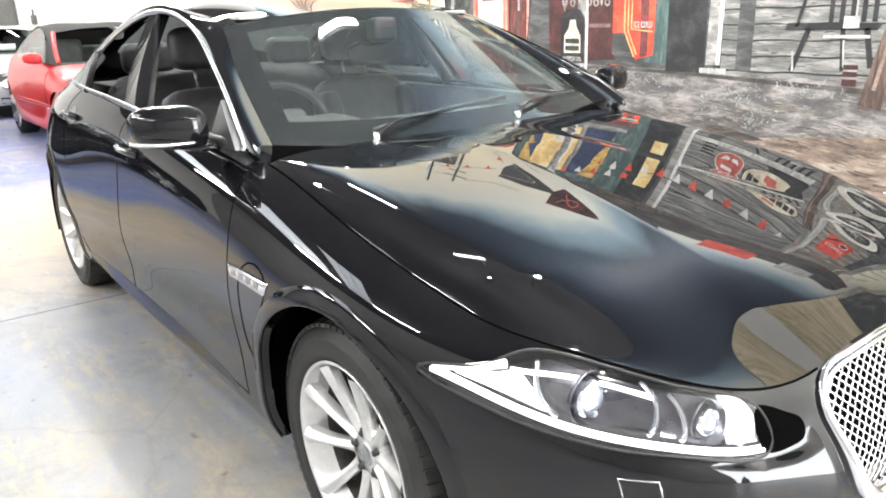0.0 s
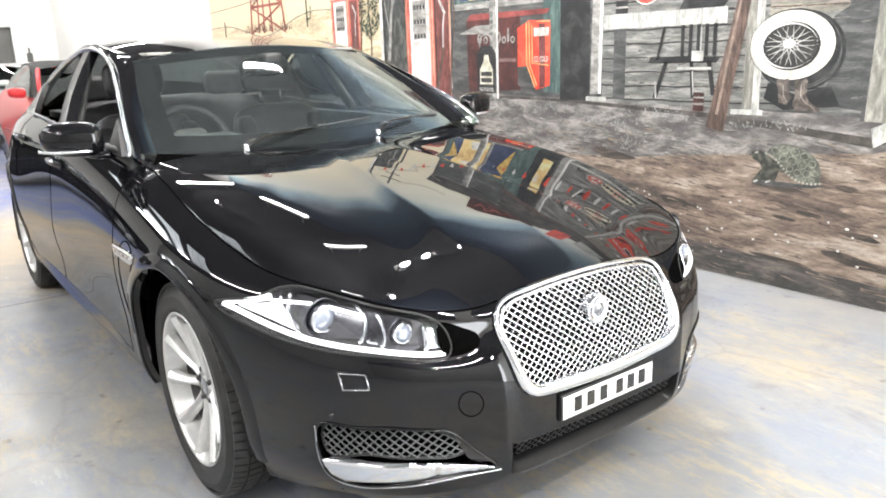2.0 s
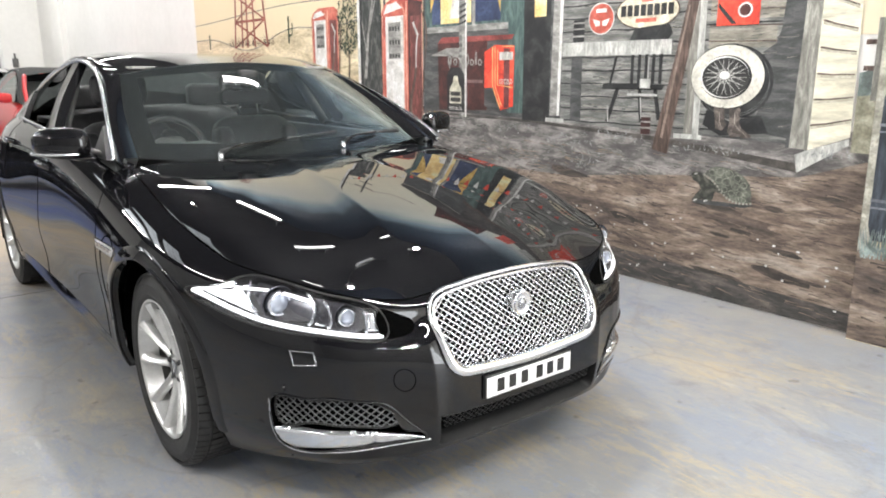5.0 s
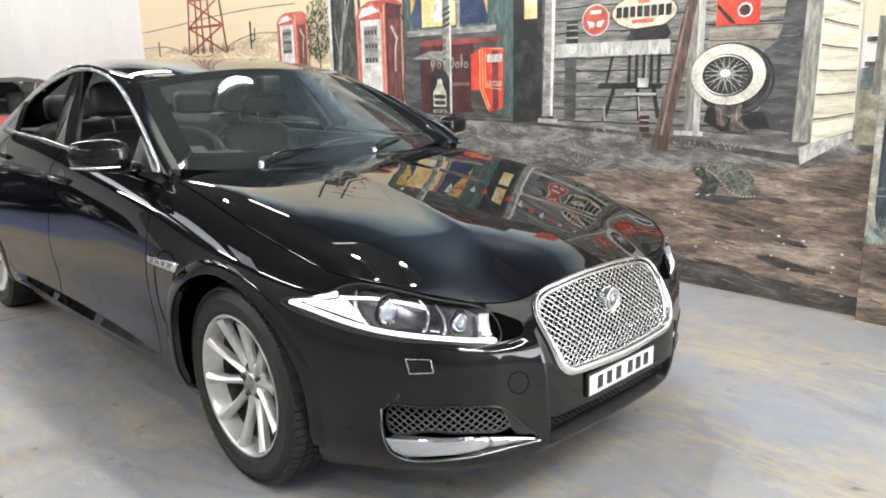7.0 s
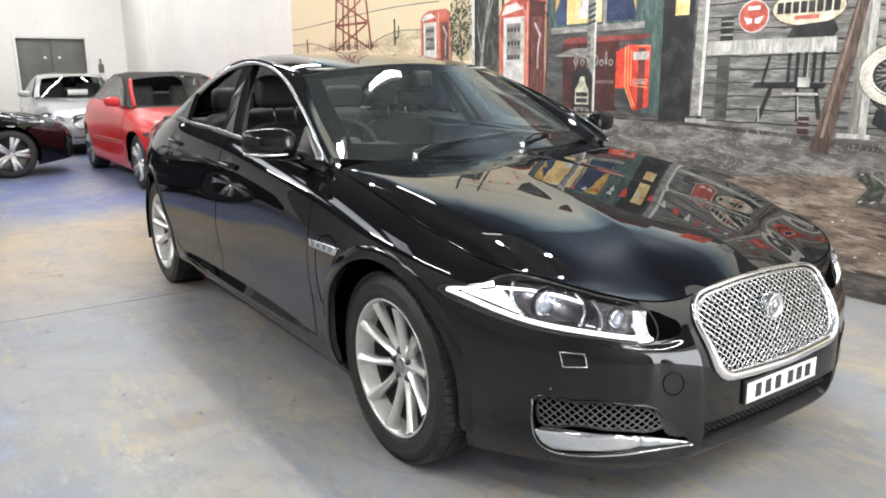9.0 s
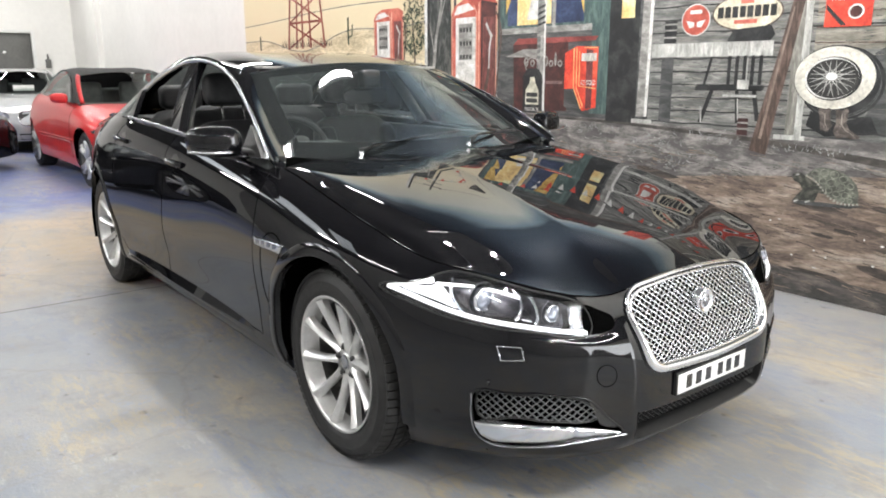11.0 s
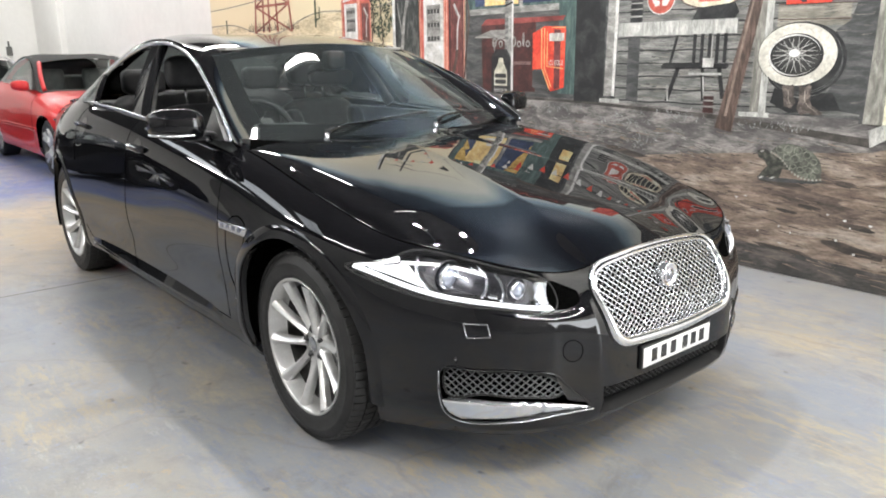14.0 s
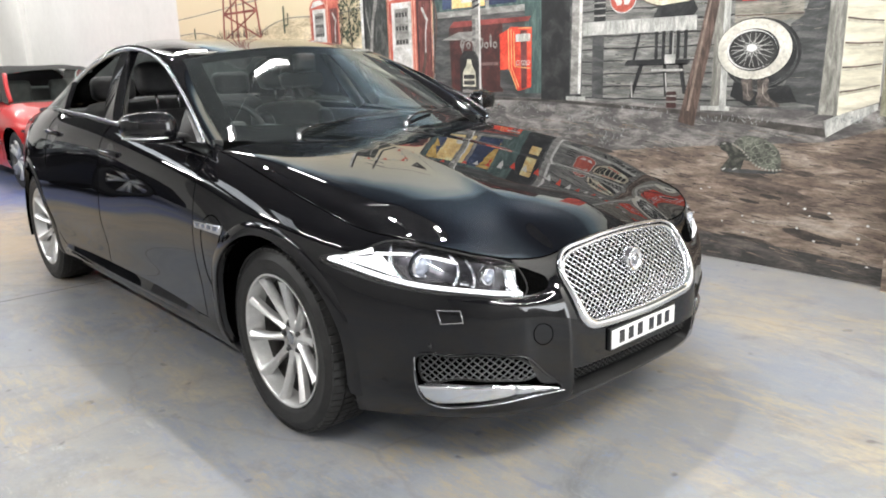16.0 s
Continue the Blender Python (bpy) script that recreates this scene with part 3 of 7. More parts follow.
PLANK_LIGHT = pigment("plank_light", (0.22, 0.205, 0.17), (0.34, 0.32, 0.27), 4.0, (1, 1, 7))
CREAM_BOARD = pigment("cream_board", (0.62, 0.585, 0.46), (0.70, 0.665, 0.545), 3.0, (1, 1, 5), grain=0.12)
POST = pigment("post_grey", (0.21, 0.205, 0.18), (0.36, 0.35, 0.31), 6.0, (6, 1, 1))
POST_WHITE = pigment("post_white", (0.42, 0.42, 0.395), (0.56, 0.56, 0.53), 8.0, (4, 1, 1))
RED = pigment("red", (0.46, 0.09, 0.06), (0.58, 0.17, 0.12), 7.0)
RED_BRIGHT = pigment("bright_red", (0.66, 0.055, 0.03), (0.75, 0.10, 0.05), 7.0)
RED_DARK = pigment("dark_red", (0.050, 0.017, 0.015), (0.095, 0.026, 0.023), 6.0)
WHITE = pigment("white", (0.66, 0.65, 0.62), (0.76, 0.75, 0.72), 9.0)
BROWN = pigment("brown", (0.075, 0.05, 0.04), (0.15, 0.10, 0.08), 8.0, (5, 1, 1))
TEAL = pigment("teal", (0.055, 0.095, 0.09), (0.10, 0.155, 0.145), 6.0, (4, 1, 1))
YELLOW = pigment("yellow", (0.50, 0.31, 0.06), (0.62, 0.44, 0.14), 10.0)
LIT = pigment("lit_window", (0.80, 0.55, 0.22), (0.86, 0.72, 0.42), 5.0)
NAVY = pigment("navy", (0.02, 0.035, 0.09), (0.05, 0.075, 0.15), 5.0)
LEAF = pigment("leaf", (0.035, 0.05, 0.03), (0.10, 0.12, 0.07), 14.0)
GRASS = pigment("grass", (0.13, 0.16, 0.15), (0.30, 0.36, 0.34), 9.0)
TORTOISE = pigment("tortoise", (0.030, 0.032, 0.027), (0.10, 0.10, 0.08), 26.0)
BARREL = pigment("barrel", (0.020, 0.026, 0.036), (0.060, 0.072, 0.090), 3.0, (5, 1, 1))
STONE = pigment("stone_grey", (0.24, 0.235, 0.22), (0.38, 0.37, 0.35), 6.0, (1, 1, 3))

# sky and ground
MUR_L, MUR_R = -8.35, .92
SKY = material("mural_sky", (0.7, 0.6, 0.4), 0.62)
_co = node(SKY, "ShaderNodeTexCoord")
_sep = node(SKY, "ShaderNodeSeparateXYZ")
wire(SKY, _co, "Object", _sep, 0)
_nz = node(SKY, "ShaderNodeTexNoise", Scale=0.9, Detail=6.0)
wire(SKY, _co, "Object", _nz, "Vector")
_ad = node(SKY, "ShaderNodeMath")
_ad.operation = "MULTIPLY_ADD"
wire(SKY, _nz, "Fac", _ad, 0)
_ad.inputs[1].default_value = 0.6
wire(SKY, _sep, "Z", _ad, 2)
_mr = node(SKY, "ShaderNodeMapRange")
_mr.inputs["From Min"].default_value = 2.5
_mr.inputs["From Max"].default_value = 5.9
_dx = node(SKY, "ShaderNodeMapRange")
_dx.inputs["From Min"].default_value = -5.6
_dx.inputs["From Max"].default_value = -1.0
_dx.inputs["To Min"].default_value = -0.35
_dx.inputs["To Max"].default_value = 1.1
wire(SKY, _sep, "X", _dx, 0)
_sum = node(SKY, "ShaderNodeMath")
wire(SKY, _ad, 0, _sum, 0)
wire(SKY, _dx, 0, _sum, 1)
wire(SKY, _sum, 0, _mr, 0)
_rp = ramp(SKY, _mr, 0, [(0.0, (0.70, 0.60, 0.40)), (0.25, (0.72, 0.66, 0.52)), (0.46, (0.64, 0.66, 0.60)), (0.54, (0.24, 0.34, 0.40)), (0.63, (0.03, 0.05, 0.075)), (1.0, (0.012, 0.02, 0.035))])
SKY.node_tree.links.new(_rp.outputs[0], bsdf(SKY).inputs["Base Color"])
painted("sky", [rect(MUR_L, 1.55, MUR_R, 5.462)], SKY, 1, "evening sky from cream to blue")
dune = [(MUR_L, 1.50)] + [(x, 1.78 + .10 * math.sin(x * 1.3 + 1) + .05 * math.sin(x * 3.1)) for x in np.linspace(MUR_L, -3.5, 40)] + [(-3.5, 1.50)]
painted("dune", [dune], SAND, 2, "pale sand dune")
painted("dune_line", stroke([(x, 1.775 + .10 * math.sin(x * 1.3 + 1) + .05 * math.sin(x * 3.1)) for x in np.linspace(MUR_L, -3.5, 60)], .014), PLANK_LIGHT, 3)
painted("dune_line", stroke([(x, 2.05 + .06 * math.sin(x * .9)) for x in np.linspace(MUR_L, -4.6, 40)], .012), PLANK_LIGHT, 3)
painted("sand_ground", [rect(MUR_L, .9, -3.4, 1.56)], SAND, 1, "pale sand")
painted("ground", [rect(MUR_L, 0.004, MUR_R, 1.06)], DIRT, 2, "brown stony ground")
painted("near_ground", [[(MUR_L, .58), (-1.2, .62), (-.3, .72), (.50, .79), (MUR_R, .93), (MUR_R, 1.06), (MUR_L, 1.06)]], DIRT_GREY, 3, "grey worn ground")


def streaks(n, x0, x1, z0, z1, w, length, seed):
    r = random.Random(seed)
    out = []
    for _ in range(n):
        x, z = r.uniform(x0, x1), r.uniform(z0, z1)
        l = length * r.uniform(.4, 1.5)
        a = -.10 + r.uniform(-.08, .08)
        pts = [(x + l * t, z + l * t * a + .0025 * math.sin(t * 5 + x * 9)) for t in (0, .3, .7, 1)]
        pts = [(min(max(px2, MUR_L + .01), MUR_R - .005), max(pz, .01)) for px2, pz in pts]
        out += stroke(pts, w * r.uniform(.4, 1.2), w * .2)
    return out


painted("ground_streak", streaks(1100, -6.0, .9, .02, .80, .006, .08, 1), pigment("streak_dark", (0.035, 0.028, 0.025), (0.07, 0.055, 0.045)), 4)["kind"] = "stuff"
painted("ground_streak", streaks(700, -6.0, .9, .03, .85, .007, .10, 2), pigment("streak_light", (0.20, 0.15, 0.115), (0.30, 0.23, 0.18)), 4.5)["kind"] = "stuff"
painted("ground_streak", streaks(260, -3.0, .2, .66, .99, .006, .06, 3), pigment("streak_pale", (0.26, 0.25, 0.23), (0.38, 0.37, 0.35)), 5)["kind"] = "stuff"
painted("dark_hem", [[(MUR_L, .004), (MUR_R, .004), (MUR_R, .10), (-.3, .16), (-2, .22), (MUR_L, .25)]], pigment("hem", (0.055, 0.052, 0.05), (0.14, 0.12, 0.105), 4.0, (1, 1, 4)), 4.2)
peb = []
for _ in range(70):
    x, z = rng.uniform(-2.2, .85), rng.uniform(.08, .45)
    peb.append(oval(x, z, rng.uniform(.004, .012), rng.uniform(.003, .008), 7))
painted("pebble", peb, WHITE, 5.2)["kind"] = "stuff"

# the station building
B_L, B_R = -2.95, .43
painted("facade", [rect(B_L, .97, B_R, 2.62)], SHADE, 6, "dark shaded board wall")
painted("facade_board", [rect(-1.30, .99, B_R, 2.43)], PLANK, 6.5, "grey weathered boards")
for k in range(16):
    z = 1.02 + k * .088
    painted("board_line", stroke([(-1.30 + .1 * i, z + .004 * math.sin(i * 1.7 + k)) for i in range(18)], .010), DARK, 7)
painted("board_light", [rect(-.12, 1.50, .30, 1.62), rect(-.12, 1.66, .42, 2.43)], PLANK_LIGHT, 7.2, "sunlit boards")
for k in range(14):
    z = 1.19 + k * .088
    painted("board_line", stroke([(-.12 + .09 * i, z - .006 * i * .3) for i in range(7)], .008), BROWN, 7.6)
# porch floor
painted("porch_floor", [[(B_L, .99), (-.45, .93), (.50, .815), (.50, .93), (.43, .97), (B_L, 1.04)]], DIRT_GREY, 7.8, "worn grey porch floor")
painted("porch_edge", [[(-2.9, 1.005), (-1.6, .985), (-.45, .925), (.50, .815), (.50, .865), (-.45, .955), (-1.6, 1.005), (-2.9, 1.02)]], pigment("edge_dark", (0.05, 0.045, 0.04), (0.10, 0.09, 0.08)), 8)
painted("porch_end", [[(.485, .816), (.748, .985), (.748, 1.02), (.535, .946), (.466, .914)]], POST_WHITE, 8.2, "pale stone porch end")
# window with curtains
painted("window_frame", [rect(-2.92, 1.69, -1.86, 2.36)], TEAL, 8, "green window frame")
painted("window_pane", [rect(-2.82, 1.76, -1.95, 2.29)], NAVY, 8.5, "dark blue pane")
painted("window_glow", [rect(-2.70, 1.76, -2.30, 2.29)], LIT, 9, "lit pane")
for fall in ([(-2.84, 2.29), (-2.84, 1.86), (-2.76, 2.02), (-2.66, 2.29)], [(-1.95, 2.29), (-1.95, 1.82), (-2.01, 2.00), (-2.12, 2.29)]):
    painted("curtain", [fall], YELLOW, 9.5, "yellow curtain")
painted("table_lamp", [[(-2.58, 1.80), (-2.40, 1.80), (-2.45, 1.98), (-2.53, 1.98)]], WHITE, 10)
painted("window_bar", [rect(-2.29, 1.74, -2.25, 2.29), rect(-2.92, 1.69, -1.86, 1.74)], STONE, 10.2)
# door and door frame
painted("door_frame", [rect(-1.86, 1.05, -1.69, 2.5)], TEAL, 8, "green door frame")
painted("doorway", [rect(-1.69, 1.0, -1.30, 2.45)], DARK, 8.4, "dark doorway")
painted("door_light", [rect(-1.58, 1.76, -1.46, 2.2)], LIT, 9, "small lit pane")
# posts
painted("porch_post", [rect(-1.41, 1.02, -1.345, 2.42)], SHADE, 11, "grey porch post")
painted("post_face", [[(-1.402, 1.046), (-1.330, 1.05), (-1.312, 2.42), (-1.373, 2.42)]], STONE, 11.2)
painted("post_light", [[(-1.330, 1.05), (-1.305, 1.05), (-1.282, 2.42), (-1.312, 2.42)]], WHITE, 11.3)
painted("post_foot", [rect(-1.44, 1.0, -1.26, 1.03)], POST_WHITE, 11.4)
painted("porch_post", [rect(-2.45, .99, -2.41, 2.62)], PLANK, 13.5, "grey porch post")
painted("post_face", [rect(-2.41, .99, -2.372, 2.62)], STONE, 13.6)
painted("post_light", [rect(-2.372, .99, -2.352, 2.62)], WHITE, 13.7)
painted("post_stripe", [[(-2.45, 1.74 + .045 * k), (-2.36, 1.765 + .045 * k), (-2.36, 1.783 + .045 * k), (-2.45, 1.758 + .045 * k)] for k in range(4)], DARK, 13.8)
painted("porch_post", [rect(-.25, .97, -.19, 2.42)], POST, 13, "pale porch post")
painted("post_face", [rect(-.19, .97, -.145, 2.42)], POST_WHITE, 13.2)
painted("post_foot", [rect(-.32, .955, -.12, .985)], POST_WHITE, 13.4)
painted("brace", stroke([(-.235, 1.80), (-.30, 1.45), (-.37, 1.12), (-.42, .86)], .075, .12), BROWN, 13.6, "leaning brown timber")
painted("brace_light", stroke([(-.262, 1.76), (-.34, 1.35), (-.41, .95)], .012, .02), pigment("brown_light", (0.2, 0.15, 0.12)), 14)
# corner post and side boards
painted("corner_post", [[(.408, .950), (.535, .946), (.545, 2.5), (.455, 2.5)]], POST, 12, "weathered corner post")
painted("post_shade", [[(.408, .950), (.430, .950), (.474, 2.5), (.455, 2.5)]], SHADE, 12.2)
painted("side_wall", [[(.535, .946), (.752, 1.028), (.722, 2.5), (.545, 2.5)]], CREAM_BOARD, 12, "cream side boards")
for k in range(10):
    za, zb = 1.081 + .1375 * k, 1.121 + .115 * k
    xr = .748 - .0045 * k
    painted("board_line", stroke([(.538 + .003 * k, za), (.62, za * .62 + zb * .38 - .004), (xr, zb)], .010, .007), BROWN, 12.4)
    painted("board_shade", [[(.538 + .003 * k, za - .005), (xr, zb - .005), (xr, zb - .018), (.538 + .003 * k, za - .022)]], pigment("board_shade", (0.44, 0.41, 0.32), (0.52, 0.49, 0.39)), 12.2)
painted("fascia", [[(-1.86, 2.42), (.80, 2.42), (.80, 2.60), (.70, 2.70), (-2.6, 2.72), (-2.96, 2.66), (-2.96, 2.62), (-1.86, 2.62)]], pigment("fascia", (0.045, 0.042, 0.04), (0.10, 0.09, 0.08), 4.0, (1, 1, 5)), 14.5, "dark boarded roof front")
painted("eave", [[(-1.9, 2.40), (.82, 2.40), (.82, 2.44), (-1.9, 2.44)]], BROWN, 14.7, "brown roof edge")
painted("roof_sign", [rect(-2.25, 2.70, -1.15, 2.93)], RED_DARK, 15, "dark red sign board")
painted("sign_script", stroke([tuple(q) for q in curve([(-2.15 + .09 * k, 2.815 + .04 * (-1) ** k) for k in range(11)], 60)], .014), RED, 15.5)
painted("small_sign", [rect(-.75, 2.62, -.30, 2.86)], RED_BRIGHT, 15, "small red sign")
painted("small_sign", [rect(-.05, 2.60, .35, 2.80)], POST_WHITE, 15, "small pale sign")
painted("pennant_string", stroke([(-4.0, 2.72), (-3.2, 2.55), (-2.2, 2.25), (-1.4, 2.10), (-.5, 2.06), (.42, 2.14)], .008), DARK, 15)
for k in range(30):
    x = -3.9 + k * .145
    zt = float(np.interp(x, [-4.0, -3.2, -2.2, -1.4, -.5, .42], [2.72, 2.55, 2.25, 2.10, 2.06, 2.14]))
    painted("pennant", [[(x, zt), (x + .075, zt), (x + .037, zt - .085)]], RED_BRIGHT if k % 2 else WHITE, 15.2)
# signs
painted("sign_rim", [oval(-.945, 1.715, .112, .105)], WHITE, 14, "round red sign with pale wings")
painted("sign_disc", [oval(-.945, 1.715, .104, .098)], RED, 14.3)
painted("sign_wing", [[(-1.02, 1.715), (-.955, 1.70), (-.955, 1.67), (-.99, 1.665)], [(-.87, 1.715), (-.935, 1.70), (-.935, 1.67), (-.90, 1.665)], rect(-.99, 1.755, -.90, 1.780)], WHITE, 14.6)
painted("oval_sign", [oval(-.575, 1.745, .245, .115)], BROWN, 14, "oval cream sign with plain bars")
painted("oval_face", [oval(-.575, 1.745, .235, .106)], pigment("sign_cream", (0.62, 0.56, 0.42)), 14.3)
for k in range(8):
    painted("oval_bar", [rect(-.780 + .052 * k, 1.715, -.739 + .052 * k, 1.785)], DARK, 14.6)
painted("oval_mark", [rect(-.62, 1.80, -.53, 1.825)], RED, 14.6)
painted("oval_mark", [rect(-.66, 1.675, -.50, 1.70)], RED, 14.6)
rep = painted("repairs_sign", [rect(-.075, 1.628, .190, 1.93)], RED_BRIGHT, 14, "red sign reading REPAIRS")
painted("sign_circle", [oval(.10, 1.71, .045, .042)], WHITE, 14.4)
painted("sign_circle", [oval(.10, 1.71, .034, .032)], RED_DARK, 14.6)
painted("sign_stripe", [[(-.07, 1.76), (-.07, 1.73), (.02, 1.635), (.055, 1.635)]], DARK, 14.3)


def lettering(text, x, z, size, mat, layer, parent, face=NORTH, width=1.0):
    c = bpy.data.curves.new("lettering", "FONT")
    c.body, c.size, c.align_x, c.align_y = text, size, "CENTER", "CENTER"
    tmp = bpy.data.objects.new("lettering", c)
    me = bpy.data.meshes.new_from_object(tmp)
    bpy.data.objects.remove(tmp)
    x, z = on_wall(x, z, face)
    me.transform(Matrix.Translation((x, face - .0007 * layer, z)) @ Matrix.Rotation(radians(90), 4, "X") @ Matrix.Diagonal((.941 * width, .946, 1, 1)))
    return part("lettering", me, mat, parent, "painted word " + text, smooth=False)


lettering("REPAIRS", .055, 1.80, .075, WHITE, 14.8, rep, width=.78)
# shelf, cans and chair
painted("bench_top", [rect(-1.29, 1.472, -.375, 1.565)], POST_WHITE, 12, "pale bench top")
painted("bench_leg", [rect(-1.20, 1.02, -1.10, 1.47)], SHADE, 11.6)
painted("oil_can", [rect(-1.19, 1.565, -1.09, 1.715)], DARK, 12.4, "dark oil can")
painted("can_band", [rect(-1.19, 1.60, -1.09, 1.612), rect(-1.19, 1.65, -1.09, 1.66), rect(-1.19, 1.69, -1.09, 1.70)], STONE, 12.8)
painted("cap", [[(-.70, 1.565), (-.40, 1.565), (-.37, 1.60), (-.40, 1.66), (-.66, 1.64)]], DARK, 14.8, "dark cap on the bench")
painted("chair_seat", [[(-.92, 1.25), (-.43, 1.25), (-.40, 1.285), (-.90, 1.29)]], DARK, 13, "dark wooden chair")
for leg, wide in (([(-.78, 1.26), (-.86, 1.03)], .03), ([(-.60, 1.26), (-.58, 1.04)], .025), ([(-.48, 1.26), (-.44, 1.06)], .03), ([(-.85, 1.27), (-.80, 1.47)], .02)):
    painted("chair_leg", stroke(leg, wide), DARK, 13)
for k in range(5):
    painted("chair_slat", [rect(-.68 + .055 * k, 1.29, -.655 + .055 * k, 1.475)], DARK, 13)
for shape in ([rect(-.60, 1.26, -.52, 1.32)], [rect(-.545, 1.29, -.535, 1.46)], [rect(-.70, 1.21, -.46, 1.225)], stroke([(-.86, 1.14), (-.85, 1.03)], .012), stroke([(-.59, 1.2), (-.575, 1.06)], .01)):
    painted("chair_light", shape, POST_WHITE, 13.3)
painted("paint_tin", [rect(-.575, .965, -.50, 1.075)], RED_DARK, 14.2, "small red tin")
painted("tin_band", [rect(-.575, 1.0, -.50, 1.012), rect(-.575, 1.04, -.50, 1.05)], STONE, 14.5)
# spare wheel with white wall
painted("spare_tyre", [oval(.062, 1.305, .245, .213)], DARK, 13, "black tyre with white wall and wire wheel")
painted("tread_line", hoop(.060, 1.300, .228, .196, .005) + hoop(.052, 1.312, .232, .198, .004), SHADE, 13.1)
painted("tyre_side", [oval(.022, 1.336, .245, .190)], DARK, 13.2)
painted("white_wall", [oval(.016, 1.336, .236, .182)], pigment("tyre_white", (0.58, 0.56, 0.49), (0.70, 0.68, 0.61), 5.0), 13.4)
painted("wheel_shade", [oval(.010, 1.332, .166, .128)], DARK, 13.7)
painted("wheel_lip", hoop(.002, 1.334, .158, .121, .012), WHITE, 13.8)
painted("wheel_back", [oval(.010, 1.332, .150, .114)], pigment("wheel_back", (0.022, 0.022, 0.021)), 14)
for k in range(26):
    a = 2 * math.pi * k / 26
    b = a + (.55 if k % 2 else -.55)
    sp = stroke([(.006 + .03 * math.cos(b), 1.342 + .022 * math.sin(b)), (.008 + .136 * math.cos(a), 1.333 + .104 * math.sin(a))], .0052, .0026)
    painted("wheel_wire", sp, POST_WHITE, 14.3 + .02 * (k % 2))
painted("wheel_hub", [oval(.004, 1.345, .032, .023)], WHITE, 14.6)
painted("wheel_hub", hoop(.004, 1.343, .037, .028, .006, 20), STONE, 14.5)
painted("tyre_shadow", [[(-.10, 1.14), (.05, 1.08), (.25, 1.12), (.30, 1.02), (.0, .99), (-.12, 1.05)]], DARK, 12.8)
BOOT = pigment("boot", (0.075, 0.062, 0.055), (0.19, 0.16, 0.14), 26.0)
painted("boot", [[(-.051, 1.150), (-.040, 1.162), (-.015, 1.148), (.010, 1.163), (.023, 1.152), (.026, 1.085), (.040, 1.055), (.015, 1.020), (-.030, 1.030), (-.034, 1.070)]], BOOT, 15, "worn grey boot")
painted("boot", [[(.052, 1.146), (.062, 1.160), (.086, 1.146), (.112, 1.164), (.126, 1.152), (.122, 1.075), (.138, 1.040), (.204, 1.000), (.200, .988), (.150, .984), (.120, .996), (.074, .982), (.047, 1.022), (.060, 1.070)]], BOOT, 15.1, "worn grey boot")
for seam in ([(-.010, 1.13), (-.006, 1.07), (.010, 1.045)], [(.090, 1.13), (.092, 1.07), (.118, 1.035), (.17, 1.004)]):
    painted("boot_seam", stroke(seam, .006, .003), pigment("boot_light", (0.26, 0.23, 0.20)), 15.3)
# tortoise
painted("tortoise_shadow", [[(-.16, .585), (.02, .590), (.16, .590), (.27, .600), (.20, .575), (.0, .562), (-.14, .562)]], SHADE, 8.4)
painted("tortoise", [[(-.172, .741), (-.150, .760), (-.115, .758), (-.078, .738), (-.010, .700), (.070, .635), (.0, .648), (-.014, .600), (-.022, .583), (-.075, .580), (-.085, .592), (-.146, .574), (-.150, .590), (-.125, .625), (-.100, .655), (-.120, .690), (-.160, .705)]], TORTOISE, 8.6, "grey tortoise")
painted("shell", [[(-.081, .750), (-.045, .785), (-.006, .801), (.045, .803), (.09, .795), (.140, .778), (.187, .752), (.220, .718), (.236, .665), (.237, .609), (.195, .600), (.153, .603), (.110, .612), (.072, .630), (.030, .668), (-.007, .705), (-.045, .735)]], pigment("shell", (0.075, 0.08, 0.065), (0.16, 0.165, 0.135), 22.0), 8.8)
scales = []
for cx0, cz0, r0 in ((-.028, .763, .026), (.025, .772, .029), (.085, .766, .029), (.140, .744, .027), (.020, .722, .026), (.072, .716, .031), (.130, .696, .030), (.184, .706, .024), (.062, .668, .022), (.108, .652, .024), (.160, .650, .026), (.205, .655, .020), (.145, .620, .017), (.190, .618, .017)):
    scales += hoop(cx0, cz0, r0, r0 * .86, .0048, 7)
painted("shell_scale", scales, pigment("scale_light", (0.20, 0.21, 0.17), (0.32, 0.33, 0.27), 30.0), 9)
painted("shell_rim", [oval(x, z, .008, .008, 8) for x, z in curve([(-.081, .745), (-.045, .730), (-.005, .698), (.032, .660), (.074, .624), (.112, .606), (.155, .597), (.235, .604)], 17)], pigment("rim_light", (0.28, 0.28, 0.24), (0.38, 0.38, 0.33)), 9.2)
painted("claw", stroke([(-.146, .574), (-.120, .586)], .009) + stroke([(-.075, .578), (-.045, .590)], .009) + stroke([(-.150, .742), (-.130, .748)], .008), POST_WHITE, 9.2)
# telegraph pole with its wires, and a string of pennants that runs to the roof
painted("telegraph_pole", stroke([(-3.55, 1.70), (-3.56, 3.05)], .040) + stroke([(-3.74, 2.86), (-3.37, 2.90)], .022) + stroke([(-3.70, 2.72), (-3.41, 2.75)], .018), SHADE, 6, "dark telegraph pole")
painted("pole_wire", stroke([tuple(q) for q in curve([(-3.72, 2.90), (-4.9, 2.78), (-6.2, 2.86)], 20)], .007) + stroke([tuple(q) for q in curve([(-3.40, 2.94), (-3.0, 2.84), (-2.6, 2.86)], 12)], .007), SHADE, 6)

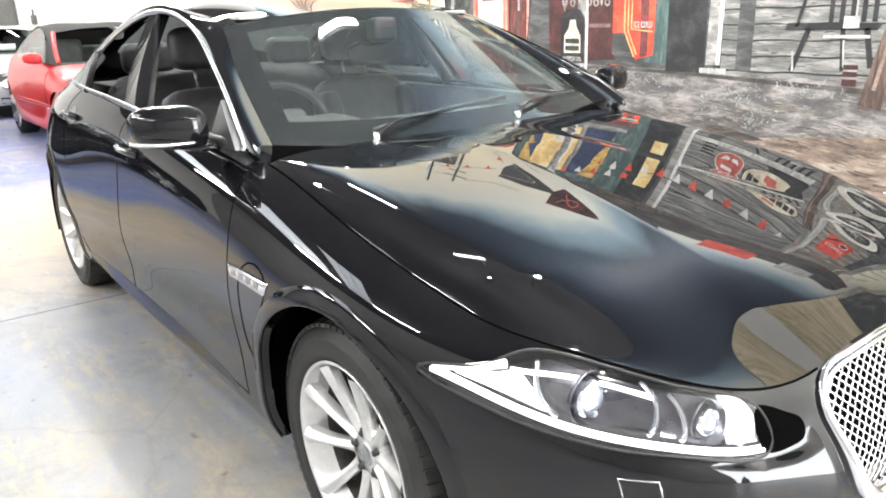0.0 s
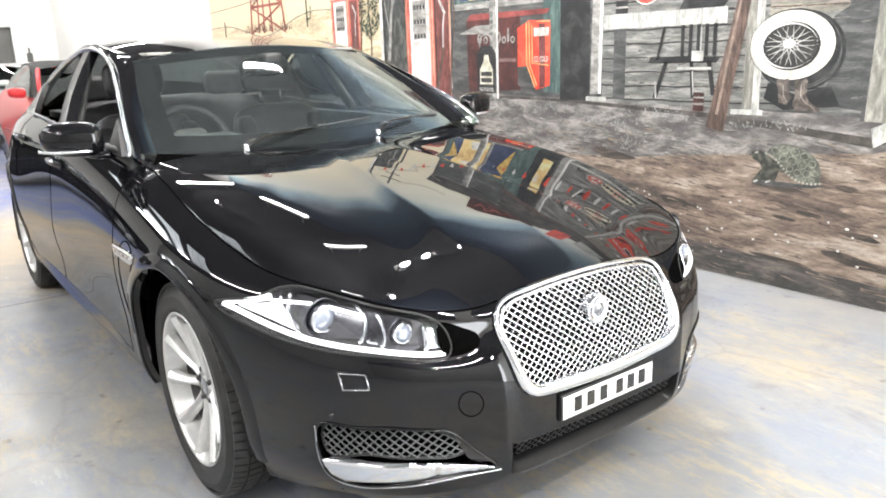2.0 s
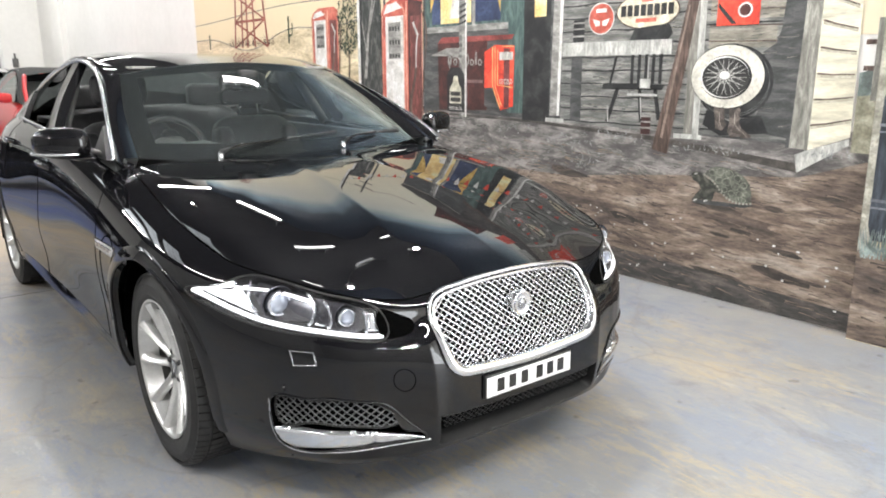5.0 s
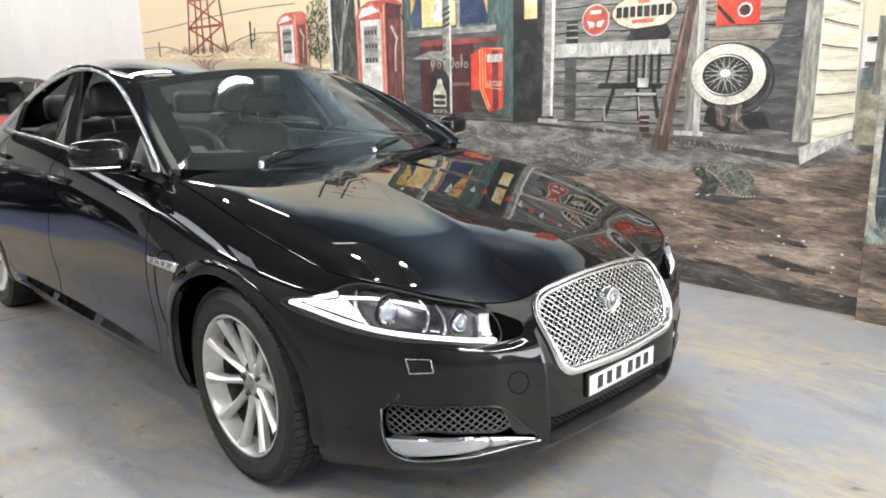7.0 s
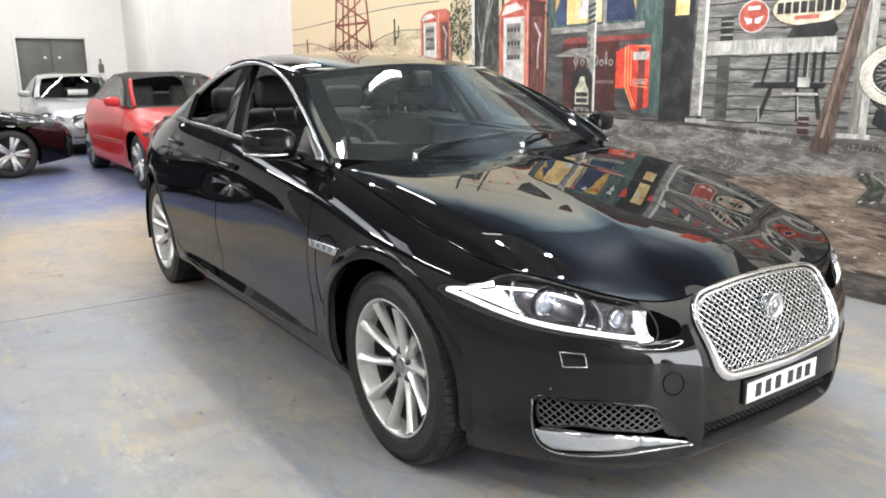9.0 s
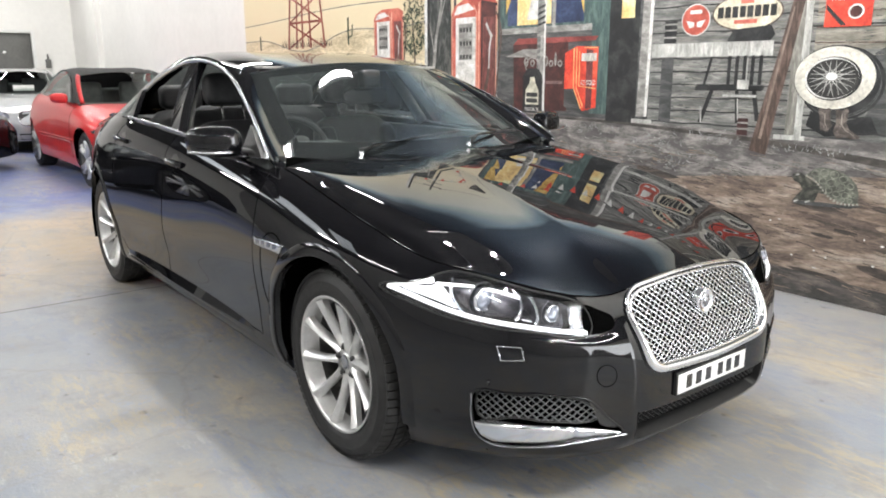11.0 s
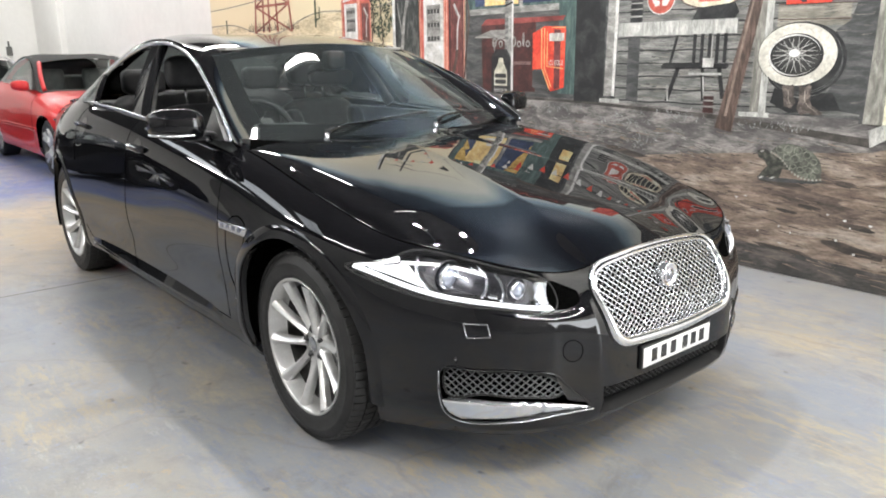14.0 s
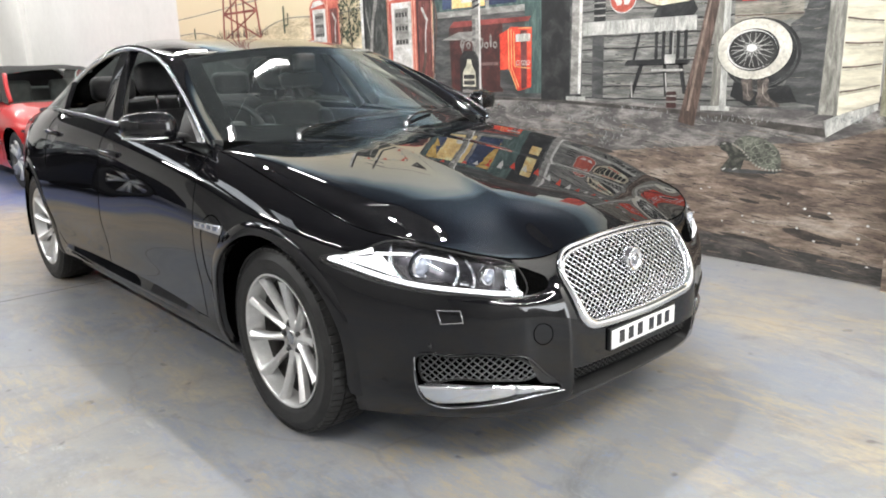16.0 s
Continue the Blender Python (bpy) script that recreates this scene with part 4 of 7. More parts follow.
# drinks machine
painted("cooler_side", [[(-2.74, 1.60), (-2.66, 1.645), (-2.10, 1.645), (-2.10, 1.06), (-2.72, 1.04)]], RED_DARK, 12, "dark red drinks cooler")
painted("cooler_top", [[(-2.74, 1.60), (-2.68, 1.65), (-1.79, 1.645), (-1.82, 1.61)]], pigment("cooler_lid", (0.20, 0.04, 0.035), (0.30, 0.07, 0.06)), 12.3)
painted("cooler_front", [[(-2.130, 1.520), (-2.03, 1.560), (-2.01, 1.572), (-1.785, 1.562), (-1.792, 1.10), (-1.934, 1.066), (-2.031, 1.240), (-2.130, 1.237)]], RED_BRIGHT, 12.6, "bright red cooler door")
painted("cooler_edge", stroke([(-2.035, 1.555), (-2.03, 1.25), (-1.945, 1.085)], .012) + stroke([(-2.005, 1.56), (-2.0, 1.25), (-1.925, 1.10)], .009) + stroke([(-1.975, 1.53), (-1.972, 1.262), (-1.80, 1.245)], .010) + stroke([(-1.93, 1.56), (-1.79, 1.556)], .008), pigment("orange", (0.75, 0.34, 0.14)), 13)
painted("door_stripe", [[(-1.905, 1.545), (-1.835, 1.540), (-1.838, 1.09), (-1.898, 1.085)]], pigment("plate_dark", (0.12, 0.03, 0.03)), 12.9)
painted("cooler_shadow", [[(-2.13, 1.237), (-2.04, 1.24), (-1.97, 1.10), (-1.98, 1.06), (-2.06, 1.06), (-2.13, 1.10)]], SHADE, 12.5)
for k, (x0, z0, tall, wide) in enumerate(((-2.575, 1.455, .085, .016), (-2.50, 1.445, .060, .013), (-2.345, 1.460, .090, .016), (-2.285, 1.440, .055, .013), (-2.235, 1.475, .115, .013), (-2.185, 1.440, .055, .013))):
    painted("script_bar", hoop(x0, z0, .026 if tall < .1 else .013, tall * .5, wide, 14), STONE, 13.2)
painted("script_bar", [rect(-1.955, 1.455, -1.80, 1.515)], POST_WHITE, 13.2)
painted("cold_bar", [rect(-2.36, 1.275, -2.15, 1.300)], pigment("cold_dim", (0.16, 0.10, 0.095)), 13.2)
lettering("ICE COLD", -1.880, 1.288, .055, WHITE, 13.4, mural, width=.62)
painted("tray", [[(-2.84, 1.50), (-2.62, 1.56), (-2.44, 1.56), (-2.44, 1.49)]], STONE, 13, "grey ledge")
painted("cooler_shade", [rect(-2.94, 1.02, -2.74, 1.66)], SHADE, 11)
# bottle-shaped oil sign and its stand
painted("oil_sign", [[(-2.61, 1.03), (-2.61, 1.34), (-2.56, 1.40), (-2.43, 1.40), (-2.38, 1.34), (-2.38, 1.03)]], DARK, 14, "dark stand sign with pale bottle")
painted("sign_bottle", [[(-2.575, 1.10), (-2.575, 1.22), (-2.53, 1.28), (-2.52, 1.33), (-2.47, 1.33), (-2.46, 1.28), (-2.42, 1.22), (-2.42, 1.10)]], pigment("bottle", (0.60, 0.58, 0.46)), 14.3)
painted("sign_bar", [rect(-2.565, 1.165, -2.43, 1.20), rect(-2.565, 1.115, -2.43, 1.15)], DARK, 14.6)
lettering("MOTOR OIL", -2.495, 1.058, .042, WHITE, 14.6, mural, width=.78)
painted("sign_leg", stroke([(-2.58, 1.03), (-2.66, .86)], .016) + stroke([(-2.42, 1.03), (-2.34, .86)], .016) + stroke([(-2.62, .92), (-2.38, .92)], .012), STONE, 14)
painted("sign_hoop", hoop(-2.50, 1.42, .085, .075, .012, 24), STONE, 13.8)


# loose brush work: pale splashes before the porch, weeds along its foot, grain and shadows on the boards
splash = []
for cx0, cz0, sx, sz, n in ((-1.25, .86, .28, .07, 90), (-.80, .93, .22, .05, 70), (-1.85, .93, .30, .04, 50), (-1.02, .74, .16, .06, 40), (-.05, .90, .30, .03, 40), (.62, .92, .14, .03, 40)):
    for _ in range(n):
        x, z = rng.gauss(cx0, sx * .5), rng.gauss(cz0, sz * .5)
        splash += stroke([(x, z), (x + rng.uniform(-.02, .02), z + rng.uniform(.004, .035))], rng.uniform(.002, .007), .001)
painted("splash", splash, pigment("splash", (0.26, 0.27, 0.27), (0.42, 0.43, 0.42), 20.0), 9)["kind"] = "stuff"
grain_ = []
for _ in range(420):
    x, z = rng.uniform(-1.28, .36), rng.uniform(1.03, 1.98)
    grain_ += stroke([(x, z), (x + rng.uniform(.03, .06), z + rng.uniform(-.004, .004)), (min(.43, x + rng.uniform(.08, .22)), z + rng.uniform(-.006, .006))], rng.uniform(.002, .006), .001)
painted("board_grain", grain_[::2], SHADE, 7.3)["kind"] = "stuff"
painted("board_grain", grain_[1::2], PLANK_LIGHT, 7.35)["kind"] = "stuff"
painted("post_shadow", [[(.18, 1.03), (.408, 1.0), (.445, 1.95), (.35, 1.95), (.325, 1.60), (.300, 1.52), (.228, 1.474), (.30, 1.32)]], SHADE, 7.7, "dark shadow on the boards")
dapple = []
for _ in range(46):
    x, z = rng.uniform(-2.0, .85), rng.uniform(.10, .66)
    w = rng.uniform(.05, .22)
    dapple.append([(x + w * math.cos(a) * rng.uniform(.7, 1.2), max(.012, z + w * .16 * math.sin(a) * rng.uniform(.6, 1.3) - .1 * w * math.cos(a))) for a in np.linspace(0, 2 * math.pi, 11, endpoint=False)])
dapple = [[(min(q[0], MUR_R - .004), q[1]) for q in poly] for poly in dapple]
painted("ground_patch", dapple[::2], pigment("patch_tan", (0.19, 0.14, 0.11), (0.33, 0.26, 0.21), 5.0, (1, 1, 4)), 3.6)["kind"] = "stuff"
painted("ground_patch", dapple[1::2], pigment("patch_dark", (0.045, 0.038, 0.034), (0.11, 0.085, 0.07), 5.0, (1, 1, 4)), 3.4)["kind"] = "stuff"


# petrol pumps
def petrol_pump(x0, x1, z0, z1, key):
    w = x1 - x0
    h = z1 - z0
    pump = painted("petrol_pump", [[(x0, z0), (x0, z1 - .12 * h), (x0 + .08 * w, z1 - .05 * h), (x0 + .30 * w, z1), (x0 + .86 * w, z1), (x1, z1 - .05 * h), (x1, z0)]], RED, 12, "red and white petrol pump with hose")
    painted("pump_cap", [[(x0 + .05 * w, z1 - .13 * h), (x0 + .14 * w, z1 - .055 * h), (x0 + .38 * w, z1 - .035 * h), (x0 + .52 * w, z1 - .09 * h)]], WHITE, 12.4, parent=pump)
    painted("pump_face", [rect(x0 + .10 * w, z0 + .02 * h, x0 + .55 * w, z1 - .15 * h)], WHITE, 12.4, "white pump face", parent=pump)
    painted("pump_dial", [rect(x0 + .17 * w, z1 - .50 * h, x0 + .48 * w, z1 - .20 * h)], STONE, 12.8, parent=pump)
    for r in range(3):
        for k in range(4):
            painted("dial_bar", [rect(x0 + (.20 + .07 * k) * w, z1 - (.27 + .11 * r) * h, x0 + (.245 + .07 * k) * w, z1 - (.235 + .11 * r) * h)], DARK, 13, parent=pump)
    painted("pump_side", [[(x0 + .66 * w, z0), (x0 + .66 * w, z1 - .02 * h), (x1, z1 - .06 * h), (x1, z0)]], RED_DARK if key else RED, 12.3, parent=pump)
    painted("pump_edge", stroke([(x0 + .62 * w, z0), (x0 + .62 * w, z1 - .04 * h)], .02) + stroke([(x0 + .03 * w, z0), (x0 + .03 * w, z1 - .14 * h)], .012), pigment("pump_light", (0.68, 0.30, 0.22)), 12.9, parent=pump)
    painted("pump_recess", [rect(x0 + .70 * w, z0, x0 + .95 * w, z1 - .16 * h)], pigment("pump_recess", (0.13, 0.04, 0.035), (0.22, 0.07, 0.06), 9.0, (4, 1, 1)), 12.6, parent=pump)
    painted("pump_edge", stroke([(x0 + .57 * w, z0), (x0 + .57 * w, z1 - .12 * h), (x0 + .50 * w, z1 - .06 * h)], .012) + stroke([(x0 + .985 * w, z0), (x0 + .985 * w, z1 - .08 * h)], .012), pigment("pump_light", (0.68, 0.30, 0.22)), 12.9, parent=pump)
    painted("nozzle", stroke([(x0 + .775 * w, z1 - .21 * h), (x0 + .86 * w, z1 - .29 * h), (x0 + .90 * w, z1 - .32 * h)], .026 * w * 1.6) + stroke([(x0 + .88 * w, z1 - .32 * h), (x0 + .85 * w, z1 - .40 * h), (x0 + .84 * w, z1 - .57 * h)], .018 * w * 1.6), POST_WHITE, 13.2, parent=pump)
    painted("hose", stroke([tuple(q) for q in curve([(x0 + .84 * w, z1 - .55 * h), (x0 + .80 * w, z1 - .68 * h), (x0 + .72 * w, z1 - .82 * h), (x0 + .74 * w, z0)], 16)], .055 * w) + stroke([tuple(q) for q in curve([(x0 + .97 * w, z1 - .12 * h), (x0 + 1.05 * w, z1 - .20 * h), (x0 + 1.05 * w, z1 - .5 * h), (x0 + .97 * w, z0 + .05 * h)], 20)], .030 * w), BROWN, 13.1, parent=pump)


petrol_pump(-3.60, -2.955, .93, 2.03, True)
petrol_pump(-4.95, -4.40, 1.20, 2.02, False)
# dark trunk, shrubs and pole between the pumps
painted("thicket", [[(-4.02, 1.0), (-4.02, 2.6), (-3.62, 2.6), (-3.60, 1.0)]], pigment("thicket", (0.03, 0.035, 0.033), (0.11, 0.115, 0.105), 9.0, (2, 1, 1)), 10, "dark thicket")
painted("bare_branch", stroke([(-3.9, 1.3), (-3.84, 1.7), (-3.76, 2.0), (-3.72, 2.5)], .05, .02) + stroke([(-3.82, 1.75), (-3.68, 2.1)], .03, .01) + stroke([(-3.86, 1.5), (-3.96, 1.9)], .02, .01), STONE, 10.6)
painted("pole", [rect(-4.03, .95, -3.985, 3.2)], WHITE, 11, "white pole")
painted("pole", [rect(-3.985, .95, -3.945, 3.2)], DARK, 11)
leaves = []
for _ in range(230):
    a, r = rng.uniform(0, 6.28), rng.random() ** .5
    x, z = -4.22 + .22 * r * math.cos(a), 1.83 + .32 * r * math.sin(a)
    b = rng.uniform(0, 3.14)
    leaves.append([(x + .028 * math.cos(b), z + .028 * math.sin(b)), (x + .010 * math.cos(b + 1.57), z + .010 * math.sin(b + 1.57)), (x - .028 * math.cos(b), z - .028 * math.sin(b)), (x - .010 * math.cos(b + 1.57), z - .010 * math.sin(b + 1.57))])
painted("shrub", leaves, LEAF, 10.4, "dark green shrub")["kind"] = "stuff"
painted("shrub_stem", stroke([(-4.22, 1.1), (-4.2, 1.5), (-4.24, 1.9)], .03, .015), BROWN, 10.2)
# oil derrick
dk_ = []
top, base_z = 3.9, 1.66
for xb, xt in ((-7.0, -6.72), (-6.78, -6.62), (-6.40, -6.52), (-6.05, -6.42), (-6.62, -6.56)):
    dk_ += stroke([(xb, base_z), (xt, top)], .045, .03)
for k in range(7):
    f0, f1 = k / 7, (k + 1) / 7
    z0_, z1_ = base_z + (top - base_z) * f0, base_z + (top - base_z) * f1
    l0, r0, l1, r1 = -7.0 + .28 * f0, -6.05 - .37 * f0, -7.0 + .28 * f1, -6.05 - .37 * f1
    dk_ += stroke([(l0, z0_), (r1, z1_)], .025) + stroke([(r0, z0_), (l1, z1_)], .025) + stroke([(l1, z1_), (r1, z1_)], .03)
painted("derrick", dk_, pigment("derrick_red", (0.26, 0.07, 0.05), (0.36, 0.12, 0.09)), 6, "red lattice oil derrick")
brush = []
for _ in range(60):
    x = rng.uniform(-7.2, -5.85)
    brush += stroke([(x, 1.68), (x + rng.uniform(-.04, .04), 1.68 + rng.uniform(.04, .12))], .014, .004)
painted("brushwood", brush, BROWN, 6.5)["kind"] = "stuff"
painted("cactus", stroke([(-5.50, 1.68), (-5.50, 1.98)], .035) + stroke([(-5.50, 1.76), (-5.42, 1.78), (-5.41, 1.90)], .025), LEAF, 6.5, "small cactus")
painted("cactus", stroke([(-7.85, 1.66), (-7.85, 1.85)], .04), LEAF, 6.5, "small cactus")
# fence and hills beyond the building
painted("far_field", [rect(.76, .95, MUR_R, 1.32)], pigment("field", (0.26, 0.25, 0.18), (0.42, 0.40, 0.31), 9.0), 9, "dry field")
painted("far_scrub", [[(.76, 1.24), (MUR_R, 1.26), (MUR_R, 1.40), (.76, 1.36)]], GRASS, 9.4)
painted("fence_rail", [rect(.775, 1.50, MUR_R, 1.525)], BROWN, 10)
painted("fence_rail", [rect(.775, 1.37, MUR_R, 1.395)], BROWN, 10)
painted("fence_post", [rect(.825, 1.22, .875, 1.63)], POST, 10.4, "grey fence post")

# the pier at the mural's end, painted with an oil drum
PIER_X, PIER_Y = .922, 2.24
slab("pier", (PIER_X, PIER_Y, 0), (2.4, NORTH + .003, HIGH), WALL_WHITE, "wall pier painted as part of the mural", "pier", .004)
drum = thing("pier_painting", "painted oil drum with grass and cactus on the pier", "mural")


def pier(name, polys, mat, layer, label=""):
    return part(name, flat(polys, layer, PIER_Y), mat, drum, label, smooth=False)


pier("back", [rect(.927, .0, 2.398, 4.3)], SAND, 1, "pale sand")
pier("board_wall", [rect(.927, .45, 1.02, 2.6)], pigment("pier_board", (0.30, 0.29, 0.24), (0.46, 0.44, 0.38), 9.0), 2, "pale scrubland")
pier("dirt", [rect(.927, .004, 2.398, .46)], DIRT, 2, "brown ground")
pier("drum", [[(.985, .52), (.965, .60), (.965, 1.24), (.985, 1.30), (1.62, 1.30), (1.64, 1.24), (1.64, .60), (1.62, .52)]], BARREL, 3, "dark blue oil drum")
pier("drum_lid", [[(.985, 1.29), (1.62, 1.29), (1.60, 1.33), (1.0, 1.33)]], PLANK, 3.4)
pier("drum_ring", [rect(.962, 1.10, 1.643, 1.115), rect(.962, 1.07, 1.643, 1.078), rect(.962, .72, 1.643, .735), rect(.962, .685, 1.643, .695)], pigment("ring", (0.14, 0.15, 0.17)), 3.6)
pier("drum_disc", [oval(1.245, .905, .205, .165)], pigment("disc", (0.34, 0.25, 0.155), (0.47, 0.36, 0.24), 7.0), 3.8, "round tan disc")
pier("disc_bar", [rect(1.09 + .08 * k, .92, 1.15 + .08 * k, 1.02) for k in range(4)], DARK, 4.2)
lettering("OIL", 1.245, .825, .11, DARK, 4.2, drum, PIER_Y)
gl = []
for _ in range(420):
    x = rng.uniform(.95, 2.38)
    gl += stroke([(x, .42 + rng.uniform(0, .05)), (x + rng.uniform(-.03, .03), .47 + rng.uniform(.02, .12))], .010, .002)
pier("grass", gl, GRASS, 4.6)["kind"] = "stuff"
pier("dark_top", [[(.985, 1.36), (1.00, 2.6), (2.398, 2.6), (2.398, 1.33), (1.3, 1.33), (1.2, 1.30)]], pigment("cactus_dark", (0.045, 0.05, 0.045), (0.13, 0.13, 0.115), 7.0, (3, 1, 1)), 2.8, "dark cactus and old tyre")
cx_ = []
for k in range(9):
    cx_ += stroke([(1.05 + .02 * k, 1.9 - .0 * k), (1.03 + .03 * k, 1.6), (1.10 + .03 * k, 1.42), (1.2 + .02 * k, 1.36)], .010)
pier("tyre_rib", cx_, pigment("rib", (0.2, 0.2, 0.18)), 3.2)
# returning side of the pier
bm = bmesh.new()
f = bm.faces.new([bm.verts.new(p) for p in ((PIER_X - .001, PIER_Y + .003, .004), (PIER_X - .001, NORTH, .004), (PIER_X - .001, NORTH, 4.3), (PIER_X - .001, PIER_Y + .003, 4.3))])
part("pier_side", bm, pigment("pier_side", (0.10, 0.085, 0.07), (0.22, 0.19, 0.16), 5.0), drum, smooth=False)
st_ = []
for _ in range(160):
    x, z = rng.uniform(.95, 2.3), rng.uniform(.03, .42)
    st_ += stroke([(x, z), (min(x + rng.uniform(.04, .14), 2.39), max(.01, z - rng.uniform(0, .02)))], .010, .002)
pier("ground_streak", st_, PAINTS["streak_dark"], 2.6)["kind"] = "stuff"

# ---- the black saloon: body surfaces ----
# Lines round the body, from the middle of the nose by the side to the middle of the tail: (x ahead of the front axle, half width, height).
LINES = [
    [(0.872, 0, 0.218), (0.867, 0.2, 0.217), (0.859, 0.325, 0.216), (0.851, 0.365, 0.214), (0.835, 0.42, 0.212), (0.745, 0.57, 0.203), (0.6, 0.67, 0.19), (0.4, 0.75, 0.165), (0.18, 0.81, 0.155), (-0.1, 0.835, 0.17),
     (-0.56, 0.85, 0.2), (-1.4, 0.86, 0.215), (-2.3, 0.86, 0.215), (-2.95, 0.845, 0.22), (-3.5, 0.702, 0.23), (-3.85, 0.546, 0.26), (-3.98, 0.324, 0.28), (-4, 0, 0.28)],
    [(0.897, 0, 0.27), (0.894, 0.2, 0.27), (0.886, 0.325, 0.27), (0.879, 0.365, 0.27), (0.862, 0.43, 0.27), (0.785, 0.59, 0.27), (0.645, 0.7, 0.265), (0.43, 0.795, 0.26), (0.19, 0.86, 0.26), (-0.1, 0.885, 0.265),
     (-0.56, 0.89, 0.28), (-1.4, 0.893, 0.285), (-2.3, 0.893, 0.285), (-2.95, 0.869, 0.29), (-3.5, 0.742, 0.32), (-3.89, 0.581, 0.36), (-4.02, 0.342, 0.37), (-4.045, 0, 0.37)],
    [(0.905, 0, 0.4), (0.902, 0.2, 0.4), (0.895, 0.325, 0.401), (0.887, 0.365, 0.404), (0.87, 0.435, 0.41), (0.795, 0.6, 0.415), (0.655, 0.722, 0.42), (0.44, 0.825, 0.42), (0.2, 0.89, 0.42), (-0.1, 0.915, 0.42),
     (-0.56, 0.902, 0.43), (-1.4, 0.898, 0.43), (-2.3, 0.908, 0.43), (-2.95, 0.905, 0.44), (-3.5, 0.785, 0.47), (-3.92, 0.607, 0.5), (-4.05, 0.36, 0.5), (-4.075, 0, 0.5)],
    [(0.884, 0, 0.55), (0.880, 0.2, 0.55), (0.874, 0.325, 0.552), (0.867, 0.365, 0.556), (0.853, 0.44, 0.56), (0.781, 0.6, 0.57), (0.644, 0.724, 0.58), (0.432, 0.83, 0.59), (0.19, 0.898, 0.6), (-0.1, 0.928, 0.61),
     (-0.56, 0.918, 0.6), (-1.4, 0.916, 0.6), (-2.3, 0.928, 0.6), (-2.95, 0.919, 0.61), (-3.5, 0.796, 0.64), (-3.91, 0.616, 0.66), (-4.04, 0.369, 0.66), (-4.06, 0, 0.66)],
    [(0.835, 0, 0.655), (0.83, 0.2, 0.65), (0.823, 0.325, 0.635), (0.816, 0.365, 0.627), (0.805, 0.445, 0.612), (0.737, 0.605, 0.632), (0.597, 0.726, 0.660), (0.402, 0.818, 0.7), (0.18, 0.887, 0.735), (-0.1, 0.905, 0.765),
     (-0.56, 0.905, 0.775), (-1.4, 0.899, 0.79), (-2.3, 0.905, 0.815), (-2.95, 0.883, 0.83), (-3.5, 0.776, 0.84), (-3.87, 0.607, 0.85), (-3.99, 0.36, 0.85), (-4.01, 0, 0.85)],
    [(0.815, 0, 0.697), (0.81, 0.2, 0.69), (0.804, 0.325, 0.668), (0.799, 0.365, 0.662), (0.785, 0.448, 0.662), (0.700, 0.607, 0.694), (0.550, 0.722, 0.726), (0.385, 0.795, 0.748), (0.17, 0.85, 0.795), (-0.1, 0.856, 0.842),
     (-0.56, 0.852, 0.902), (-1.4, 0.87, 0.94), (-2.3, 0.864, 0.975), (-2.95, 0.821, 0.99), (-3.5, 0.72, 0.97), (-3.85, 0.581, 0.965), (-3.96, 0.342, 0.965), (-3.98, 0, 0.965)],
    [(0.795, 0, 0.718), (0.79, 0.2, 0.711), (0.785, 0.325, 0.688), (0.78, 0.365, 0.685), (0.766, 0.45, 0.692), (0.674, 0.605, 0.730), (0.512, 0.705, 0.762), (0.352, 0.755, 0.784), (0.155, 0.785, 0.836), (-0.1, 0.785, 0.888),
     (-0.56, 0.752, 0.96), (-1.4, 0.812, 1.018), (-2.3, 0.794, 1.055), (-2.95, 0.751, 1.06), (-3.5, 0.63, 1.025), (-3.8, 0.51, 1.02), (-3.9, 0.306, 1.02), (-3.92, 0, 1.02)],
]
NET = np.array(LINES)
STEPS = np.concatenate([[0], np.cumsum(np.linalg.norm(np.diff(NET[3], axis=0), axis=1))])
U_KNOTS = np.concatenate([[-STEPS[2], -STEPS[1]], STEPS, [2 * STEPS[-1] - STEPS[-2]]])
MIRROR = np.array([1, -1, 1])
FULL_NET = np.concatenate([NET[:, 2:0:-1] * MIRROR, NET, NET[:, -2:-1] * MIRROR], axis=1)
V_KNOTS = np.array([0, .085, .215, .365, .465, .525, .575])
U_END, V_END = STEPS[-1], V_KNOTS[-1]


def nose_step(u, v):
    """The bumper's middle stands proud, with a firm upright edge outside the grille."""
    k = np.clip((np.abs(u) - (.352 + .05 * np.clip(v - .10, 0, .4))) / .13, 0, 1)
    return .022 * ((1 - k) ** 1.6 - 1) * np.clip((v - .03) / .05, 0, 1) * np.clip((.47 - v) / .06, 0, 1) * np.clip((.85 - np.abs(u)) / .3, 0, 1)


def body(u, v):
    """Points of the body side for arrays u (round the car) and v (upward), and the outward normals."""
    u, v = np.atleast_1d(u).astype(float), np.atleast_1d(v).astype(float)

    def at(a, b):
        wu, wv = cardinal(U_KNOTS, a), cardinal(V_KNOTS, b)
        q = np.einsum("nr,nc,rcd->nd", wv, wu, FULL_NET)
        q[:, 0] += nose_step(a, b)
        return q
    p = at(u, v)
    e = 1e-3
    n = np.cross(at(u + e, v) - at(u - e, v), at(u, v + e) - at(u, v - e))
    n /= np.linalg.norm(n, axis=1)[:, None]
    n *= np.sign(np.einsum("nd,nd->n", n, p - np.array([-1.5, 0, 0.5])))[:, None]
    return p, n


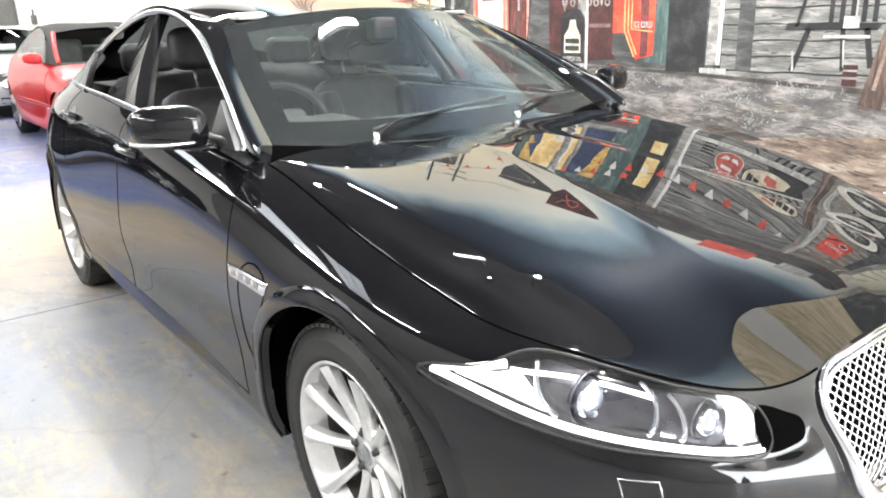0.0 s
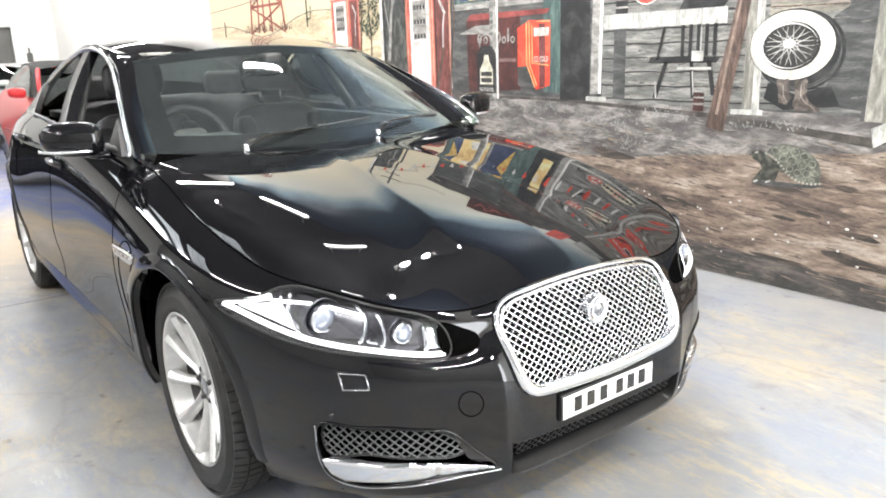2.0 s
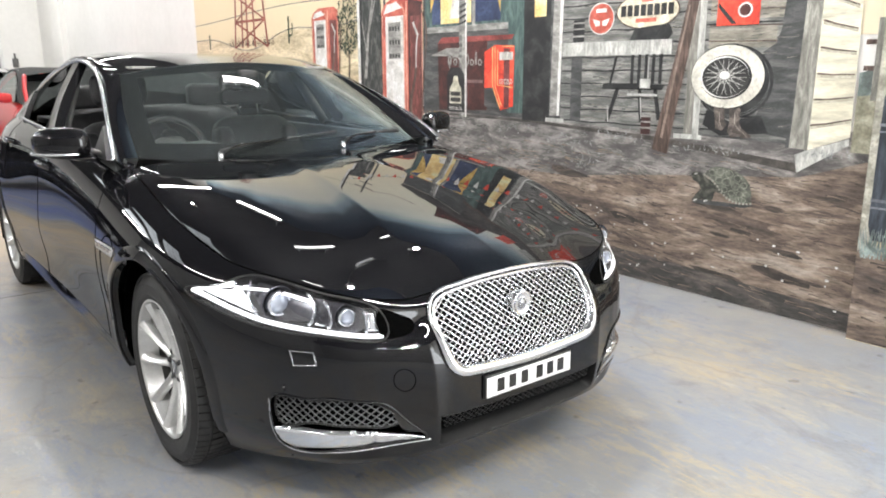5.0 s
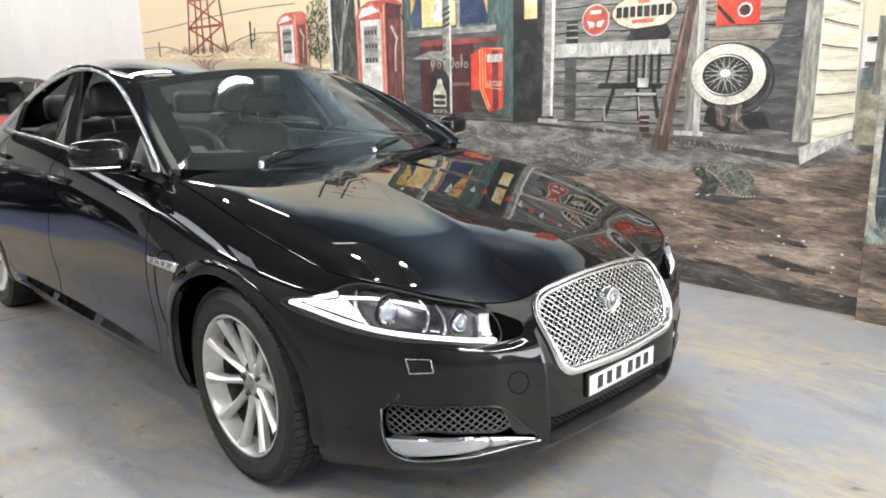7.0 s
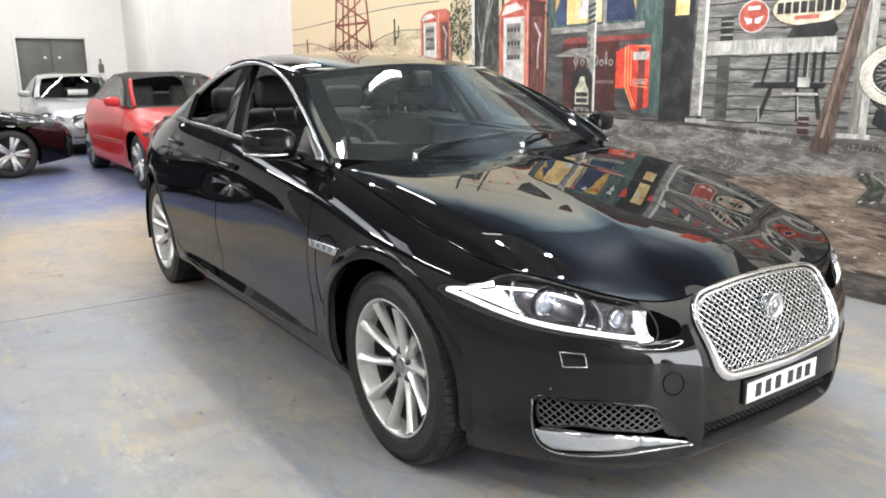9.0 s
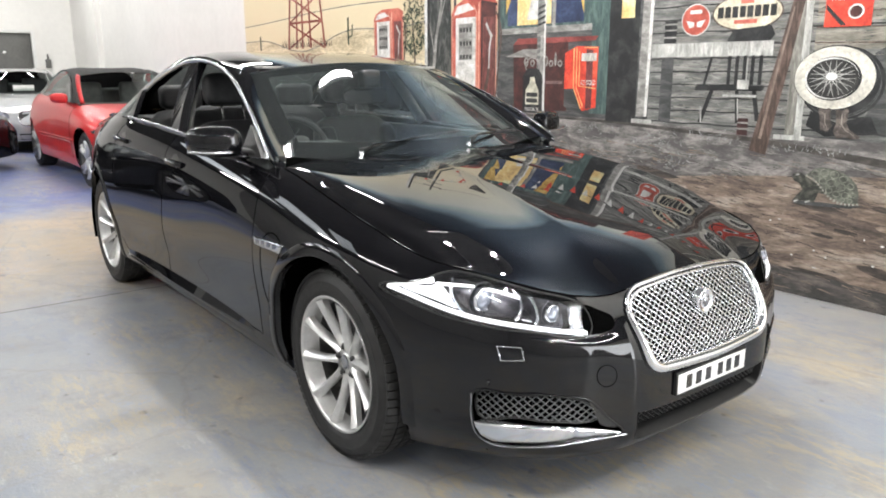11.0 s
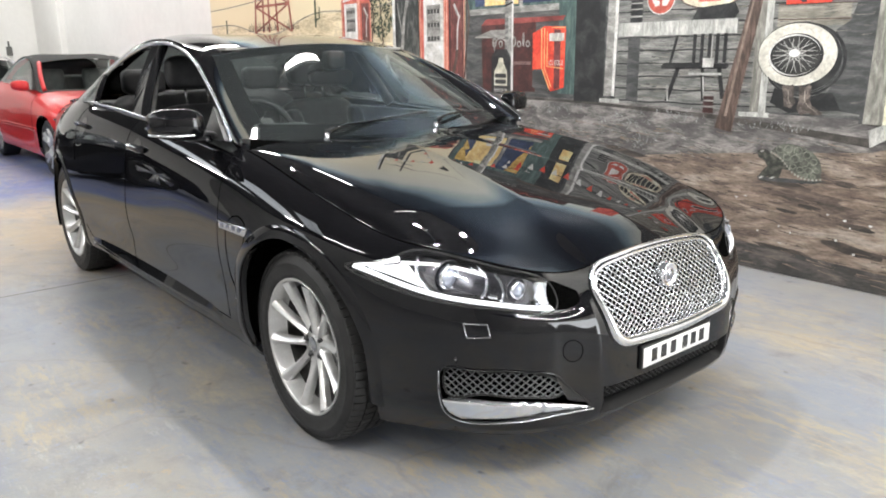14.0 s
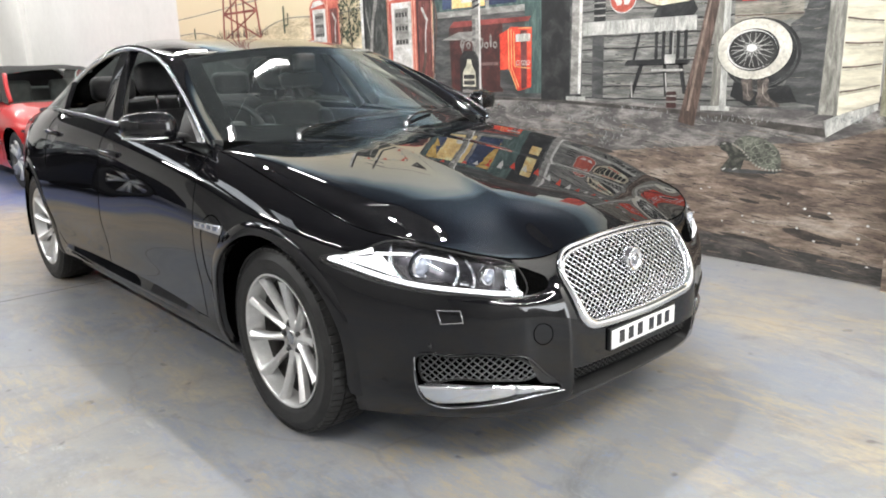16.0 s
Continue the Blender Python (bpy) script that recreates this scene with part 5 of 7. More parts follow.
def body_grid(us, vs):
    us, vs = np.atleast_1d(us), np.atleast_1d(vs)
    wu, wv = cardinal(U_KNOTS, us), cardinal(V_KNOTS, vs)
    q = np.einsum("vr,uc,rcd->vud", wv, wu, FULL_NET)
    q[..., 0] += nose_step(us[None, :], vs[:, None])
    return q


def side_u(x):
    """How far round the car the side stands at x."""
    us = np.linspace(0.9, U_END - 0.7, 500)
    xs = body_grid(us, [0.3])[0, :, 0]
    return float(np.interp(-x, -xs, us))


# the bonnet: edges from the body's top line, with a raised middle
TOP = lambda u: body_grid(np.atleast_1d(u), [V_END])[0]
BONNET_CORNER = float(STEPS[6] + 0.35 * (STEPS[7] - STEPS[6]))
BONNET_BACK = float(STEPS[10])
SPINE = [(.795, 0, .718), (.70, 0, .772), (.50, 0, .830), (.20, 0, .887), (-.15, 0, .938), (-.42, 0, .962), (-.59, 0, .972)]
BACK = [(-.59, 0, .972), (-.588, .25, .971), (-.58, .50, .967), (-.56, .752, .957)]


def bonnet_grid(na, nb, shrink=0.0):
    a, b = np.linspace(0, 1, na), np.linspace(0, 1, nb)
    front = TOP(b * (BONNET_CORNER - shrink))
    side = TOP(BONNET_CORNER + a * (BONNET_BACK - BONNET_CORNER))
    spine, back = curve(SPINE, na), curve(BACK, nb)
    # the front edge dips between grille and lamp; the dip fades quickly along the bonnet
    even = front[0] + (front[-1] - front[0]) * (b ** 1.6)[:, None]
    even[:, 1] = front[:, 1]
    even[:, 2] += 0.012 * np.sin(np.pi * b)
    dip, front = front - even, even
    A, B = a[:, None, None], b[None, :, None]
    p = (1 - A) * front[None] + A * back[None] + (1 - B) * spine[:, None] + B * side[:, None]
    p = p - ((1 - A) * (1 - B) * front[0] + (1 - A) * B * front[-1] + A * (1 - B) * spine[-1] + A * B * side[-1])
    p = p + dip[None] * (1 - A) ** 7
    # raised middle with an edge that runs from the grille's corner back to the screen, and a rounded roll at the sides
    edge = 0.31 - 0.19 * A[..., 0] ** 0.8
    y = np.abs(p[..., 1])
    off = np.clip((y - edge) / 0.085, 0, 1)
    ridge = 1 - off * (2 - off)
    drop = (spine[:, 2] - side[:, 2])[:, None]
    fade = np.sin(np.pi * np.clip(A[..., 0] * 0.93 + 0.05, 0, 1)) ** 0.5
    p[..., 2] += fade * 0.0048 * ridge * np.clip(A[..., 0] / .3 + .25, 0, 1) + (drop * (B[..., 0] - 0.30 * B[..., 0] ** 2 - 0.70 * B[..., 0] ** 11) + 0.014 * (B[..., 0] ** 2 - B[..., 0] ** 11)) * np.clip(A[..., 0] / .25, 0, 1)
    return p


WHEELS = ((0.0, 0.345), (-2.909, 0.345))
ARCH = 0.385


def arch_radius(dx, dz):
    """The arch is tighter at its lower front."""
    a = np.arctan2(dz, dx)
    return ARCH - .024 * np.clip((np.cos(a) - .55) / .4, 0, 1) * np.clip((.3 - np.sin(a)) / .5, 0, 1)


def cut_arches(p, keep):
    """Opens the wheel arches in a grid of points: drops the cells inside and draws the rim onto the circle."""
    for cx, cz in WHEELS:
        r = np.hypot(p[..., 0] - cx, p[..., 2] - cz)
        R = arch_radius(p[..., 0] - cx, p[..., 2] - cz)
        near = (p[..., 2] < 0.95) & (np.abs(p[..., 1]) > 0.5)
        q = r - R
        rc = np.maximum.reduce([q[:-1, :-1], q[1:, :-1], q[:-1, 1:], q[1:, 1:]])
        inn = (rc < 0.012) & near[:-1, :-1]
        keep &= ~inn
        band = near & (r < R + 0.012) & (r > R - 0.05)
        k = np.where(band, R / np.maximum(r, 1e-6), 1)
        p[..., 0] = cx + (p[..., 0] - cx) * k
        p[..., 2] = cz + (p[..., 2] - cz) * k
    return p, keep


def smooth_poly(points, per=8):
    """A rounded closed outline through points (few of them), in body coordinates."""
    p = np.asarray(points, float)
    n = len(p)
    ext = np.concatenate([p[-3:], p, p[:3]])
    k = np.concatenate([[0], np.cumsum(np.maximum(np.linalg.norm(np.diff(ext, axis=0), axis=1), 1e-4))])
    ts = np.concatenate([np.linspace(k[3 + i], k[4 + i], per, endpoint=False) for i in range(n)])
    return cardinal(k, ts) @ ext


def dense_poly(points, step=0.012):
    p = np.asarray(points, float)
    out = []
    for a, b in zip(p, np.roll(p, -1, axis=0)):
        n = max(1, int(np.linalg.norm(b - a) / step))
        out += [a + (b - a) * i / n for i in range(n)]
    return np.array(out)


def skin(outline, lift, depth=0.0, step=0.012):
    """A piece of the body's skin inside an outline (u, v), lifted by some metres, with sides of that depth."""
    bm = bmesh.new()
    o = np.asarray(outline, float)
    ring = [bm.verts.new((q[0], q[1], 0)) for q in o]
    face = bm.faces.new(ring)
    lo, hi = o.min(0), o.max(0)
    bmesh.ops.triangulate(bm, faces=[face])
    for axis in (0, 1):
        k = lo[axis] + step
        while k < hi[axis] - 1e-6:
            co = [0, 0, 0]
            no = [0, 0, 0]
            co[axis], no[axis] = k, 1
            bmesh.ops.bisect_plane(bm, geom=bm.verts[:] + bm.edges[:] + bm.faces[:], plane_co=co, plane_no=no)
            k += step
    bm.verts.ensure_lookup_table()
    uv = np.array([v.co[:2] for v in bm.verts])
    p, n = body(uv[:, 0], uv[:, 1])
    rim = [e for e in bm.edges if e.is_boundary]
    for v, q, m in zip(bm.verts, p, n):
        v.co = q + m * lift
    if depth:
        back = {v: bm.verts.new(Vector(p[i] + n[i] * (lift - depth))) for i, v in enumerate(list(bm.verts)) if any(e.is_boundary for e in v.link_edges)}
        for e in rim:
            a, b = e.verts
            bm.faces.new((a, b, back[b], back[a]))
    bmesh.ops.recalc_face_normals(bm, faces=bm.faces[:])
    data = bpy.data.meshes.new("skin")
    bm.to_mesh(data)
    bm.free()
    return data


def on_skin(uv, lift):
    uv = np.asarray(uv, float)
    p, n = body(uv[:, 0], uv[:, 1])
    return p + n * lift


def right(mesh):
    """Surfaces are worked out for the car's left half; this takes them to the right."""
    m = mirrored(mesh)
    return m


def locate(kind, targets):
    """(u, v) on the left half for front places (y, z) or side places (x, z)."""
    t = np.asarray(targets, float)
    if kind == "front":
        u, v = t[:, 0].copy(), np.interp(t[:, 1], [.2, .27, .4, .55, .65, .70, .715], V_KNOTS)
        ia = 1
    else:
        u, v = np.array([side_u(x) for x in t[:, 0]]), np.interp(t[:, 1], [.2, .28, .43, .6, .785, .92, 1.0], V_KNOTS)
        ia = 0
    for _ in range(12):
        p = body(u, v)[0]
        e = 1e-4
        pu, pv = (body(u + e, v)[0] - p) / e, (body(u, v + e)[0] - p) / e
        r1, r2 = t[:, 0] - p[:, ia], t[:, 1] - p[:, 2]
        det = pu[:, ia] * pv[:, 2] - pv[:, ia] * pu[:, 2]
        du, dv = (r1 * pv[:, 2] - r2 * pv[:, ia]) / det, (r2 * pu[:, ia] - r1 * pu[:, 2]) / det
        u, v = u + np.clip(du, -.1, .1), v + np.clip(dv, -.05, .05)
    return np.stack([u, v], 1)


car = thing("saloon_car", "gloss black four-door saloon with chrome grille, parked on concrete", "car")


def both(name, mesh, mat, parent, label="", smooth=True):
    """The same part on the right and on the left."""
    b = part(name, mirrored(mesh), mat, parent, label, smooth)
    a = part(name, mesh, mat, parent, label, smooth)
    return b, a


# outlines on the body (round, up)
LAMP = smooth_poly([(1.168, .440), (1.06, .478), (.965, .520), (.84, .560), (.74, .566), (.66, .564), (.58, .562), (.50, .556), (.468, .528),
                    (.478, .425), (.60, .425), (.71, .422), (.81, .419), (.91, .417), (1.02, .421), (1.10, .427)], 5)
FOG = dense_poly(smooth_poly([(.858, .211), (.754, .223), (.657, .228), (.579, .219), (.507, .207), (.442, .153), (.384, .100), (.442, .094), (.592, .088), (.806, .075), (.852, .098), (.865, .149)], 4), .02)
GRILLE = [(0, .713), (.12, .710), (.22, .701), (.288, .688), (.320, .668), (.333, .635), (.329, .585), (.317, .530), (.300, .492), (.276, .473), (.235, .465), (.12, .458), (0, .455)]
GRILLE_UV = locate("front", [(max(y, 1e-4), z) for y, z in GRILLE])
LOWER_UV = locate("front", [(0.0001, .335), (.18, .335), (.345, .34), (.335, .245), (.18, .232), (0.0001, .230)])

U_ARCH_F, U_DOOR_F, U_DOOR_M, U_DOOR_R = side_u(0.36), side_u(-.525), side_u(-1.62), side_u(-2.42)
us = np.unique(np.concatenate([np.linspace(0, 1.30, 221), np.linspace(1.30, U_DOOR_F, 50), np.linspace(U_DOOR_F, U_DOOR_M, 60), np.linspace(U_DOOR_M, U_DOOR_R, 44),
                               np.linspace(U_DOOR_R, 5.3, 66), np.linspace(5.3, U_END, 40)]).round(5))
vs = np.unique(np.concatenate([np.linspace(0, .26, 66), np.linspace(.26, V_END, 44)]).round(5))
P = body_grid(us, vs)
keep = np.ones((len(vs) - 1, len(us) - 1), bool)
P, keep = cut_arches(P, keep)
uc, vc = np.meshgrid((us[1:] + us[:-1]) / 2, (vs[1:] + vs[:-1]) / 2)
for hole in (LAMP, FOG, np.concatenate([GRILLE_UV, [(-.1, GRILLE_UV[-1][1]), (-.1, GRILLE_UV[0][1])]]), np.concatenate([LOWER_UV, [(-.1, .06), (-.1, .18)]])):
    keep &= ~inside(hole, uc, vc)
SILL = 0.108
seam_v = 0.43
bumper = (uc < U_ARCH_F + .05) & (vc < seam_v)
nose = (uc < 0.46) & (vc >= seam_v)
wing = (uc < U_DOOR_F) & ~bumper & ~nose
sill = (uc >= U_DOOR_F) & (uc < U_DOOR_R + .25) & (vc < SILL)
door_f = (uc >= U_DOOR_F) & (uc < U_DOOR_M) & ~sill
door_r = (uc >= U_DOOR_M) & (uc < U_DOOR_R) & ~sill
tail = (uc >= 5.25)
quarter = ~(bumper | nose | wing | sill | door_f | door_r | tail)
for name, mask in (("front_bumper", bumper | nose), ("front_wing", wing), ("sill_panel", sill), ("front_door", door_f), ("rear_door", door_r), ("rear_wing", quarter), ("rear_bumper", tail)):
    both(name, grid_mesh(name, P, keep & mask, flip=True), PAINT, car)

# bonnet with its turned-down edge
hg = bonnet_grid(96, 90)
rim = np.concatenate([hg[:, :, :], hg[:, -1:, :] + np.array([0, 0.003, -0.012])], axis=1)
full = np.concatenate([rim[:, :0:-1] * MIRROR, rim], axis=1)
part("bonnet", grid_mesh("bonnet", full), PAINT, car)

# ---- cabin surfaces ----
WS_BASE = [(-0.58, 0, 0.948), (-0.5825, 0.12, 0.9493), (-0.5908, 0.25, 0.9538), (-0.6037, 0.37, 0.9607), (-0.6199, 0.48, 0.9694), (-0.6403, 0.59, 0.9804), (-0.662, 0.688, 0.992)]
WS_TOP = [(-1.165, 0, 1.376), (-1.1678, 0.1, 1.3744), (-1.1762, 0.2, 1.3697), (-1.1901, 0.3, 1.3618), (-1.2096, 0.4, 1.3507), (-1.232, 0.49, 1.338), (-1.255, 0.568, 1.325)]
BL_TOP = [(-2.52, 0, 1.402), (-2.50, .22, 1.397), (-2.47, .42, 1.393), (-2.44, .545, 1.352)]
BL_BASE = [(-3.22, 0, 1.095), (-3.20, .25, 1.093), (-3.16, .48, 1.085), (-3.08, .640, 1.070)]
ROOF_MID = [(-1.165, 0, 1.376), (-1.40, 0, 1.412), (-1.80, 0, 1.432), (-2.15, 0, 1.430), (-2.52, 0, 1.402)]
ROOF_EDGE = [(-1.255, .568, 1.325), (-1.54, .556, 1.378), (-1.86, .550, 1.408), (-2.15, .549, 1.400), (-2.44, .545, 1.352)]
WS_SIDE = [(-.662, .688, .992), (-.87, .657, 1.112), (-1.07, .615, 1.226), (-1.255, .568, 1.325)]
BL_SIDE = [(-2.44, .545, 1.352), (-2.66, .588, 1.262), (-2.88, .622, 1.163), (-3.08, .640, 1.070)]
WS_MID = [(-.580, 0, .948), (-.772, 0, 1.096), (-.965, 0, 1.236), (-1.165, 0, 1.376)]
BL_MID = [(-2.52, 0, 1.402), (-2.76, 0, 1.328), (-3.00, 0, 1.212), (-3.22, 0, 1.095)]


def coons(front, back, mid, side, na, nb):
    """A patch from the car's middle line (mid) to its side line, between two cross lines."""
    f, b = curve(front, nb), curve(back, nb)
    m, s = curve(mid, na), curve(side, na)
    A, B = np.linspace(0, 1, na)[:, None, None], np.linspace(0, 1, nb)[None, :, None]
    return (1 - A) * f[None] + A * b[None] + (1 - B) * m[:, None] + B * s[:, None] - ((1 - A) * (1 - B) * f[0] + (1 - A) * B * f[-1] + A * (1 - B) * b[0] + A * B * b[-1])


def whole(g):
    return np.concatenate([g[:, :0:-1] * MIRROR, g], axis=1)


ws = whole(coons(WS_BASE, WS_TOP, WS_MID, WS_SIDE, 24, 24))
rf = whole(coons(WS_TOP, BL_TOP, ROOF_MID, ROOF_EDGE, 36, 24))
bl = whole(coons(BL_TOP, BL_BASE, BL_MID, BL_SIDE, 24, 24))
screen = part("windscreen", grid_mesh("windscreen", ws), SCREEN, car, "clear windscreen with a dark printed edge")
screen.visible_shadow = False
# printed black edge inside the glass
ins = np.ones((ws.shape[0] - 1, ws.shape[1] - 1), bool)
ins[4:-2, 3:-1] = False
part("screen_edge", grid_mesh("screen_edge", ws - np.array([0, 0, .004]), ins), GAP, screen)
part("roof", grid_mesh("roof", rf), PAINT, car)
rear = part("rear_window", grid_mesh("rear_window", bl), TINTED, car)
rear.visible_shadow = False
part("headlining", grid_mesh("headlining", rf[2:-2, 2:-2] - np.array([0, 0, .03]), flip=True), LINING, car)

# pillars and roof rail: between the screens' outer edge and the side windows' upper edge
OUTER = WS_SIDE[:-1] + ROOF_EDGE[:-1] + BL_SIDE
OUT_C = curve(OUTER, 90)
DLO_TOP = [(-.600, .795, 1.000), (-.82, .748, 1.132), (-1.03, .702, 1.220), (-1.26, .655, 1.303), (-1.54, .621, 1.366), (-1.84, .610, 1.388), (-2.16, .634, 1.342),
           (-2.42, .690, 1.240), (-2.58, .742, 1.135), (-2.68, .775, 1.082)]
DLO_C = curve(DLO_TOP, 90)
BELT_C = [(-2.68, .775, 1.082), (-2.30, .795, 1.066), (-1.90, .805, 1.055), (-1.50, .812, 1.034), (-1.10, .812, 1.012), (-.78, .803, 1.000), (-.60, .795, 1.000)]
lo = curve([(-.60, .770, .985), (-.82, .742, 1.110), (-1.05, .695, 1.210), (-1.30, .640, 1.305), (-1.56, .603, 1.372), (-1.84, .592, 1.398), (-2.16, .612, 1.360),
            (-2.44, .665, 1.262), (-2.66, .712, 1.165), (-2.92, .735, 1.085)], 90)
rail = np.stack([OUT_C, OUT_C * .5 + lo * .5 + np.array([0, .012, .010]), lo, lo * .35 + DLO_C * .65 + np.array([0, .004, .002]), DLO_C], axis=0)
rail = np.einsum("ab,bcd->acd", cardinal(np.linspace(0, 1, 5), np.linspace(0, 1, 17)), rail)
both("roof_rail", grid_mesh("roof_rail", rail), PAINT, car)
# rear pillar down to the shoulder
pillar_top = curve([(-2.44, .665, 1.262), (-2.66, .712, 1.165), (-2.92, .735, 1.085), (-3.15, .700, 1.065)], 30)
pillar_low = body_grid(np.linspace(side_u(-2.42), side_u(-3.18), 30), [V_END])[0]
both("rear_pillar", grid_mesh("rear_pillar", np.stack([pillar_top, pillar_top * .5 + pillar_low * .5 + np.array([0, .006, 0]), pillar_low], 0)), PAINT, car)
# shoulder strip between the body's top line and the windows
belt = curve(BELT_C, 70)[::-1]
shoulder_low = body_grid(np.array([side_u(x) for x in belt[:, 0]]), [V_END])[0]
both("waist_panel", grid_mesh("waist_panel", np.stack([shoulder_low, belt * .5 + shoulder_low * .5 + np.array([0, .003, .002]), belt], 0), flip=True), PAINT, car)
# boot deck
deck_f, deck_b = curve(BL_BASE, 24), TOP(np.linspace(U_END, side_u(-3.30) + .25, 24))
deck_side = np.linspace(deck_f[-1], deck_b[-1], 16)
deck_mid = curve([(-3.22, 0, 1.095), (-3.55, 0, 1.085), (-3.80, 0, 1.06), (-3.92, 0, 1.02)], 16)
A, B = np.linspace(0, 1, 16)[:, None, None], np.linspace(0, 1, 24)[None, :, None]
dk = (1 - A) * deck_f[None] + A * deck_b[None] + (1 - B) * deck_mid[:, None] + B * deck_side[:, None] - ((1 - A) * (1 - B) * deck_f[0] + (1 - A) * B * deck_f[-1] + A * (1 - B) * deck_b[0] + A * B * deck_b[-1])
part("boot_lid", grid_mesh("boot_lid", whole(dk)), PAINT, car)
both("boot_edge", grid_mesh("boot_edge", np.stack([curve([deck_f[-1], (-3.25, .69, 1.062), deck_b[-1] * .5 + deck_side[8] * .5 + np.array([0, .04, 0]), deck_b[-1]], 20), TOP(np.linspace(side_u(-3.10), side_u(-3.30) + .25, 20))], 0)), PAINT, car)
# cowl between bonnet and windscreen
cowl_a, cowl_b = curve(BACK, 24), curve(WS_BASE, 24)
cw = np.stack([cowl_a - np.array([0, 0, .010]), (cowl_a + cowl_b) / 2 - np.array([0, 0, .022]), cowl_b - np.array([0, 0, .004])], 0)
part("cowl", grid_mesh("cowl", whole(cw)), GAP, car)
# corner between wing, screen and door
corner = np.stack([curve([(-.56, .752, .957), (-.60, .775, .965), (-.60, .795, 1.0)], 8), curve([(-.61, .715, .972), (-.63, .735, .985), (-.60, .770, .985)], 8), curve([(-.662, .688, .992), (-.662, .688, .992), (-.662, .689, .992)], 8)], 0)
both("wing_corner", grid_mesh("wing_corner", corner), PAINT, car)

# ---- the black saloon: lamps, grille and trim ----
def uv_line(points, n, lift):
    return on_skin(curve(points, n), lift)


def strip(a, b, flip=False):
    return grid_mesh("strip", np.stack([a, b], 0), flip=flip)


def closed(a):
    return np.concatenate([a, a[:1]])


def recess(outline, depth):
    return strip(closed(on_skin(outline, 0.001)), closed(on_skin(outline, -depth)))


REFLECTOR = mottled("lamp_reflector", [(0.3, (0.25, 0.26, 0.28)), (0.7, (0.5, 0.52, 0.55))], 60.0, 0.2, metal=0.9)
LAMP_DARK = material("lamp_housing", (0.02, 0.02, 0.022), 0.25, 0.3, 0.5)
LAMP_WHITE = material("lamp_white_panel", (0.85, 0.87, 0.90), 0.3, 0.0, 0.5, emit=(1, 1, 1), power=0.75)
BULB_GLASS = material("projector_glass", (0.55, 0.60, 0.70), 0.05, 0.6, 1.0)
BOWL = material("bright_bowl", (0.78, 0.80, 0.84), 0.16, 1.0)
LAMP_GREY = mottled("lamp_inner", [(0.35, (0.07, 0.07, 0.08)), (0.65, (0.16, 0.16, 0.18))], 45.0, 0.18, metal=0.7)


def head_lamp():
    meshes = {}
    meshes["housing"] = (joined([skin(LAMP, -.036), recess(LAMP, .037)]), LAMP_DARK, "")
    bar = [(.478, .446), (.54, .447), (.62, .446), (.71, .444), (.81, .4415), (.91, .440), (1.00, .442), (1.07, .4455), (1.136, .448)]
    meshes["light_bar"] = (tube(uv_line(bar, 70, -.005), 1, 10, flat=(.0075, .0068, (0, 0, 1))), LIGHT_BAR, "white light bar")
    meshes["upper_bar"] = (tube(uv_line([(1.136, .4475), (1.085, .4665), (1.04, .484), (.995, .5015), (.950, .5155)], 30, -.005), [.0055 + .0035 * k / 29 for k in range(30)], 8), LIGHT_BAR, "white light bar")
    meshes["side_panel"] = (skin(smooth_poly([(1.085, .460), (1.02, .481), (.965, .498), (.920, .507), (.897, .484), (.868, .460), (.95, .456)], 4), -.012, .01), LAMP_WHITE, "white marker panel")
    meshes["inner_tray"] = (skin(smooth_poly([(.86, .470), (.70, .468), (.52, .470), (.50, .530), (.60, .548), (.75, .552), (.87, .535)], 4), -.031), LAMP_GREY, "")
    for i, (cu, cv, r) in enumerate(((.775, .500, .045), (.572, .504, .032))):
        c = on_skin([(cu, cv)], -.022)[0]
        meshes["projector" + "x" * i] = (lathe([(0.001, .026), (r * .3, .024), (r * .52, .016), (r * .62, .004)], c, "x", 40), BULB_GLASS, "glass projector lens")
        meshes["projector_ring" + "x" * i] = (lathe([(r * .60, .004), (r * .64, .015), (r * .76, .018), (r * .84, .012), (r * .90, -.012), (r * .7, -.02)], c, "x", 40), BOWL, "chrome ring")
        meshes["bowl" + "x" * i] = (lathe([(r * .90, -.012), (r * 1.08, .004), (r * 1.13, .006), (r * 1.16, .002)], c, "x", 40), LAMP_GREY, "")
    for k, arc in enumerate(([(.858, .452), (.882, .478), (.876, .508), (.858, .540)], [(.692, .461), (.664, .490), (.652, .525), (.664, .552)], [(.636, .460), (.618, .485), (.614, .515), (.622, .540)], [(.525, .462), (.510, .490), (.513, .525)], [(.668, .470), (.643, .470)])):
        meshes["bezel" + "x" * k] = (tube(uv_line(arc, 16, -.008), .0056, 6), BOWL, "chrome arc")
    meshes["cross_bar"] = (tube(uv_line([(.94, .508), (.87, .516), (.80, .524), (.70, .527), (.655, .524)], 24, -.006), .0046, 6), LIGHT_BAR, "pale bar")
    meshes["reflector"] = (skin(dense_poly([(.522, .466), (.484, .468), (.480, .522), (.512, .526)], .02), -.008, .01), BOWL, "")
    return meshes


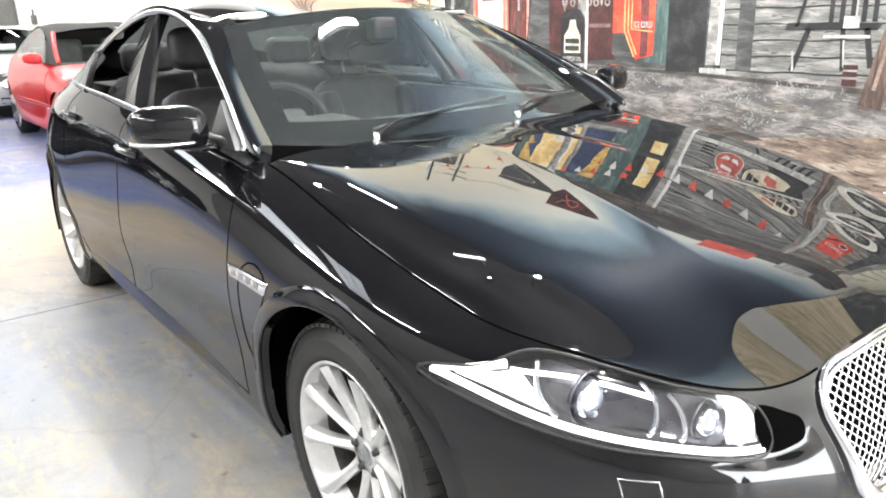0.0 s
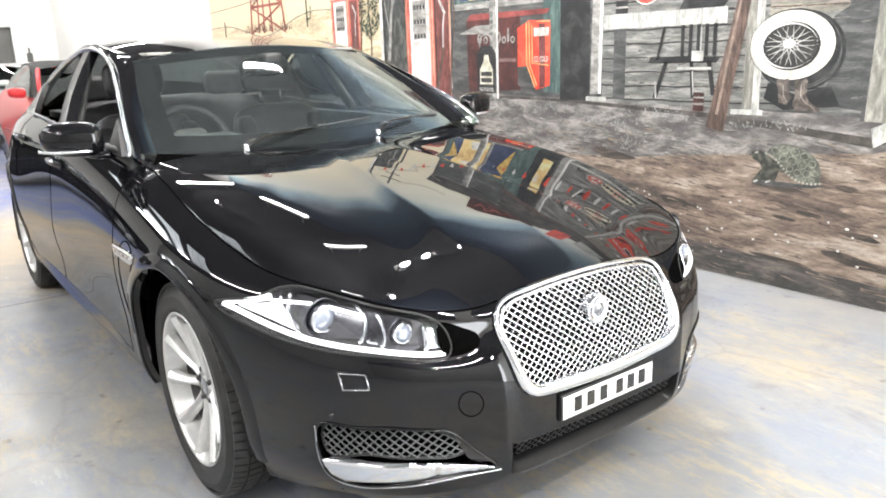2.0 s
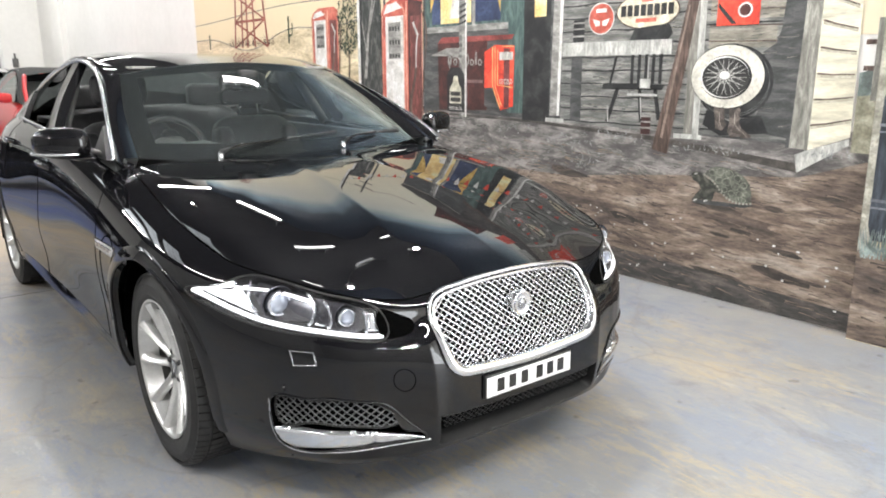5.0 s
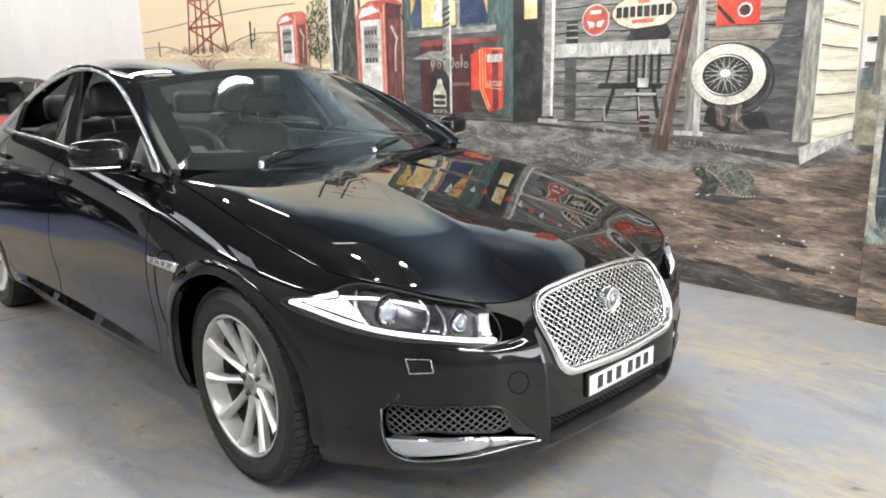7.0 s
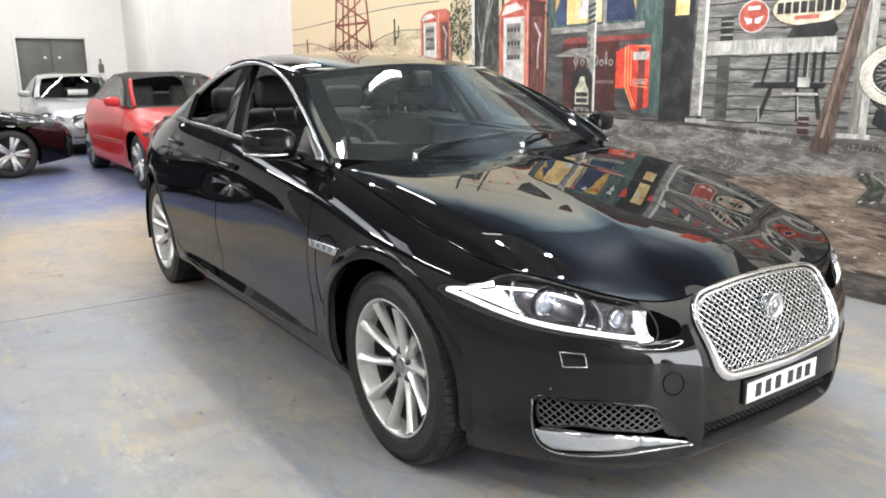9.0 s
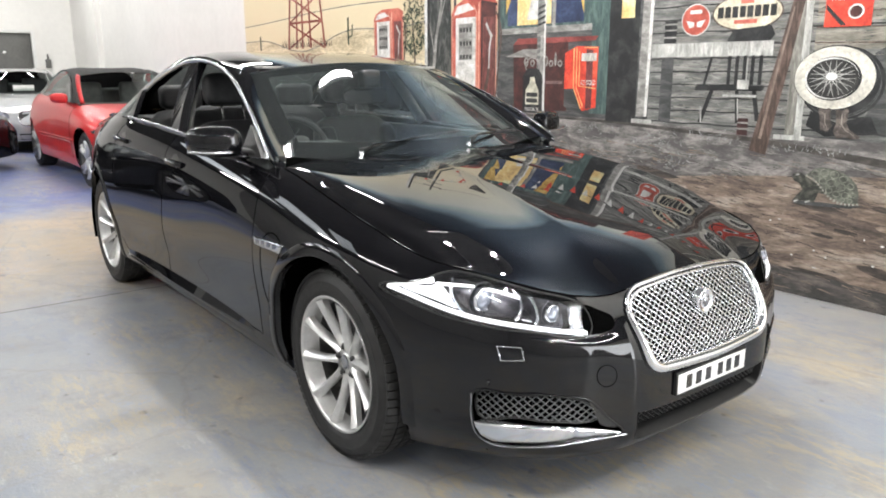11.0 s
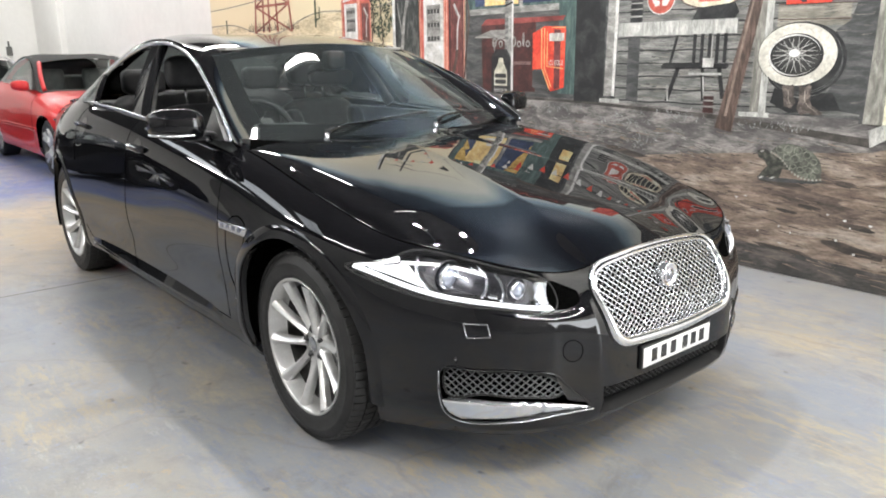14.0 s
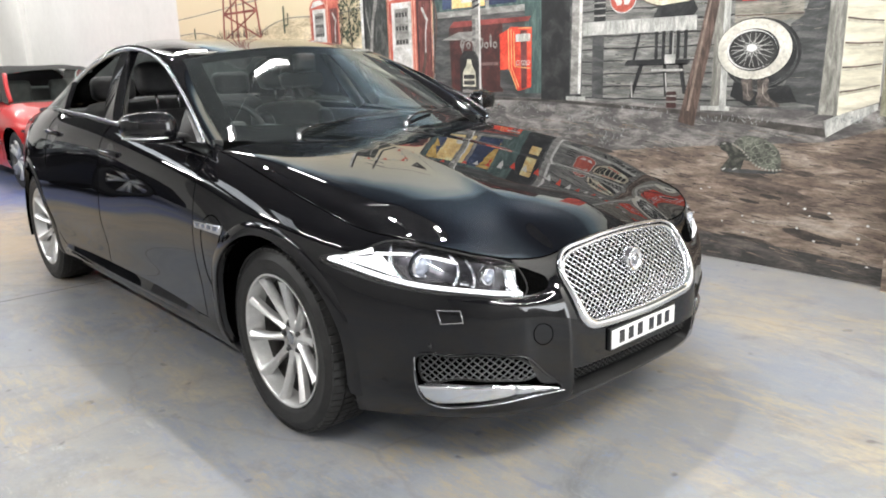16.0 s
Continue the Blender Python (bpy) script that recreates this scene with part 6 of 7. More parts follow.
for side in (1, -1):
    lamp = None
    shell_made = head_lamp()
    lens_mesh = skin(LAMP, .0012)
    for key, (m, mat, lab) in shell_made.items():
        name = key.rstrip("xy")
        m = m if side > 0 else mirrored(m)
        if lamp is None:
            lamp = part("head_lamp", m, mat, car, "clear head lamp with white light bar and two projectors")
        else:
            part(name, m, mat, lamp, lab)
    o = part("lens", lens_mesh if side > 0 else mirrored(lens_mesh), LENS, lamp, "clear plastic lens")
    o.visible_shadow = False
    e = tube(closed(on_skin(LAMP, .0005))[:-1], .0028, 6, closed=True)
    part("seal", e if side > 0 else mirrored(e), BLACK_PLASTIC, lamp)


# radiator grille
def front_points(pairs, lift):
    """Places on the nose for (y, z) on either side of the middle."""
    q = np.asarray(pairs, float)
    uvs = locate("front", np.stack([np.maximum(np.abs(q[:, 0]), 1e-4), q[:, 1]], 1))
    p = on_skin(uvs, lift)
    p[:, 1] *= np.where(q[:, 0] < 0, -1, 1)
    return p


half = curve(GRILLE, 40)
ring_yz = np.concatenate([half, (half * np.array([-1, 1]))[::-1][1:-1]])
surround = tube(front_points(ring_yz, .004), [.0065 + .0115 * float(np.clip((.64 - z) / .15, 0, 1)) for y, z in ring_yz], 12, closed=True)
grille = part("grille", surround, CHROME, car, "chrome grille surround with woven wire mesh")
inner_yz = ring_yz * np.array([.955, 1]) + np.array([0, 0])
inner_yz[:, 1] = .585 + (ring_yz[:, 1] - .585) * .93
part("inner_ring", tube(front_points(inner_yz, -.004), .006, 6, closed=True), CHROME_SATIN, grille)


def wire_mesh(outline, pitch, slope, lift, radius, weave, y0=0.0, z0=0.0, place=front_points):
    """Crossed wires clipped to an outline (y, z)."""
    lo_, hi_ = outline.min(0), outline.max(0)
    meshes = []
    reach = (hi_ - lo_).max() * 1.6
    for way in (1, -1):
        d = np.array([math.cos(slope), way * math.sin(slope)])
        nrm = np.array([-d[1], d[0]])
        mid = (lo_ + hi_) / 2
        k = int(reach / pitch)
        for i in range(-k, k + 1):
            s = np.linspace(-reach, reach, int(2 * reach / (pitch * .5)))
            pts = mid + nrm * i * pitch + s[:, None] * d
            ok = inside(outline, pts[:, 0], pts[:, 1])
            if ok.sum() < 3:
                continue
            first, last = np.argmax(ok), len(ok) - np.argmax(ok[::-1])
            idx = np.arange(first, last)
            run = place(pts[idx], lift)
            run[:, 0] += weave * np.where((idx // 2 + i) % 2 == 0, 1, -1) * way
            meshes.append(tube(run, radius, 5))
    return joined(meshes)


part("wire_mesh", wire_mesh(ring_yz * np.array([.97, 1]), .0160, radians(39), -.010, .0022, .0006), CHROME_SATIN, grille, "woven bright wire mesh")
bp = front_points(ring_yz, -.05)
bm = bmesh.new()
bm.faces.new([bm.verts.new(p) for p in bp])
bmesh.ops.triangulate(bm, faces=bm.faces[:])
part("backing", bm, GAP, grille, smooth=False)
bc = front_points([(1e-4, .616)], .006)[0]
badge = part("badge", lathe([(0.001, .010), (.020, .009), (.0325, .006), (.0345, .010), (.039, .010), (.0415, .004), (.041, -.02)], bc, "x", 40), CHROME, grille, "round chrome badge")
badge.scale = (1, 1, 1)
part("emblem", lathe([(0.001, .016), (.010, .0155), (.018, .012), (.022, .006)], bc, "x", 7), REFLECTOR, badge, "plain dull relief")

# lower intake under the plate
lowp = [(0, .335), (.12, .335), (.25, .337), (.345, .342), (.336, .245), (.25, .237), (.12, .233), (0, .232)]
low_ring = np.array(lowp + [(-y, z) for y, z in lowp[::-1][1:-1]])
intake = part("lower_intake", strip(closed(front_points(dense_poly(low_ring, .02), .001)), closed(front_points(dense_poly(low_ring, .02), -.09))), BLACK_PLASTIC, car, "black lower air intake with fine mesh")
bp = front_points(low_ring, -.085)
bm = bmesh.new()
bm.faces.new([bm.verts.new(p) for p in bp])
part("backing", bm, GAP, intake, smooth=False)
mesh_band = np.array([(.335, .337), (.325, .288), (-.325, .288), (-.335, .337)])
part("fine_mesh", wire_mesh(dense_poly(mesh_band, .03), .0135, radians(36), -.020, .0013, .0004), BLACK_PLASTIC, intake, "fine dark mesh")
shelf = np.array([(y, .286) for y in np.linspace(-.33, .33, 30)])
part("shelf", strip(front_points(shelf, -.018), front_points(shelf, -.08)), GLOSS_BLACK, intake)

# number plate
px_ = body(np.array([0.0]), np.array([.245]))[0][0][0]
bm = bmesh.new()
box(bm, (px_ - .004, -.190, .357), (px_ + .008, .190, .433), .003)
plate = part("plate_holder", bm, BLACK_PLASTIC, car, "number plate on a black holder", smooth=30)
bm = bmesh.new()
box(bm, (px_ + .0085, -.184, .362), (px_ + .0105, .184, .426), .0008)
PLATE_WHITE = mottled("plate_white", [(0.3, (0.74, 0.74, 0.72)), (0.7, (0.80, 0.80, 0.79))], 60.0, 0.4)
white = part("plate", bm, PLATE_WHITE, plate, "white plate with six dark bars", smooth=30)
for k, y in enumerate((-.128, -.078, -.026, .040, .088, .136)):
    bm = bmesh.new()
    box(bm, (px_ + .0106, y - .015, .373), (px_ + .0110, y + .015, .416))
    part("bar", bm, GLOSS_BLACK, white, smooth=False)

# corner intakes with mesh and bright blade
BLADE = dense_poly([(.864, .136), (.75, .142), (.62, .138), (.50, .122), (.384, .099), (.44, .094), (.56, .097), (.69, .092), (.800, .082), (.842, .100)], .02)
FOG_MESH = dense_poly(smooth_poly([(.850, .205), (.754, .216), (.657, .220), (.56, .212), (.495, .187), (.462, .152), (.50, .138), (.56, .144), (.657, .152), (.75, .154), (.850, .149)], 3), .012)


def uv_place(pairs, lift):
    return on_skin(np.asarray(pairs), lift)


for side in (1, -1):
    flip = (lambda m: m) if side > 0 else mirrored
    f = part("corner_intake", flip(joined([recess(FOG, .06), skin(FOG, -.058)])), GAP, car, "black mesh corner intake with chrome blade")
    part("blade", flip(skin(BLADE, .004, .022)), CHROME, f, "polished chrome blade")
    part("mesh_frame", flip(tube(on_skin(FOG_MESH, -.016), .0042, 6, closed=True)), BLACK_PLASTIC, f)
    part("mesh", flip(wire_mesh(FOG_MESH, .0158, radians(34), -.014, .0019, .0006, place=uv_place)), material("mesh_grey", (.15, .152, .155), .35, .6) if side > 0 else bpy.data.materials["mesh_grey"], f, "dark grey diamond mesh")
    edge = uv_line([(.860, .212), (.867, .150), (.856, .102), (.82, .074), (.70, .068), (.55, .075), (.43, .084), (.37, .088)], 60, .002)
    part("edge_trim", flip(tube(edge, .0026, 6)), CHROME_SATIN, f, "thin bright edge")
    part("intake_rim", flip(tube(on_skin(FOG, .0006), .0042, 6, closed=True)), PAINT, f)
    slope = skin(smooth_poly([(.495, .198), (.445, .150), (.40, .110), (.43, .112), (.478, .160)], 4), -.012)
    part("cheek", flip(slope), GLOSS_BLACK, f)
    wedge = smooth_poly([(.466, .535), (.42, .512), (.385, .470), (.395, .432), (.430, .424), (.470, .428)], 4)
    part("lamp_wedge", flip(skin(wedge, .0016)), GAP, car)
    # washer cover and towing cap
    w = dense_poly([(.775, .352), (.702, .355), (.697, .314), (.768, .308)], .02)
    part("washer_cover", flip(tube(on_skin(w, .0008), .0016, 5, closed=True)), CHROME_SATIN, car)
    if side < 0:
        c0 = np.array([.449, .266])
        part("towing_cap", flip(tube(on_skin([c0 + np.array([.031 * math.cos(a), .030 * math.sin(a)]) for a in np.linspace(0, 2 * math.pi, 36, endpoint=False)], .0003), .0014, 5, closed=True)), GAP, car)
    for cu, cv in ((.805, .245), (.15, .262)):
        part("parking_sensor", flip(tube(on_skin([(cu, cv), (cu, cv)], .001) + np.array([[0, 0, 0], [.0025, 0, 0]]), .009, 16)), GLOSS_BLACK, car)
    # vent behind the front wheel
    vent_line = smooth_poly([(side_u(-.275), .432), (side_u(-.44), .424), (side_u(-.445), .36), (side_u(-.415), .26), (side_u(-.385), .245), (side_u(-.345), .33)], 6)
    vent = part("side_vent", flip(tube(on_skin(vent_line, -.0004), .0026, 6, closed=True)), GAP, car, "side vent panel with chrome bar")
    part("vent_bar", flip(skin(dense_poly([(side_u(-.262), .438), (side_u(-.505), .437), (side_u(-.49), .421), (side_u(-.275), .418)], .02), .006, .008)), CHROME, vent, "chrome bar")
    for k in range(4):
        a = side_u(-.30 - .05 * k)
        part("letter_bar", flip(skin(dense_poly([(a, .433), (a + .028, .433), (a + .028, .424), (a, .424)], .02), .0068)), REFLECTOR, vent)
    # upturned ledge along the foot of the doors
    lu = np.linspace(side_u(-.60), side_u(-2.40), 60)
    swell = np.sin(np.pi * np.linspace(0, 1, 60)) ** .5
    hi_l = on_skin(np.stack([lu, .112 + .030 * swell], 1), .0006)
    lo_l = on_skin(np.stack([lu, np.full(60, .107)], 1), .0006) + np.array([0, .020, -.002]) * swell[:, None]
    under = on_skin(np.stack([lu, np.full(60, .070)], 1), .0006)
    part("sill_ledge", flip(grid_mesh("ledge", np.stack([hi_l, lo_l, lo_l + np.array([0, -.003, -.008]), under], 0))), PAINT, car, smooth=30)
    # joints between panels
    for line in ([(U_DOOR_F + .07, .556), (U_DOOR_F + .02, .52), (U_DOOR_F, .47), (U_DOOR_F, .40), (U_DOOR_F, .30), (U_DOOR_F - .004, .20), (U_DOOR_F - .01, .125)],
                 [(U_DOOR_M - .03, V_END), (U_DOOR_M, .50), (U_DOOR_M + .01, .40), (U_DOOR_M + .01, .30), (U_DOOR_M, .12)],
                 [(U_DOOR_R + .05, V_END), (U_DOOR_R + .09, .50), (U_DOOR_R + .06, .44)],
                 [(U_DOOR_F - .01, .118), (U_DOOR_F + .5, .115), (U_DOOR_M, .115), (U_DOOR_R - .05, .125), (U_DOOR_R + .02, .17)],
                 [(U_ARCH_F - .03, .432), (1.165, .434), (1.15, .436)]):
        part("panel_gap", flip(tube(uv_line(line, 40, -.0008), .0024, 6)), GAP, car)
    bon = TOP(np.linspace(.30, BONNET_BACK, 120)) + np.array([0, 0, -.0005])
    part("bonnet_gap", flip(tube(bon, .0026, 6)), GAP, car)
    # brightwork round the side windows
    trim = np.concatenate([curve(DLO_TOP, 80), curve(BELT_C, 50)[1:-1]])
    part("window_trim", flip(tube(np.asarray(trim) + np.array([0, .010, -.016]) * (side > 0), 1, 8, closed=True, flat=(.0075, .0125, (0, .35, .94)))), CHROME_SATIN, car, "chrome window surround")
    # arch edges and wheel wells
    for cx, cz in WHEELS:
        an = np.linspace(radians(-17), radians(197), 70)
        rad = arch_radius(np.cos(an), np.sin(an))
        xz = np.stack([cx + rad * np.cos(an), cz + rad * np.sin(an)], 1)
        xz[:, 1] = np.maximum(xz[:, 1], .235)
        sp = on_skin(locate("side", xz), 0.0)
        inn = sp.copy()
        inn[:, 1] -= .022
        inn[:, 0] = cx + (inn[:, 0] - cx) * .985
        inn[:, 2] = cz + (inn[:, 2] - cz) * .985
        part("arch_lip", flip(joined([strip(sp, inn), tube(sp + (sp - np.array([cx, 0, cz])) * np.array([.006, 0, .006]), .0055, 6)])), PAINT, car)
        # flat flare round the opening
        out_xz = np.stack([cx + (rad + .034) * np.cos(an), np.maximum(cz + (rad + .034) * np.sin(an), .235)], 1)
        far_xz = np.stack([cx + (rad + .046) * np.cos(an), np.maximum(cz + (rad + .046) * np.sin(an), .235)], 1)
        fl_out, fl_far = on_skin(locate("side", out_xz), .0065), on_skin(locate("side", far_xz), -.001)
        fl_in = sp + np.array([0, .0055, 0])
        part("arch_flare", flip(grid_mesh("flare", np.stack([fl_in, fl_out, fl_far], 0))), PAINT, car, smooth=40)
        aw = np.linspace(radians(4), radians(197), 70)
        reach = np.where(aw > radians(50), .872, .83)
        well = np.stack([np.stack([cx + .40 * np.cos(aw), .50 + (reach - .50) * k, cz + .40 * np.sin(aw)], 1) for k in (0, .3, .7, 1)], 0)
        part("wheel_well", flip(joined([grid_mesh("well", well)])), GAP, car)
        bm = bmesh.new()
        bmesh.ops.create_circle(bm, cap_ends=True, radius=.40, segments=40, matrix=Matrix.Translation((cx, .50, cz)) @ Matrix.Rotation(radians(90), 4, "X"))
        me = bpy.data.meshes.new("well_back")
        bm.to_mesh(me)
        bm.free()
        part("well_back", flip(me), GAP, car)
    # door handles
    for hx, hz in ((-1.47, .905), (-2.38, .955)):
        a = locate("side", [(hx + .10, hz - .004), (hx + .05, hz), (hx, hz + .002), (hx - .05, hz + .002), (hx - .10, hz)])
        prof = on_skin(a, 0) + body(a[:, 0], a[:, 1])[1] * np.array([.002, .028, .034, .028, .002])[:, None]
        h = part("door_handle", flip(tube(curve(prof, 24), 1, 10, flat=(.009, .014, (0, 0, 1)))), PAINT, car)
        part("handle_strip", flip(tube(curve(prof + np.array([0, .008, .006]), 24)[4:-4], .0032, 6)), CHROME, h, "chrome strip")
        cup = [(side_u(hx) + .055 * math.cos(t), np.mean(a[:, 1]) + .020 * math.sin(t)) for t in np.linspace(0, 2 * math.pi, 20, endpoint=False)]
        part("handle_cup", flip(skin(np.array(cup), .0008)), GLOSS_BLACK, h)


# door mirrors
def door_mirror():
    bm = bmesh.new()
    bmesh.ops.create_uvsphere(bm, u_segments=36, v_segments=24, radius=1)
    for v in bm.verts:
        x, y, z = v.co
        r = (abs(x) ** 2.6 + abs(y) ** 3.2 + abs(z) ** 2.8) ** (-1 / 2.8)
        x, y, z = x * r, y * r, z * r
        k = 1 - .16 * (y + 1) / 2
        v.co = (-.80 + x * (.075 if x > 0 else .055) - .03 * y, .938 + y * .099, 1.058 + z * .068 * k + .004 * y)
    me = bpy.data.meshes.new("door_mirror")
    bm.to_mesh(me)
    bm.free()
    return me


for side in (1, -1):
    flip = (lambda m: m) if side > 0 else mirrored
    mir = part("door_mirror", flip(door_mirror()), PAINT, car, "black door mirror with clear indicator strip")
    part("stalk", flip(tube([(-.80, .90, 1.005), (-.77, .86, .998), (-.74, .815, 1.000)], 1, 10, flat=(.045, .016, (0, 0, 1)))), PAINT, mir)
    part("indicator", flip(tube(curve([(-.772, 1.055, 1.026), (-.738, 1.010, 1.022), (-.722, .950, 1.019), (-.722, .890, 1.018)], 20), 1, 8, flat=(.005, .0060, (0, 0, 1)))), CHROME_SATIN, mir, "clear indicator strip")
    part("mirror_base", flip(tube(curve([(-.64, .80, 1.0), (-.70, .812, 1.012), (-.78, .814, 1.014), (-.84, .815, 1.016)], 12), 1, 8, flat=(.016, .014, (0, 0, 1)))), BLACK_PLASTIC, mir)


# side windows, middle pillar
def side_y(x, z):
    return .812 - .57 * (z - 1.034) + .02 * np.sin(np.pi * np.clip((z - 1.0) / .39, 0, 1))


def side_panel(name, outline, mat, lift, parent, flip, label="", depth=0.0):
    bm = bmesh.new()
    o = dense_poly(outline, .03)
    f = bm.faces.new([bm.verts.new((x, side_y(x, z) + lift, z)) for x, z in o])
    bmesh.ops.triangulate(bm, faces=[f])
    if depth:
        g = bmesh.ops.extrude_face_region(bm, geom=bm.faces[:])
        for v in g["geom"]:
            if isinstance(v, bmesh.types.BMVert):
                v.co.y -= depth
    bmesh.ops.recalc_face_normals(bm, faces=bm.faces[:])
    me = bpy.data.meshes.new(name)
    bm.to_mesh(me)
    bm.free()
    o = part(name, flip(me), mat, parent, label, smooth=False)
    return o


for side in (1, -1):
    flip = (lambda m: m) if side > 0 else mirrored
    side_panel("middle_pillar", [(-1.585, 1.03), (-1.72, 1.045), (-1.90, 1.385), (-1.79, 1.388)], GLOSS_BLACK, -.004, car, flip, depth=.05)
    side_panel("rear_frame", [(-2.40, 1.06), (-2.435, 1.06), (-2.475, 1.21), (-2.44, 1.23)], GLOSS_BLACK, -.004, car, flip, depth=.03)
    side_panel("mirror_panel", [(-.60, 1.0), (-.80, 1.0), (-.80, 1.12)], BLACK_PLASTIC, -.006, car, flip, depth=.02)
    q = side_panel("quarter_glass", [(-2.435, 1.062), (-2.66, 1.08), (-2.58, 1.13), (-2.475, 1.21)], TINTED, -.005, car, flip, "dark quarter window")
    q.visible_shadow = False
    if side < 0:
        continue
    q = side_panel("rear_door_glass", [(-1.72, 1.045), (-2.40, 1.06), (-2.44, 1.225), (-2.30, 1.29), (-2.16, 1.338), (-1.90, 1.385)], CLEAR, -.012, car, flip, "clear window")
    q.visible_shadow = False
    q = side_panel("front_door_glass", [(-.80, 1.004), (-1.585, 1.03), (-1.79, 1.386), (-1.54, 1.364), (-1.26, 1.30), (-1.03, 1.218), (-.80, 1.12)], CLEAR, -.012, car, flip, "clear window")
    q.visible_shadow = False

# wipers
for a, b, pivot in (((-.648, -.345, 1.000), (-.715, .270, 1.046), (-.612, -.360, .985)), ((-.672, .300, 1.016), (-.720, .640, 1.034), (-.640, .262, .990))):
    a, b, pivot = np.array(a), np.array(b), np.array(pivot)
    arm = curve([tuple(pivot), tuple(a * .9 + b * .1 + np.array([.022, 0, .012])), tuple(a * .70 + b * .30 + np.array([.012, 0, .012])), tuple(a * .46 + b * .54 + np.array([0, 0, .011]))], 18)
    w = part("wiper", tube(arm, 1, 8, flat=(.0085, .0055, (0, 0, 1))), GLOSS_BLACK, car, "black wiper arm and blade")
    part("blade", tube(curve([tuple(a), tuple((a + b) / 2 + np.array([-.020, 0, .004])), tuple(b)], 16), 1, 6, flat=(.0045, .008, (0, 0, 1))), RUBBER, w)
    part("pivot_cap", lathe([(.001, .016), (.008, .0145), (.0115, .006), (.013, -.01)], tuple(pivot), "z", 16), CHROME_SATIN, w, "bright pivot nut")

# underside and engine bay, so that no light shows through
bm = bmesh.new()
box(bm, (-3.75, -.70, .20), (.62, .70, .32), .03)
part("floor_pan", bm, UNDER, car, smooth=30)
bm = bmesh.new()
box(bm, (-.70, -.62, .32), (.70, .62, .60), .03)
part("engine_bay", bm, UNDER, car, smooth=30)
bm = bmesh.new()
box(bm, (-2.40, -.80, .25), (-.45, .80, .45), .03)
part("cabin_floor", bm, UNDER, car, smooth=30)
bm = bmesh.new()
box(bm, (-3.85, -.60, .32), (-2.62, .60, .92), .03)
part("boot_box", bm, UNDER, car, smooth=30)


# wheels
def spoke_mesh(angle, centre_y):
    """One tapered, dished spoke."""
    rows = []
    for r, w, y, t in ((.046, .021, -.040, .026), (.075, .0150, -.044, .026), (.11, .0125, -.052, .026), (.15, .0130, -.062, .026), (.19, .0152, -.073, .027), (.216, .0185, -.081, .028), (.229, .024, -.085, .030)):
        rows.append([(r, -w * 1.05, y + t), (r, -w, y + .006), (r, -w * .80, y + .001), (r, -w * .16, y - .0075), (r, w * .16, y - .0075), (r, w * .80, y + .001), (r, w, y + .006), (r, w * 1.05, y + t)])
    p = np.array(rows)
    c, s = math.cos(angle), math.sin(angle)
    sw = p[..., 1] + .004 * np.sin(np.pi * (p[..., 0] - .05) / .18)
    x, z = p[..., 0] * c - sw * s, p[..., 0] * s + sw * c
    return grid_mesh("spoke", np.stack([x, p[..., 2] + centre_y, z], -1), flip=True)


DISC = mottled("brake_disc", [(0.3, (0.09, 0.086, 0.082)), (0.7, (0.15, 0.145, 0.14))], 40.0, 0.35, metal=0.9)
DARK_METAL = material("dark_metal", (0.06, 0.06, 0.06), 0.5, 0.6)


